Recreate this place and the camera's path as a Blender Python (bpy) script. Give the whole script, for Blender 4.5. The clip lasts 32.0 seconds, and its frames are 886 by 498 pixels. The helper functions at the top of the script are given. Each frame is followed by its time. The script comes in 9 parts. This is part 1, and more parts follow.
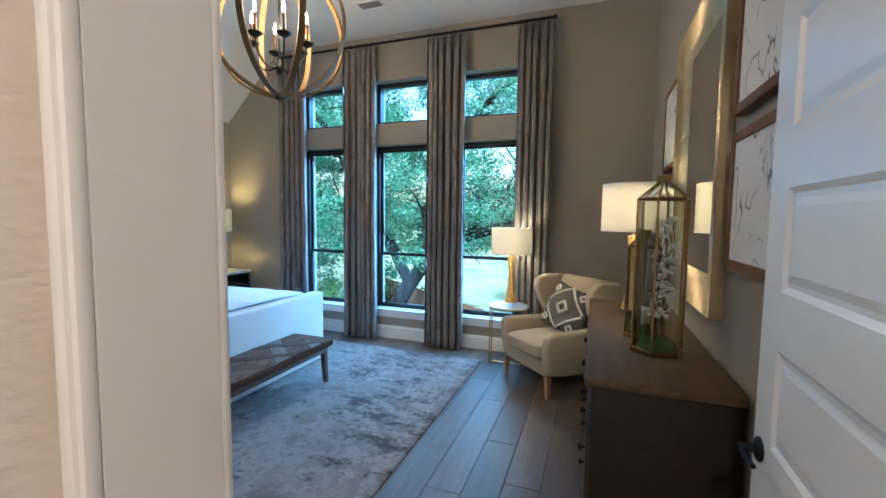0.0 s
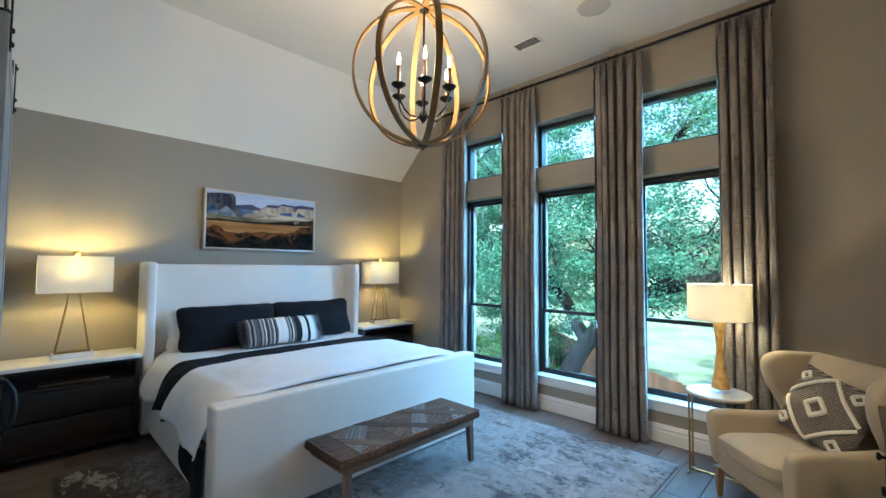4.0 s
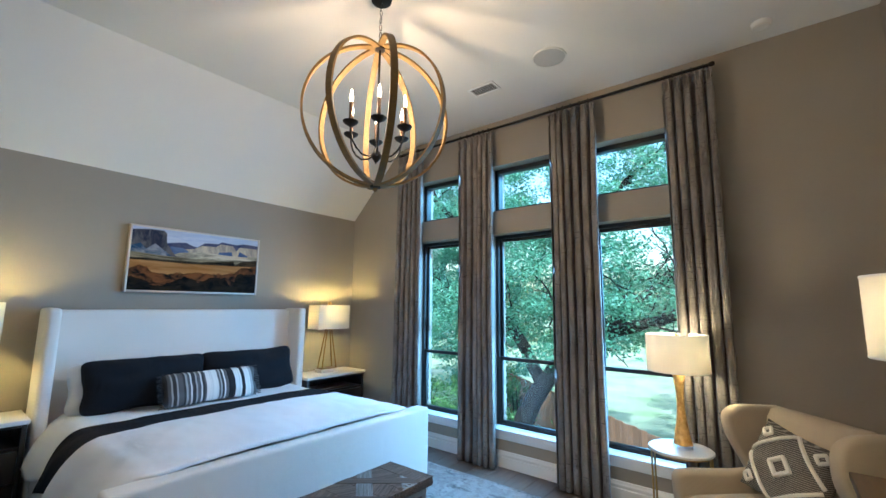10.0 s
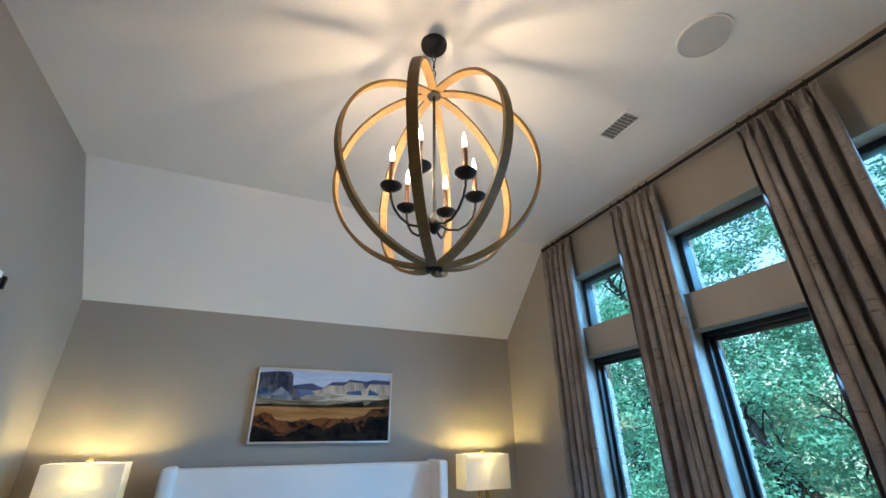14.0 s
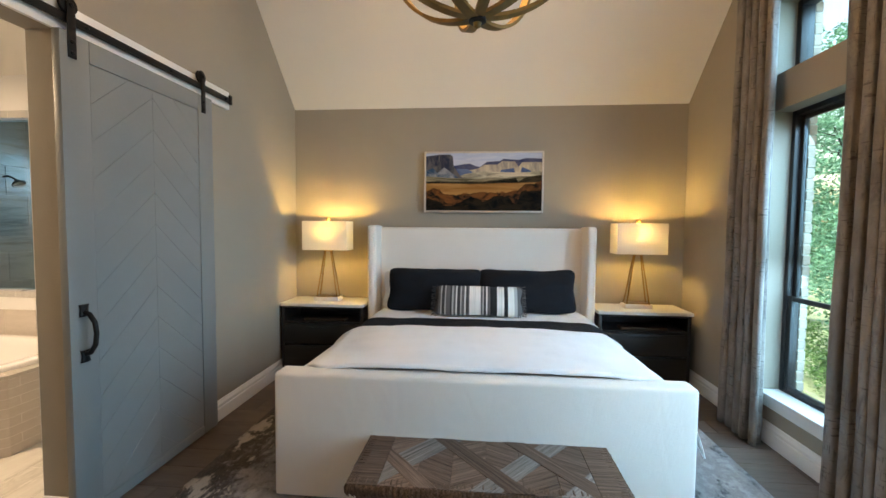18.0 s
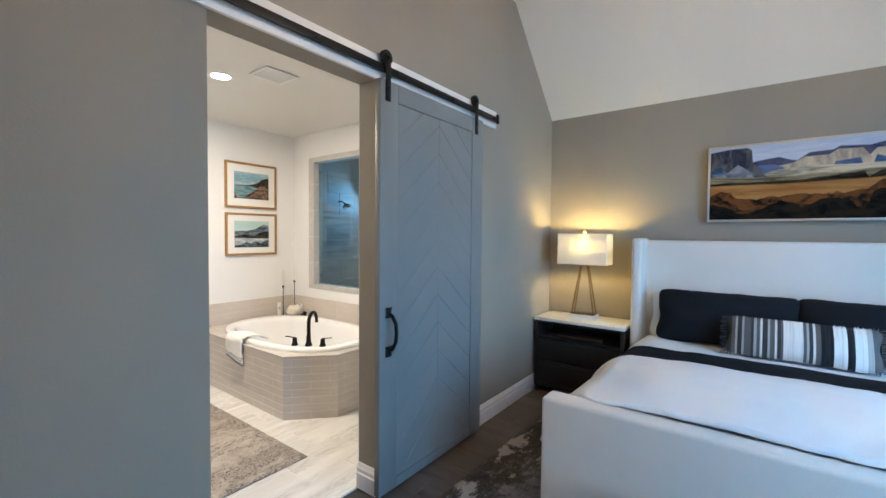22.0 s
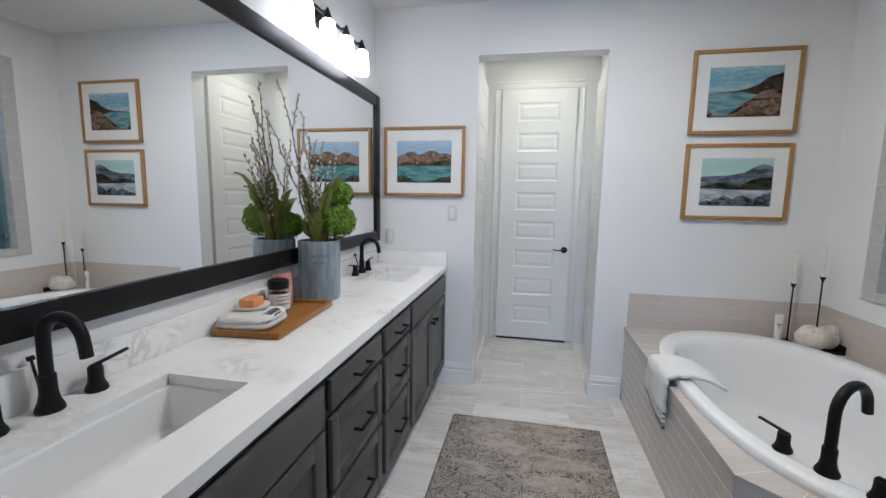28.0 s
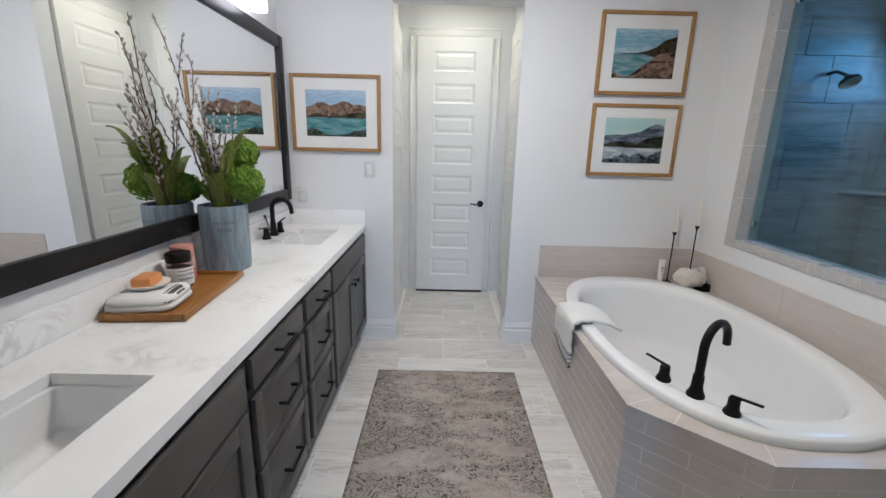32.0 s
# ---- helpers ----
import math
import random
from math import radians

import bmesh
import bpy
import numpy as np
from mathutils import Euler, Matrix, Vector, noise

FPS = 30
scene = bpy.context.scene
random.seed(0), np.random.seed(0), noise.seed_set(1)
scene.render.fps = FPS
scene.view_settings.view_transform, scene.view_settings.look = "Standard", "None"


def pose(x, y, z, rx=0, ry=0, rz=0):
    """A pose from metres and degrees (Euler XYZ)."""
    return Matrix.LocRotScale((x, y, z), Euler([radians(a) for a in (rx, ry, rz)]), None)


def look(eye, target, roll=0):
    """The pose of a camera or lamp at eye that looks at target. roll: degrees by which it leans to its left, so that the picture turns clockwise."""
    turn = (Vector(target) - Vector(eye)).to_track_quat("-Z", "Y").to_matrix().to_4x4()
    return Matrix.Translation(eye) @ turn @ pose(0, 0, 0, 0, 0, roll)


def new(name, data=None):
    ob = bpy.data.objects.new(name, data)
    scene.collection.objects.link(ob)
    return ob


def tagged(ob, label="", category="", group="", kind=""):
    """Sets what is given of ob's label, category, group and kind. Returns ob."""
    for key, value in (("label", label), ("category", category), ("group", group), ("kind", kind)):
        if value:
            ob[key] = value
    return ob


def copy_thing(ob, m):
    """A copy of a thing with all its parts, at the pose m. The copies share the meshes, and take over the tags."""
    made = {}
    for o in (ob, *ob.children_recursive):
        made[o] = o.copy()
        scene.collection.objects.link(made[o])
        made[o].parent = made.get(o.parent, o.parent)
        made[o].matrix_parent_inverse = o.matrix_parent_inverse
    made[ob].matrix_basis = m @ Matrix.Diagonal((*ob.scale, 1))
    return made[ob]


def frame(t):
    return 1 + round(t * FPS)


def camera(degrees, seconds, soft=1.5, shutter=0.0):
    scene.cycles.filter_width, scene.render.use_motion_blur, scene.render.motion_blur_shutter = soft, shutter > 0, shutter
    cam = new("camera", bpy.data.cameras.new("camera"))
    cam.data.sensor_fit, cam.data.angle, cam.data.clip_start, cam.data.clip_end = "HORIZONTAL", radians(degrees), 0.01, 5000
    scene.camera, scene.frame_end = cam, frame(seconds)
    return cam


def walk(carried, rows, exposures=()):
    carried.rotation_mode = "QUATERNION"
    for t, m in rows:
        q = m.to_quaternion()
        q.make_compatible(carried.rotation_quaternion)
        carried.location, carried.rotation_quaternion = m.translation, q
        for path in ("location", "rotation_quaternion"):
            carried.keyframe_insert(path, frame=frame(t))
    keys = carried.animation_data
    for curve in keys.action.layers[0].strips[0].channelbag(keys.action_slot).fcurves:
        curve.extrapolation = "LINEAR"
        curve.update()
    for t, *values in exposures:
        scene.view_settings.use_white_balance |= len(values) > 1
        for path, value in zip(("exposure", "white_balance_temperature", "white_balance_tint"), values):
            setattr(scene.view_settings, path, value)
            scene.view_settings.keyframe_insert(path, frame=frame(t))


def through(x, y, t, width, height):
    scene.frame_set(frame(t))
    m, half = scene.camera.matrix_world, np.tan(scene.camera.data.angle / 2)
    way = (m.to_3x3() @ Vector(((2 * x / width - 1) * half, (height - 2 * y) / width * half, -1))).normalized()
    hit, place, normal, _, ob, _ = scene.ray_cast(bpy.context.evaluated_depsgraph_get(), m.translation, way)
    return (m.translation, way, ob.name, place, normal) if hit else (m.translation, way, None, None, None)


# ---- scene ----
cam = camera(94.0, 32.0)
WINDOW_W, BULB_CANDLE, CANDLE_W, BULB_BED, BULB_TABLE, VANITY_GLOW = 4.5, 22.0, 1.8, 102.0, 62.0, 3.7
EXPOSURES = [(0, 2.17, 4640, 16), (1, 2.35, 5150, 16), (2, 2.29, 5230, 17), (3, 2.25, 5100, 17), (4, 2.23, 4980, 14), (7, 2.2, 4800, 15), (9, 2.22, 4900, 16), (11, 2.05, 4800, 17), (12, 1.97, 4620, 17), (13, 1.94, 4580, 16), (15.5, 2.06, 5800, 23), (17, 2.1, 6500, 26), (18, 2.15, 6750, 25), (19, 2.14, 6120, 23), (20, 2.15, 5720, 23),
             (21, 2.2, 5520, 22), (22, 2.22, 5200, 20), (23, 2.22, 5080, 20), (24.5, 1.97, 4820, 20), (26.5, 1.35, 4570, 18), (28, 1.36, 4500, 19), (30, 1.46, 4560, 20), (31, 1.48, 4540, 20), (32, 1.42, 4580, 20)]
PATH = [
    (0, (0.074, 0.065, 1.473), (-0.612, 1.938, 1.324), 0.7),
    (0.5, (-0.002, 0.232, 1.472), (-0.642, 2.121, 1.322), 0.6),
    (1, (-0.089, 0.394, 1.486), (-0.779, 2.266, 1.341), 0.6),
    (1.5, (-0.102, 0.499, 1.495), (-0.902, 2.327, 1.353), 0.5),
    (2, (-0.092, 0.558, 1.495), (-1.033, 2.318, 1.366), 0.5),
    (2.5, (-0.079, 0.573, 1.492), (-1.168, 2.248, 1.381), 0.5),
    (3, (-0.058, 0.586, 1.474), (-1.283, 2.165, 1.406), 0.4),
    (3.5, (-0.034, 0.593, 1.477), (-1.362, 2.088, 1.474), 0.4),
    (4, (-0.019, 0.603, 1.492), (-1.418, 2.03, 1.58), 0.4),
    (4.5, (-0.016, 0.59, 1.505), (-1.448, 1.974, 1.691), 0.4),
    (6.5, (-0.017, 0.585, 1.508), (-1.456, 1.961, 1.7), 0.8),
    (7, (-0.031, 0.543, 1.504), (-1.434, 1.964, 1.619), 0.8),
    (7.5, (0.001, 0.486, 1.517), (-1.355, 1.955, 1.562), 0.8),
    (8, (0.002, 0.444, 1.521), (-1.293, 1.969, 1.529), 0.7),
    (8.5, (-0.034, 0.43, 1.508), (-1.277, 1.996, 1.523), 0.8),
    (9, (-0.072, 0.501, 1.492), (-1.283, 2.091, 1.559), 0.8),
    (9.5, (-0.066, 0.637, 1.542), (-1.281, 2.22, 1.686), 0.6),
    (10, (-0.134, 0.757, 1.57), (-1.367, 2.308, 1.841), 0.6),
    (10.5, (-0.259, 0.867, 1.604), (-1.524, 2.359, 2.022), 0.6),
    (11, (-0.394, 0.959, 1.625), (-1.683, 2.381, 2.186), 0.5),
    (11.5, (-0.438, 1.114, 1.656), (-1.766, 2.452, 2.323), 0.4),
    (12, (-0.458, 1.286, 1.656), (-1.836, 2.522, 2.413), 0.4),
    (12.5, (-0.522, 1.406, 1.643), (-1.956, 2.535, 2.463), 0.2),
    (13, (-0.607, 1.57, 1.668), (-2.118, 2.555, 2.532), 0.4),
    (13.5, (-0.602, 1.706, 1.688), (-2.181, 2.562, 2.568), 0.1),
    (15.5, (-0.636, 2.343, 1.536), (-2.54, 2.624, 2.082), 0.4),
    (16, (-0.585, 2.442, 1.505), (-2.553, 2.626, 1.808), 0.5),
    (16.5, (-0.536, 2.485, 1.482), (-2.529, 2.611, 1.602), 0.5),
    (17, (-0.475, 2.485, 1.493), (-2.474, 2.554, 1.466), 0.5),
    (17.5, (-0.42, 2.486, 1.498), (-2.418, 2.466, 1.412), 0.5),
    (18, (-0.393, 2.475, 1.501), (-2.383, 2.299, 1.399), 0.5),
    (18.5, (-0.383, 2.445, 1.518), (-2.349, 2.098, 1.414), 0.4),
    (19, (-0.386, 2.427, 1.522), (-2.301, 1.859, 1.425), 0.5),
    (19.5, (-0.39, 2.412, 1.51), (-2.241, 1.659, 1.431), 0.5),
    (20, (-0.422, 2.395, 1.506), (-2.195, 1.473, 1.438), 0.5),
    (20.5, (-0.41, 2.401, 1.508), (-2.122, 1.37, 1.437), 0.5),
    (21, (-0.403, 2.407, 1.503), (-2.063, 1.293, 1.44), 0.5),
    (21.5, (-0.444, 2.352, 1.526), (-2.073, 1.194, 1.459), 0.5),
    (22, (-0.529, 2.221, 1.528), (-2.126, 1.019, 1.464), 0.5),
    (22.5, (-0.655, 2.135, 1.505), (-2.21, 0.88, 1.441), 0.5),
    (23, (-0.903, 2.019, 1.511), (-2.386, 0.679, 1.452), 0.6),
    (23.5, (-1.029, 1.855, 1.487), (-2.427, 0.426, 1.427), 0.6),
    (24, (-1.175, 1.577, 1.507), (-2.45, 0.037, 1.445), 0.7),
    (24.5, (-1.285, 1.398, 1.487), (-2.428, -0.241, 1.414), 0.5),
    (26.5, (-1.563, 0.656, 1.442), (-2.007, -1.286, 1.275), 0.8),
    (27, (-1.65, 0.585, 1.44), (-1.801, -1.4, 1.239), 0.8),
    (27.5, (-1.689, 0.577, 1.418), (-1.564, -1.407, 1.2), 0.7),
    (28, (-1.726, 0.573, 1.4), (-1.33, -1.372, 1.154), 0.9),
    (28.5, (-1.763, 0.569, 1.407), (-1.203, -1.325, 1.097), 1.0),
    (29, (-1.775, 0.555, 1.397), (-1.129, -1.295, 0.998), 1.0),
    (29.5, (-1.764, 0.548, 1.389), (-1.101, -1.274, 0.901), 0.9),
    (30, (-1.765, 0.538, 1.37), (-1.128, -1.275, 0.813), 1.1),
    (30.5, (-1.796, 0.584, 1.417), (-1.209, -1.233, 0.82), 1.1),
    (31, (-1.8, 0.615, 1.443), (-1.334, -1.241, 0.863), 1.2),
    (31.5, (-1.754, 0.6, 1.446), (-1.472, -1.307, 0.911), 1.4),
    (32, (-1.696, 0.543, 1.454), (-1.709, -1.399, 0.975), 1.4),
]
walk(cam, [(t, look(eye, target, roll)) for t, eye, target, roll in PATH], EXPOSURES)


# ---------------------------------------------------------------- world and sun
world = bpy.data.worlds.new("world")
scene.world = world
world.use_nodes = True
wn = world.node_tree
for n_ in list(wn.nodes):
    wn.nodes.remove(n_)
w_out, w_bg, w_sky = (wn.nodes.new(k) for k in ("ShaderNodeOutputWorld", "ShaderNodeBackground", "ShaderNodeTexSky"))
w_sky.sky_type, w_sky.sun_disc = "NISHITA", False
w_sky.sun_elevation, w_sky.sun_rotation = radians(48), radians(150)
w_sky.air_density, w_sky.dust_density, w_sky.ozone_density = 2.0, 3.0, 0.6
w_bg.inputs[1].default_value = 0.11
wn.links.new(w_sky.outputs[0], w_bg.inputs[0])
wn.links.new(w_bg.outputs[0], w_out.inputs[0])


def lamp(name, kind, at, energy, colour=(1, 1, 1), size=0.05, aim=None):
    data = bpy.data.lights.new(name, kind)
    data.energy, data.color = energy, colour
    ob = new(name, data)
    ob.matrix_basis = look(at, aim) if aim else pose(*at)
    if kind == "SUN":
        data.angle = size
    elif kind == "AREA":
        data.shape, data.size, data.size_y = "RECTANGLE", size[0], size[1]
    else:
        data.shadow_soft_size = size
    return ob


DAY = (0.37, 0.72, 0.96)
sun_way = (math.sin(radians(150)) * math.cos(radians(48)), math.cos(radians(150)) * math.cos(radians(48)), math.sin(radians(48)))
lamp("sun", "SUN", [20 * v for v in sun_way], 3.0, (1.0, 0.94, 0.84), radians(0.6), (0, 0, 0))
# daylight in the window openings, falling from the sky
for wx in (-3.085, -2.03, -0.975):
    for wz, wh in ((0.86, 0.92), (1.82, 0.92), (2.84, 0.44)):
        lamp("daylight", "AREA", (wx, 4.70, wz), WINDOW_W * wh, DAY, (0.80, wh), (wx - 0.62, 4.70 - 1.0, wz - 0.62)).data.spread = radians(132)


# ---------------------------------------------------------------- mesh helpers
def link_up(ob, parent, m=None):
    if parent is not None:
        ob.parent = parent
    if m is not None:
        ob.matrix_basis = m
    return ob


def part(name, bm, material, parent=None, label="", m=None, smooth=40, kind=""):
    """Links a bmesh as one mesh object under a thing or a part."""
    me = bpy.data.meshes.new(name)
    bm.to_mesh(me)
    bm.free()
    for mt in (material if isinstance(material, (list, tuple)) else [material]):
        me.materials.append(mt)
    if smooth:
        for p_ in me.polygons:
            p_.use_smooth = True
        me.set_sharp_from_angle(angle=radians(smooth))
    ob = link_up(new(name, me), parent, m)
    if label or kind:
        tagged(ob, label=label, kind=kind)
    return ob


def thing(name, at, label, category, group="", rz=0, kind=""):
    ob = new(name)
    ob.empty_display_size = 0.1
    ob.matrix_basis = pose(*at, 0, 0, rz)
    return tagged(ob, label, category, group, kind)


def setting(name, bm, material, label="", category="", m=None, smooth=40):
    ob = part(name, bm, material, None, m=m, smooth=smooth)
    return tagged(ob, label, category, kind="structure")


def box(x0, x1, y0, y1, z0, z1, bevel=0.0, seg=2, bm=None):
    """A box, with rounded edges if wanted, added to bm."""
    one = bmesh.new()
    bmesh.ops.create_cube(one, size=1.0)
    sx, sy, sz = x1 - x0, y1 - y0, z1 - z0
    for v in one.verts:
        v.co = Vector(((v.co.x + 0.5) * sx + x0, (v.co.y + 0.5) * sy + y0, (v.co.z + 0.5) * sz + z0))
    if bevel > 0:
        bevel = min(bevel, 0.49 * min(abs(sx), abs(sy), abs(sz)))
        bmesh.ops.bevel(one, geom=one.edges[:], offset=bevel, segments=seg, profile=0.5, affect="EDGES")
    if bm is None:
        return one
    return merge(bm, one)


def merge(bm, one, m=None):
    if m is not None:
        one.transform(m)
    idx = {}
    for v in one.verts:
        idx[v] = bm.verts.new(v.co)
    for f in one.faces:
        nf = bm.faces.new([idx[v] for v in f.verts])
        nf.material_index, nf.smooth = f.material_index, f.smooth
    one.free()
    return bm


def lathe(profile, seg=24, bm=None, cap=True):
    """A turned body from (radius, z) pairs, bottom to top."""
    bm = bm or bmesh.new()
    rings = []
    for r, z in profile:
        rings.append([bm.verts.new((r * math.cos(2 * math.pi * k / seg), r * math.sin(2 * math.pi * k / seg), z)) for k in range(seg)])
    for a, b in zip(rings, rings[1:]):
        for k in range(seg):
            bm.faces.new((a[k], a[(k + 1) % seg], b[(k + 1) % seg], b[k]))
    if cap:
        if profile[0][0] > 1e-4:
            bm.faces.new(rings[0][::-1])
        if profile[-1][0] > 1e-4:
            bm.faces.new(rings[-1])
    return bm


def tube(points, r, seg=10, bm=None, r_end=None, flat=1.0):
    """A round bar along points; r_end tapers it."""
    bm = bm or bmesh.new()
    pts = [Vector(p) for p in points]
    n = len(pts)
    rings, side = [], None
    for i, p in enumerate(pts):
        way = (pts[min(i + 1, n - 1)] - pts[max(i - 1, 0)]).normalized()
        if side is None:
            side = way.orthogonal().normalized()
        side = (side - way * side.dot(way)).normalized()
        up = way.cross(side)
        rr = r if r_end is None else r + (r_end - r) * i / (n - 1)
        rings.append([bm.verts.new(p + side * rr * math.cos(2 * math.pi * k / seg) + up * rr * flat * math.sin(2 * math.pi * k / seg)) for k in range(seg)])
    for a, b in zip(rings, rings[1:]):
        for k in range(seg):
            bm.faces.new((a[k], a[(k + 1) % seg], b[(k + 1) % seg], b[k]))
    bm.faces.new(rings[0][::-1])
    bm.faces.new(rings[-1])
    return bm


def surf(fn, nu, nv, loop_u=False, loop_v=False, bm=None):
    """A sheet from fn(u, v) -> (x, y, z), u and v from 0 to 1."""
    bm = bm or bmesh.new()
    cu, cv = (nu if loop_u else nu + 1), (nv if loop_v else nv + 1)
    g = [[bm.verts.new(fn(i / nu, j / nv)) for j in range(cv)] for i in range(cu)]
    for i in range(nu):
        for j in range(nv):
            a, b = (i + 1) % cu, (j + 1) % cv
            bm.faces.new((g[i][j], g[a][j], g[a][b], g[i][b]))
    return bm


def prism(outline, z0, z1, bm=None):
    """An upright prism over an outline of (x, y), counter-clockwise."""
    bm = bm or bmesh.new()
    lo = [bm.verts.new((x, y, z0)) for x, y in outline]
    hi = [bm.verts.new((x, y, z1)) for x, y in outline]
    bm.faces.new(lo[::-1])
    bm.faces.new(hi)
    n = len(outline)
    for k in range(n):
        bm.faces.new((lo[k], lo[(k + 1) % n], hi[(k + 1) % n], hi[k]))
    return bm


def thicken(ob, t, offset=-1.0):
    md = ob.modifiers.new("thickness", "SOLIDIFY")
    md.thickness, md.offset = t, offset
    return ob


def turned(bm, rx=0, ry=0, rz=0, at=(0, 0, 0)):
    bm.transform(pose(*at, rx, ry, rz))
    return bm


# ---------------------------------------------------------------- materials
def nodes_of(name):
    m = bpy.data.materials.new(name)
    m.use_nodes = True
    t = m.node_tree
    return m, t, t.nodes["Principled BSDF"]


def node(t, kind, **sets):
    n = t.nodes.new("ShaderNode" + kind)
    for k, v in sets.items():
        n.inputs[k.replace("_", " ")].default_value = v
    return n


def rgba(c):
    return (*c, 1.0)


def mixer(t, fac, a, b, blend="MIX"):
    """A colour mix; fac, a and b are sockets or values."""
    n = t.nodes.new("ShaderNodeMix")
    n.data_type, n.blend_type = "RGBA", blend
    for sock, v in ((n.inputs[0], fac), (n.inputs[6], a), (n.inputs[7], b)):
        if isinstance(v, bpy.types.NodeSocket):
            t.links.new(v, sock)
        else:
            sock.default_value = v if isinstance(v, float) else rgba(v[:3])
    return n.outputs[2]


def math_node(t, op, a, b=0.0, c=None):
    n = t.nodes.new("ShaderNodeMath")
    n.operation = op
    for k, v in enumerate((a, b) if c is None else (a, b, c)):
        if isinstance(v, bpy.types.NodeSocket):
            t.links.new(v, n.inputs[k])
        else:
            n.inputs[k].default_value = v
    return n.outputs[0]


def coords(t, scale=(1, 1, 1), space="Object", shift=False, turn=0.0):
    tc = t.nodes.new("ShaderNodeTexCoord")
    mp = t.nodes.new("ShaderNodeMapping")
    mp.inputs["Scale"].default_value = scale
    mp.inputs["Rotation"].default_value = (0, 0, radians(turn))
    t.links.new(tc.outputs[space], mp.inputs["Vector"])
    if shift:
        oi = t.nodes.new("ShaderNodeObjectInfo")
        vm = t.nodes.new("ShaderNodeVectorMath")
        vm.operation = "SCALE"
        vm.inputs[0].default_value = (37.0, 53.0, 71.0)
        t.links.new(oi.outputs["Random"], vm.inputs["Scale"])
        t.links.new(vm.outputs[0], mp.inputs["Location"])
    return mp.outputs[0]


def noise_of(t, vec, scale, detail=4.0, rough=0.55, distort=0.0):
    n = node(t, "TexNoise", Scale=scale, Detail=detail, Roughness=rough, Distortion=distort)
    t.links.new(vec, n.inputs["Vector"])
    return n.outputs["Fac"]


def ramp(t, fac, stops):
    n = t.nodes.new("ShaderNodeValToRGB")
    e = n.color_ramp.elements
    e[0].position, e[0].color = stops[0][0], rgba(stops[0][1])
    e[1].position, e[1].color = stops[-1][0], rgba(stops[-1][1])
    for p_, c in stops[1:-1]:
        x = e.new(p_)
        x.color = rgba(c)
    t.links.new(fac, n.inputs[0])
    return n.outputs[0]


def steps(t, fac, a, b):
    n = t.nodes.new("ShaderNodeMapRange")
    n.inputs[1].default_value, n.inputs[2].default_value = a, b
    t.links.new(fac, n.inputs[0])
    return n.outputs[0]


def bumped(t, bsdf, height, strength, distance=0.01):
    n = node(t, "Bump", Strength=strength, Distance=distance)
    t.links.new(height, n.inputs["Height"])
    t.links.new(n.outputs[0], bsdf.inputs["Normal"])


def stuff(name, c1, c2=None, scale=3.0, rough=0.6, metal=0.0, bump=0.1, bscale=60.0, stretch=(1, 1, 1), shift=False, bdist=0.004, rough2=None, spec=0.5, detail=5.0, sheen=0.0):
    """A plain surface: two tones blended by noise at two scales, fine relief, uneven gloss."""
    m, t, b = nodes_of(name)
    v = coords(t, stretch, shift=shift)
    c2 = c2 or tuple(0.86 * k for k in c1)
    big, fine = noise_of(t, v, scale, detail), noise_of(t, v, bscale, 3.0)
    both = math_node(t, "ADD", math_node(t, "MULTIPLY", big, 0.75), math_node(t, "MULTIPLY", fine, 0.25))
    t.links.new(mixer(t, steps(t, both, 0.35, 0.65), c1, c2), b.inputs["Base Color"])
    b.inputs["Metallic"].default_value = metal
    b.inputs["Specular IOR Level"].default_value = spec
    if sheen:
        b.inputs["Sheen Weight"].default_value = sheen
    n = t.nodes.new("ShaderNodeMapRange")
    n.inputs[3].default_value, n.inputs[4].default_value = rough, rough if rough2 is None else rough2
    t.links.new(big, n.inputs[0])
    t.links.new(n.outputs[0], b.inputs["Roughness"])
    if bump:
        bumped(t, b, fine, bump, bdist)
    return m


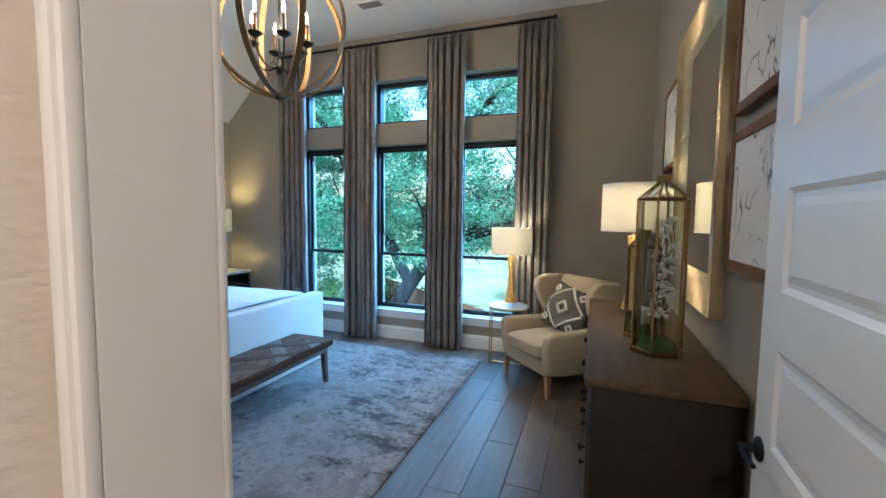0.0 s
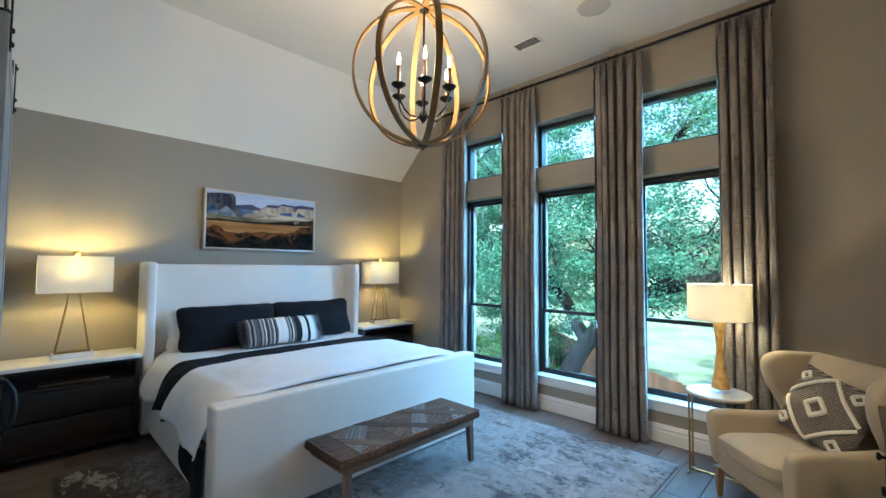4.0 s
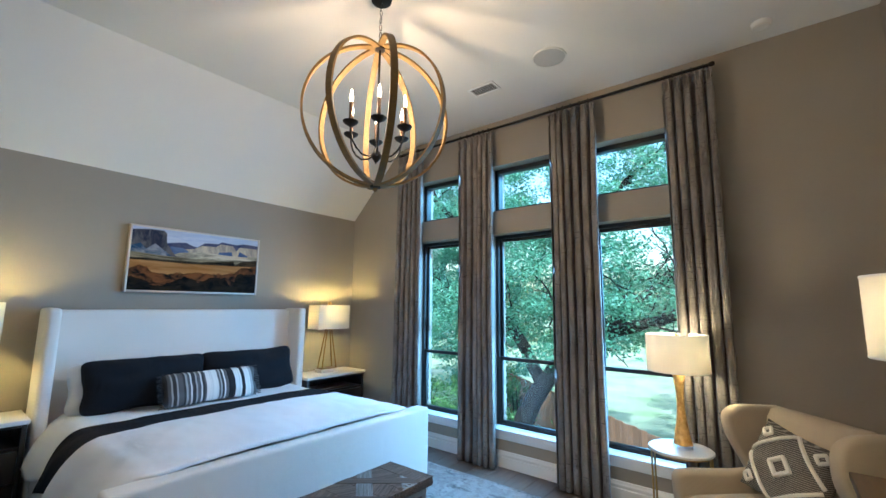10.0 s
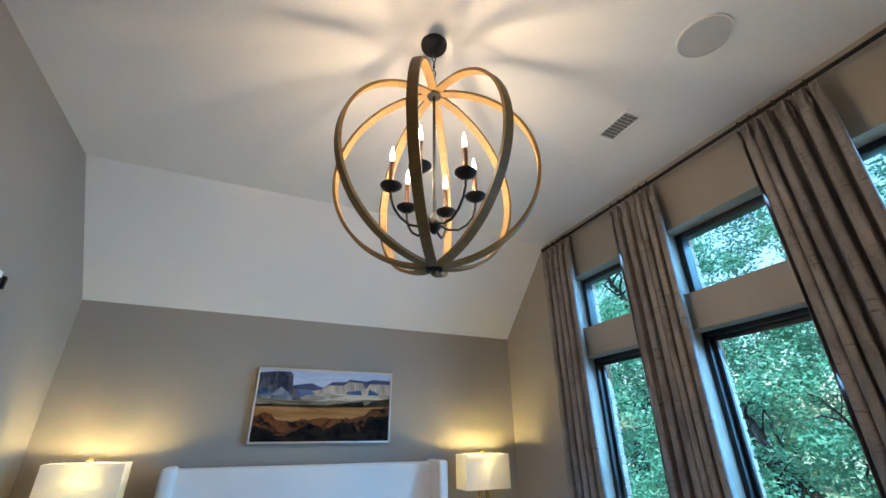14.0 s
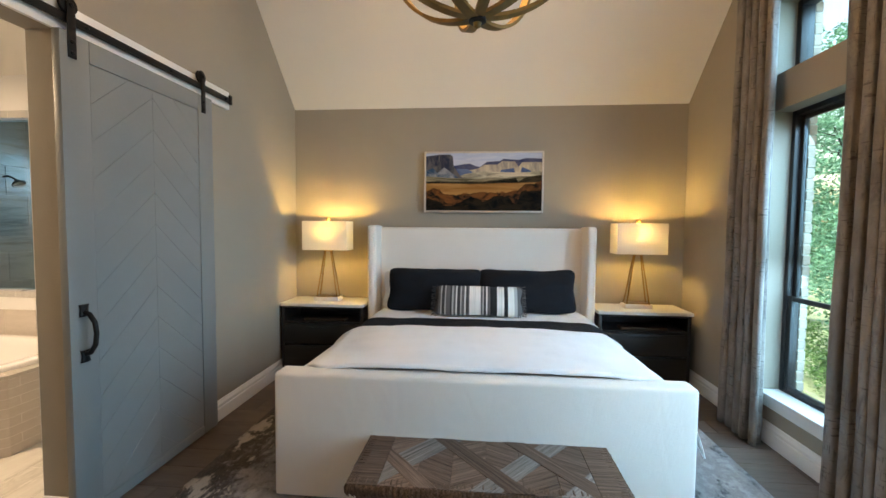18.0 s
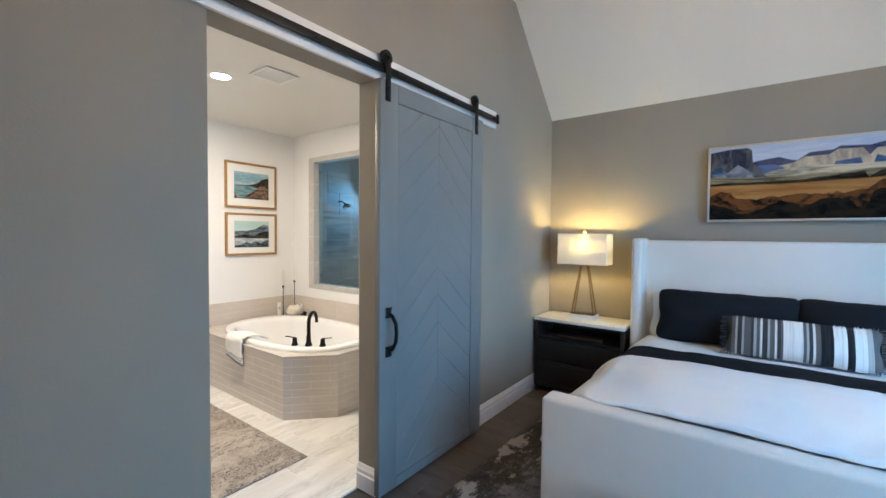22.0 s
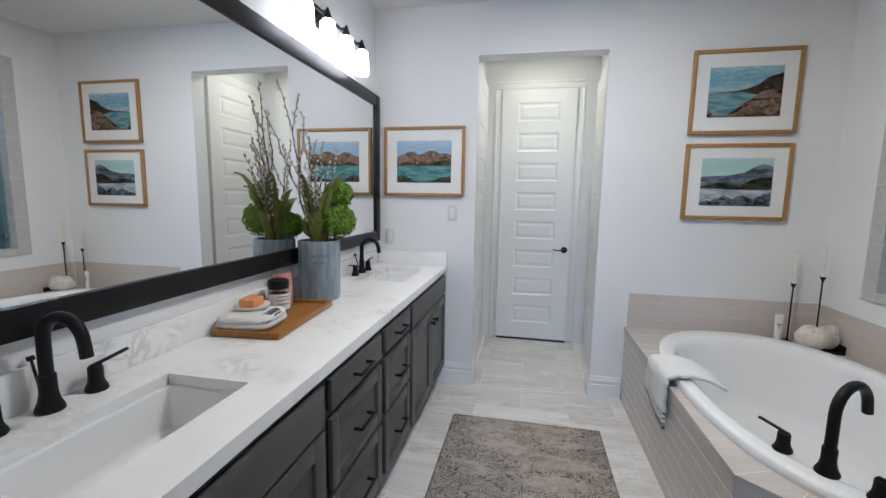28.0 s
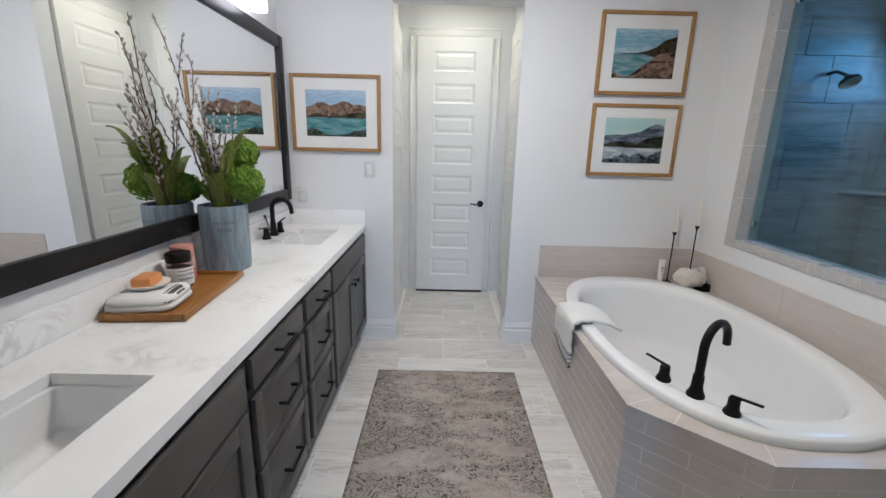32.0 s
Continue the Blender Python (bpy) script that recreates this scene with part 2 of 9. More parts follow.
def woven(name, c1, c2, threads=420.0, rough=0.9, bump=0.35, blotch=2.0, sheen=0.15, crease=0.0):
    """Cloth: crossing threads with a faint mottling."""
    m, t, b = nodes_of(name)
    v = coords(t)
    waves = []
    for turn in ((0, 0, 0), (0, 0, radians(90)), (0, radians(90), 0)):
        mp = t.nodes.new("ShaderNodeMapping")
        mp.inputs["Rotation"].default_value = turn
        t.links.new(v, mp.inputs["Vector"])
        w = node(t, "TexWave", Scale=threads / 6.283, Distortion=1.5, Detail=1.0)
        t.links.new(mp.outputs[0], w.inputs["Vector"])
        waves.append(w.outputs["Fac"])
    weave = math_node(t, "MULTIPLY", math_node(t, "ADD", math_node(t, "ADD", waves[0], waves[1]), waves[2]), 0.33)
    tone = math_node(t, "ADD", math_node(t, "MULTIPLY", noise_of(t, v, blotch, 5.0), 0.7), math_node(t, "MULTIPLY", weave, 0.3))
    t.links.new(mixer(t, steps(t, tone, 0.3, 0.7), c1, c2), b.inputs["Base Color"])
    b.inputs["Roughness"].default_value = rough
    b.inputs["Specular IOR Level"].default_value = 0.2
    b.inputs["Sheen Weight"].default_value = sheen
    if crease:
        n = node(t, "Bump", Strength=crease, Distance=0.03)
        t.links.new(noise_of(t, coords(t, (1.0, 1.8, 1.0), turn=25), 5.0, 4.0, 0.5, 0.9), n.inputs["Height"])
        f_ = node(t, "Bump", Strength=bump, Distance=0.0015)
        t.links.new(weave, f_.inputs["Height"])
        t.links.new(n.outputs[0], f_.inputs["Normal"])
        t.links.new(f_.outputs[0], b.inputs["Normal"])
    else:
        bumped(t, b, weave, bump, 0.0015)
    return m


def timber(name, c1, c2, grain=(1, 18, 18), scale=3.0, rough=0.45, bump=0.25, shift=True, spec=0.5, tone=0.25):
    """Wood: long grain along the local axis that grain leaves at 1, each piece in a tone of its own."""
    m, t, b = nodes_of(name)
    v = coords(t, grain, shift=shift)
    n1 = noise_of(t, v, scale, 6.0, 0.6, 0.6)
    n2 = noise_of(t, v, scale * 6, 3.0)
    g = math_node(t, "ADD", math_node(t, "MULTIPLY", n1, 0.7), math_node(t, "MULTIPLY", n2, 0.3))
    col = mixer(t, steps(t, g, 0.33, 0.67), c1, c2)
    oi = t.nodes.new("ShaderNodeObjectInfo")
    hv = node(t, "HueSaturation")
    t.links.new(math_node(t, "ADD", math_node(t, "MULTIPLY", oi.outputs["Random"], 2 * tone), 1.0 - tone), hv.inputs["Value"])
    t.links.new(col, hv.inputs["Color"])
    t.links.new(hv.outputs[0], b.inputs["Base Color"])
    t.links.new(steps_to(t, n1, rough - 0.08, rough + 0.1), b.inputs["Roughness"])
    b.inputs["Specular IOR Level"].default_value = spec
    bumped(t, b, g, bump, 0.002)
    return m


def steps_to(t, fac, lo, hi):
    n = t.nodes.new("ShaderNodeMapRange")
    n.inputs[3].default_value, n.inputs[4].default_value = lo, hi
    t.links.new(fac, n.inputs[0])
    return n.outputs[0]


def glass_of(name, tint=(1, 1, 1), rough=0.0, base=0.04, top=0.85):
    """Thin clear glass: see-through, with gloss that grows towards grazing sight."""
    m, t, b = nodes_of(name)
    t.nodes.remove(b)
    tr, gl, lw, mx = (t.nodes.new("ShaderNode" + k) for k in ("BsdfTransparent", "BsdfGlossy", "LayerWeight", "MixShader"))
    tr.inputs[0].default_value = rgba(tint)
    gl.inputs["Roughness"].default_value = rough
    t.links.new(math_node(t, "MULTIPLY_ADD", math_node(t, "POWER", lw.outputs["Facing"], 5.0), top, base), mx.inputs[0])
    t.links.new(tr.outputs[0], mx.inputs[1])
    t.links.new(gl.outputs[0], mx.inputs[2])
    t.links.new(mx.outputs[0], t.nodes["Material Output"].inputs[0])
    return m


def glow(name, colour, strength):
    m, t, b = nodes_of(name)
    b.inputs["Base Color"].default_value = rgba(colour)
    b.inputs["Emission Color"].default_value = rgba(colour)
    b.inputs["Emission Strength"].default_value = strength
    return m


def shade_cloth(name, colour, through=0.5):
    """Lampshade cloth, lit through from inside."""
    m, t, b = nodes_of(name)
    v = coords(t, (1, 1, 1))
    w = noise_of(t, v, 180.0, 2.0)
    tl, mx = t.nodes.new("ShaderNodeBsdfTranslucent"), t.nodes.new("ShaderNodeMixShader")
    col = mixer(t, w, colour, tuple(0.93 * k for k in colour))
    t.links.new(col, b.inputs["Base Color"])
    t.links.new(col, tl.inputs[0])
    b.inputs["Roughness"].default_value = 0.9
    mx.inputs[0].default_value = through
    t.links.new(b.outputs[0], mx.inputs[1])
    t.links.new(tl.outputs[0], mx.inputs[2])
    t.links.new(mx.outputs[0], t.nodes["Material Output"].inputs[0])
    bumped(t, b, w, 0.2, 0.001)
    return m


WALL = stuff("greige_wall_paint", (0.325, 0.287, 0.232), (0.305, 0.269, 0.217), 1.2, 0.62, bump=0.35, bscale=90, bdist=0.0025, rough2=0.75, spec=0.3)
CEIL = stuff("white_ceiling_paint", (0.76, 0.74, 0.70), (0.73, 0.71, 0.67), 0.8, 0.8, bump=0.3, bscale=80, bdist=0.002, spec=0.2)
BATH_WALL = stuff("white_wall_paint", (0.78, 0.78, 0.78), (0.75, 0.75, 0.755), 1.0, 0.55, bump=0.3, bscale=90, bdist=0.002, rough2=0.7, spec=0.35)
TRIM = stuff("white_gloss_trim", (0.80, 0.79, 0.77), (0.77, 0.76, 0.74), 2.0, 0.32, bump=0.05, bscale=40, rough2=0.42)
DOOR_PAINT = stuff("white_door_paint", (0.79, 0.78, 0.76), (0.76, 0.75, 0.73), 2.5, 0.30, bump=0.06, bscale=35, rough2=0.42)
PLANK = timber("grey_brown_plank_tile", (0.092, 0.070, 0.056), (0.165, 0.130, 0.106), (9, 1, 9), 2.2, 0.42, 0.18, tone=0.22, spec=0.35)
GROUT = stuff("dark_grout", (0.05, 0.042, 0.036), rough=0.9, bscale=120)
IVORY = woven("ivory_linen", (0.80, 0.755, 0.69), (0.74, 0.695, 0.63), 900, crease=0.12)
CREAM = woven("cream_upholstery", (0.46, 0.385, 0.275), (0.415, 0.345, 0.245), 900)
SHEET = woven("white_cotton", (0.80, 0.80, 0.80), (0.76, 0.76, 0.77), 1500, bump=0.15, crease=0.14)
BLACK_CLOTH = woven("black_cotton", (0.008, 0.009, 0.012), (0.013, 0.014, 0.018), 900, sheen=0.0, crease=0.4)
BLACK = stuff("black_metal", (0.0065, 0.006, 0.006), (0.010, 0.0095, 0.009), 8, 0.34, 0.0, spec=0.20, bump=0.04, bscale=80, rough2=0.5)
FRAME_BLACK = stuff("black_window_frame", (0.010, 0.010, 0.011), (0.018, 0.018, 0.019), 4, 0.35, bump=0.03, rough2=0.5)
BRASS = stuff("aged_brass", (0.55, 0.36, 0.13), (0.40, 0.26, 0.09), 9, 0.30, 1.0, bump=0.04, bscale=70, rough2=0.45)
CHROME = stuff("polished_nickel", (0.75, 0.74, 0.72), (0.7, 0.69, 0.67), 5, 0.12, 1.0, bump=0.0)
NIGHT = timber("espresso_wood", (0.009, 0.007, 0.006), (0.020, 0.015, 0.012), (9, 1, 9), 3, 0.34, 0.15, tone=0.12)
LEG_BRASS = stuff("dark_brass", (0.30, 0.19, 0.07), (0.22, 0.14, 0.05), 9, 0.35, 1.0, bump=0.03)
MIRROR = stuff("mirror_silver", (0.93, 0.94, 0.94), (0.93, 0.94, 0.94), 1, 0.01, 1.0, bump=0.0)
GLASS = glass_of("window_glass", (0.87, 0.98, 0.985))
CLEAR = glass_of("clear_glass", (0.97, 0.98, 0.97))


def rug_of(name, tones, scale, fleck, amount=0.60, dark=None, grit=26.0):
    """Worn rug: blotches of several tones, scuffs and dark flecks, short pile; dark: a heavily dyed side below that y."""
    m, t, b = nodes_of(name)
    v = coords(t)
    n1 = noise_of(t, v, scale, 10.0, 0.70, 0.15)
    col = ramp(t, n1, tones)
    v2 = coords(t, (1.0, 2.2, 1.0), turn=12)
    n2 = noise_of(t, v2, scale * 2.4, 10.0, 0.74, 0.2)
    n3 = noise_of(t, v, grit, 5.0, 0.7)
    cluster = noise_of(t, v, scale * 0.75, 2.0)
    worn = math_node(t, "ADD", n2, math_node(t, "MULTIPLY", math_node(t, "SUBTRACT", n3, 0.5), 0.45))
    worn = math_node(t, "ADD", worn, math_node(t, "MULTIPLY", math_node(t, "SUBTRACT", cluster, 0.5), 0.55))
    col = mixer(t, math_node(t, "MULTIPLY", steps(t, worn, amount, amount + 0.10), 0.85), col, fleck)
    col = mixer(t, math_node(t, "MULTIPLY", steps(t, n3, 0.58, 0.70), 0.55), col, tuple(0.8 * k for k in fleck))
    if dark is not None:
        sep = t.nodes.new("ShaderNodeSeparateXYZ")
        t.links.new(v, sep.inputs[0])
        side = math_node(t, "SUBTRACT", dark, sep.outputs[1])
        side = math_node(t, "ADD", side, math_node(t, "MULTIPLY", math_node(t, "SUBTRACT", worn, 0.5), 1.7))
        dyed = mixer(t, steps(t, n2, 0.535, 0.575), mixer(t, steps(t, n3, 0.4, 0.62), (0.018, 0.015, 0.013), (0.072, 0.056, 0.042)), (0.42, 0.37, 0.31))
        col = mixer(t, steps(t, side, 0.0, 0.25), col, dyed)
    pile = noise_of(t, v, 420.0, 2.0)
    col = mixer(t, math_node(t, "MULTIPLY", pile, 0.35), col, tuple(0.7 * k for k in tones[0][1]))
    t.links.new(col, b.inputs["Base Color"])
    b.inputs["Roughness"].default_value = 0.95
    b.inputs["Specular IOR Level"].default_value = 0.15
    b.inputs["Sheen Weight"].default_value = 0.1
    bumped(t, b, math_node(t, "ADD", pile, n3), 0.5, 0.003)
    return m


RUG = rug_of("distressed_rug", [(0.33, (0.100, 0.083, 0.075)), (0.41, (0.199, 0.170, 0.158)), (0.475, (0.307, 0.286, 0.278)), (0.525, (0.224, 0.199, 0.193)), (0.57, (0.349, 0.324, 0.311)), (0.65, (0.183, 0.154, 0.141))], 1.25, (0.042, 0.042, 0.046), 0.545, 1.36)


def scroll_rug(name, cx, half):
    """Worn printed runner: beige ground in cross bands, curling dark line work that survives along the edges and in some bands."""
    m, t, b = nodes_of(name)
    v = coords(t)
    across = coords(t, (0.9, 2.6, 1.0))
    bands, cloud_, wear = noise_of(t, across, 1.5, 6.0, 0.65, 0.3), noise_of(t, v, 5.0, 8.0, 0.7), noise_of(t, v, 16.0, 6.0, 0.7)
    col = ramp(t, bands, [(0.34, (0.31, 0.265, 0.228)), (0.44, (0.44, 0.385, 0.335)), (0.52, (0.38, 0.333, 0.290)), (0.60, (0.48, 0.425, 0.370)), (0.68, (0.34, 0.295, 0.255))])
    col = mixer(t, math_node(t, "MULTIPLY", steps(t, cloud_, 0.50, 0.68), 0.55), col, (0.235, 0.205, 0.178))
    sep = t.nodes.new("ShaderNodeSeparateXYZ")
    t.links.new(v, sep.inputs[0])
    edge = math_node(t, "DIVIDE", math_node(t, "ABSOLUTE", math_node(t, "SUBTRACT", sep.outputs[0], cx)), half)
    keep = math_node(t, "ADD", math_node(t, "MULTIPLY", steps(t, edge, 0.55, 1.0), 0.12), noise_of(t, across, 2.3, 5.0, 0.6, 0.4))
    keep = steps(t, math_node(t, "ADD", keep, math_node(t, "MULTIPLY", math_node(t, "SUBTRACT", wear, 0.5), 0.45)), 0.46, 0.55)
    curls = noise_of(t, coords(t, (1.0, 1.25, 1.0)), 14.0, 2.0, 0.5, 1.3)
    line = math_node(t, "ABSOLUTE", math_node(t, "SINE", math_node(t, "MULTIPLY", curls, 24.0)))
    line = math_node(t, "SUBTRACT", 1.0, steps(t, line, 0.22, 0.60))
    faint = math_node(t, "MULTIPLY", math_node(t, "MULTIPLY", line, steps(t, wear, 0.40, 0.56)), 0.66)
    col = mixer(t, faint, col, (0.15, 0.125, 0.105))
    col = mixer(t, math_node(t, "MULTIPLY", math_node(t, "MULTIPLY", line, keep), steps(t, wear, 0.30, 0.44)), col, (0.020, 0.018, 0.016))
    col = mixer(t, math_node(t, "MULTIPLY", keep, 0.22), col, (0.10, 0.092, 0.085))
    pile = noise_of(t, v, 420.0, 2.0)
    col = mixer(t, math_node(t, "MULTIPLY", pile, 0.22), col, (0.20, 0.17, 0.145))
    t.links.new(col, b.inputs["Base Color"])
    b.inputs["Roughness"].default_value = 0.62
    b.inputs["Specular IOR Level"].default_value = 0.35
    bumped(t, b, math_node(t, "ADD", pile, wear), 0.35, 0.002)
    return m


BATH_RUG = scroll_rug("worn_bath_rug", -1.755, 0.45)


def streaked(name, c1, c2, c3, stretch, scale, rough=0.3, bump=0.05, thin=0.5, patchy=0.0, width=0.06):
    """Stone or tile with drawn-out veins, each piece at its own place."""
    m, t, b = nodes_of(name)
    v = coords(t, stretch, shift=True)
    n1 = noise_of(t, v, scale, 7.0, 0.6, 1.2)
    n2 = noise_of(t, v, scale * 3.1, 5.0, 0.6, 2.0)
    col = mixer(t, steps(t, n1, 0.35, 0.65), c1, c2)
    vein = math_node(t, "SUBTRACT", 1.0, steps(t, math_node(t, "ABSOLUTE", math_node(t, "SUBTRACT", n2, 0.5)), 0.0, width))
    if patchy:
        vein = math_node(t, "MULTIPLY", vein, steps(t, noise_of(t, v, scale * 1.3, 3.0), patchy, patchy + 0.14))
    col = mixer(t, math_node(t, "MULTIPLY", vein, thin), col, c3)
    t.links.new(col, b.inputs["Base Color"])
    t.links.new(steps_to(t, n1, rough, rough + 0.12), b.inputs["Roughness"])
    bumped(t, b, n1, bump, 0.002)
    return m


QUARTZ = streaked("white_quartz", (0.88, 0.875, 0.865), (0.84, 0.835, 0.825), (0.47, 0.455, 0.445), (1, 1, 1), 2.6, 0.14, 0.0, 0.55, 0.52, 0.09)
BATH_TILE = streaked("pale_striped_tile", (0.74, 0.725, 0.70), (0.60, 0.58, 0.555), (0.40, 0.38, 0.36), (0.55, 3.6, 1.0), 1.5, 0.20, 0.03, 0.55, 0.42, 0.07)
TUB_TILE = streaked("taupe_glazed_tile", (0.59, 0.535, 0.485), (0.54, 0.49, 0.445), (0.63, 0.58, 0.535), (3, 3, 14), 1.2, 0.18, 0.05, 0.3)
DECK_TILE = streaked("taupe_deck_tile", (0.55, 0.51, 0.47), (0.49, 0.45, 0.41), (0.60, 0.56, 0.52), (2, 9, 2), 1.2, 0.16, 0.03, 0.3)
MARBLE = streaked("grey_marble_trim", (0.52, 0.51, 0.50), (0.42, 0.41, 0.40), (0.60, 0.59, 0.575), (3, 3, 3), 3.0, 0.22, 0.02, 0.4)
SHOWER_TILE = streaked("blue_grey_wavy_tile", (0.26, 0.26, 0.255), (0.36, 0.36, 0.355), (0.50, 0.50, 0.49), (1, 1, 8), 2.2, 0.22, 0.1, 0.4)
CABINET = stuff("grey_brown_cabinet_paint", (0.080, 0.074, 0.066), (0.071, 0.065, 0.058), 3, 0.38, bump=0.05, rough2=0.5)
PORCELAIN = stuff("white_porcelain", (0.82, 0.82, 0.82), (0.80, 0.80, 0.80), 1, 0.07, bump=0.0, rough2=0.1)
BARN = stuff("grey_barn_door_paint", (0.205, 0.218, 0.217), (0.190, 0.201, 0.201), 2.0, 0.36, bump=0.15, bscale=70, rough2=0.55)
OAK = timber("honey_oak", (0.27, 0.145, 0.038), (0.38, 0.22, 0.065), (14, 1, 14), 3, 0.42, 0.15, tone=0.08)
RING = timber("grey_brown_ring_wood", (0.112, 0.062, 0.010), (0.205, 0.122, 0.020), (2, 2, 14), 6, 0.55, 0.3, shift=False, tone=0.05)
BENCH_WOOD = timber("driftwood_brown", (0.105, 0.066, 0.044), (0.185, 0.122, 0.084), (12, 12, 1), 3, 0.55, 0.3, tone=0.1)
STRAW = timber("woven_cord", (0.046, 0.030, 0.022), (0.235, 0.158, 0.116), (1, 38, 38), 2.6, 0.88, 1.0, tone=0.3, spec=0.12)
GREY_STRAW = timber("grey_woven_cord", (0.075, 0.063, 0.055), (0.34, 0.30, 0.27), (1, 38, 38), 2.6, 0.85, 1.0, tone=0.2, spec=0.15)
DRESS_TOP = timber("brown_dresser_top", (0.062, 0.039, 0.020), (0.105, 0.068, 0.035), (9, 1, 9), 3, 0.62, 0.12, tone=0.05, spec=0.18)
DRESS = timber("dark_dresser_wood", (0.016, 0.010, 0.0065), (0.030, 0.020, 0.013), (9, 1, 9), 3, 0.5, 0.15, tone=0.1, spec=0.25)
DRESS_FRONT = stuff("slate_drawer_paint", (0.045, 0.040, 0.037), (0.034, 0.030, 0.028), 3, 0.45, bump=0.1, bscale=60, rough2=0.5)
TEAK = timber("orange_teak", (0.21, 0.083, 0.009), (0.34, 0.158, 0.020), (14, 1, 14), 3, 0.38, 0.15, tone=0.05)
LAMP_BODY = stuff("amber_capiz", (0.42, 0.22, 0.035), (0.74, 0.50, 0.15), 26, 0.32, bump=0.5, bscale=45, bdist=0.003, detail=8, rough2=0.5)
SHADE = shade_cloth("white_lampshade", (0.86, 0.82, 0.74), 0.26)
BED_SHADE = shade_cloth("white_linen_shade", (0.84, 0.80, 0.70), 0.22)
BULB = glow("lit_candle_bulb", (1.0, 0.66, 0.30), BULB_CANDLE)
BEDSIDE_BULB = glow("lit_bedside_bulb", (1.0, 0.71, 0.20), BULB_BED)
TABLE_BULB = glow("lit_table_bulb", (1.0, 0.76, 0.34), BULB_TABLE)
SHADE_GLOW = glow("lit_glass_shade", (1.0, 0.83, 0.58), VANITY_GLOW)
LED = glow("downlight_lens", (1.0, 0.84, 0.62), 14.0)

# ---------------------------------------------------------------- the plan, in metres
XW, XE, YS, YN, ZC = -4.75, 0.575, 0.478, 4.524, 3.596      # bedroom
SLOPE_X, SLOPE_Z = -3.886, 2.752
YS0 = 0.333                                                  # far face of the wall to the bath and hall
BX0, BX1, BY, BZ = -3.56, -0.60, -2.415, 2.735               # bath
DOOR_W, DOOR_E, DOOR_H = -0.399, 0.505, 2.44                 # entry door
BO_W, BO_E, BO_H = -2.200, -1.285, 2.415                     # opening to the bath
WINS = [(-3.54, -2.63), (-2.485, -1.575), (-1.43, -0.52)]    # windows, clear opening
WZ = [(0.335, 2.335), (2.585, 3.085)]


def wall_bands(bm, a0, a1, z0, z1, holes, along, t0, t1):
    """A wall between a0 and a1, z0 and z1, with rectangular holes (a, b, lo, hi); along is 'x' or 'y'; t0 to t1 is its thickness."""
    edges = sorted({a0, a1, *[h[0] for h in holes], *[h[1] for h in holes]})
    for a, b in zip(edges, edges[1:]):
        cuts = sorted((h[2], h[3]) for h in holes if h[0] <= a and h[1] >= b)
        z = z0
        for lo, hi in cuts + [(z1, z1)]:
            if lo - z > 1e-4:
                if along == "x":
                    box(a, b, t0, t1, z, lo, bm=bm)
                else:
                    box(t0, t1, a, b, z, lo, bm=bm)
            z = hi
    bmesh.ops.remove_doubles(bm, verts=bm.verts[:], dist=1e-5)
    return bm


# bedroom shell
floor = setting("floor", box(XW - 0.2, XE + 0.2, YS0, YN + 0.2, -0.25, -0.012), GROUT, "dark grout bed under wood-look floor planks", "floor")
holes = [(a, b, lo, hi) for a, b in WINS for lo, hi in WZ]
setting("wall_north", wall_bands(bmesh.new(), XW - 0.2, XE + 0.2, -0.25, ZC + 0.3, holes, "x", YN, YN + 0.21), WALL, "greige painted wall with three tall windows", "wall", smooth=0)
setting("wall_west", box(XW - 0.2, XW, YS, YN, -0.25, SLOPE_Z + 0.9), WALL, "greige painted headboard wall under a sloped ceiling", "wall")
setting("wall_east", box(XE, XE + 0.2, YS, YN, -0.25, ZC + 0.3), WALL, "greige painted wall behind the dresser", "wall")
setting("wall_south", wall_bands(bmesh.new(), XW - 0.2, XE + 0.2, -0.25, ZC + 0.3, [(BO_W, BO_E, -0.25, BO_H), (DOOR_W - 0.02, DOOR_E + 0.02, -0.25, DOOR_H + 0.02)], "x", YS0 + 0.003, YS), WALL, "greige painted wall with the entry door and the bath opening", "wall", smooth=0)
bm = bmesh.new()
prof = [(XW - 0.05, SLOPE_Z - 0.05 * (ZC - SLOPE_Z) / (SLOPE_X - XW)), (SLOPE_X, ZC), (XE + 0.1, ZC), (XE + 0.1, ZC + 0.12), (SLOPE_X - 0.05, ZC + 0.12), (XW - 0.05, SLOPE_Z + 0.12)]
lo = [bm.verts.new((x, YS - 0.05, z)) for x, z in prof]
hi = [bm.verts.new((x, YN + 0.05, z)) for x, z in prof]
bm.faces.new(lo)
bm.faces.new(hi[::-1])
for k in range(6):
    bm.faces.new((lo[k], hi[k], hi[(k + 1) % 6], lo[(k + 1) % 6]))
bmesh.ops.recalc_face_normals(bm, faces=bm.faces[:])
setting("ceiling", bm, CEIL, "white painted ceiling with a sloped side over the bed", "ceiling", smooth=0)


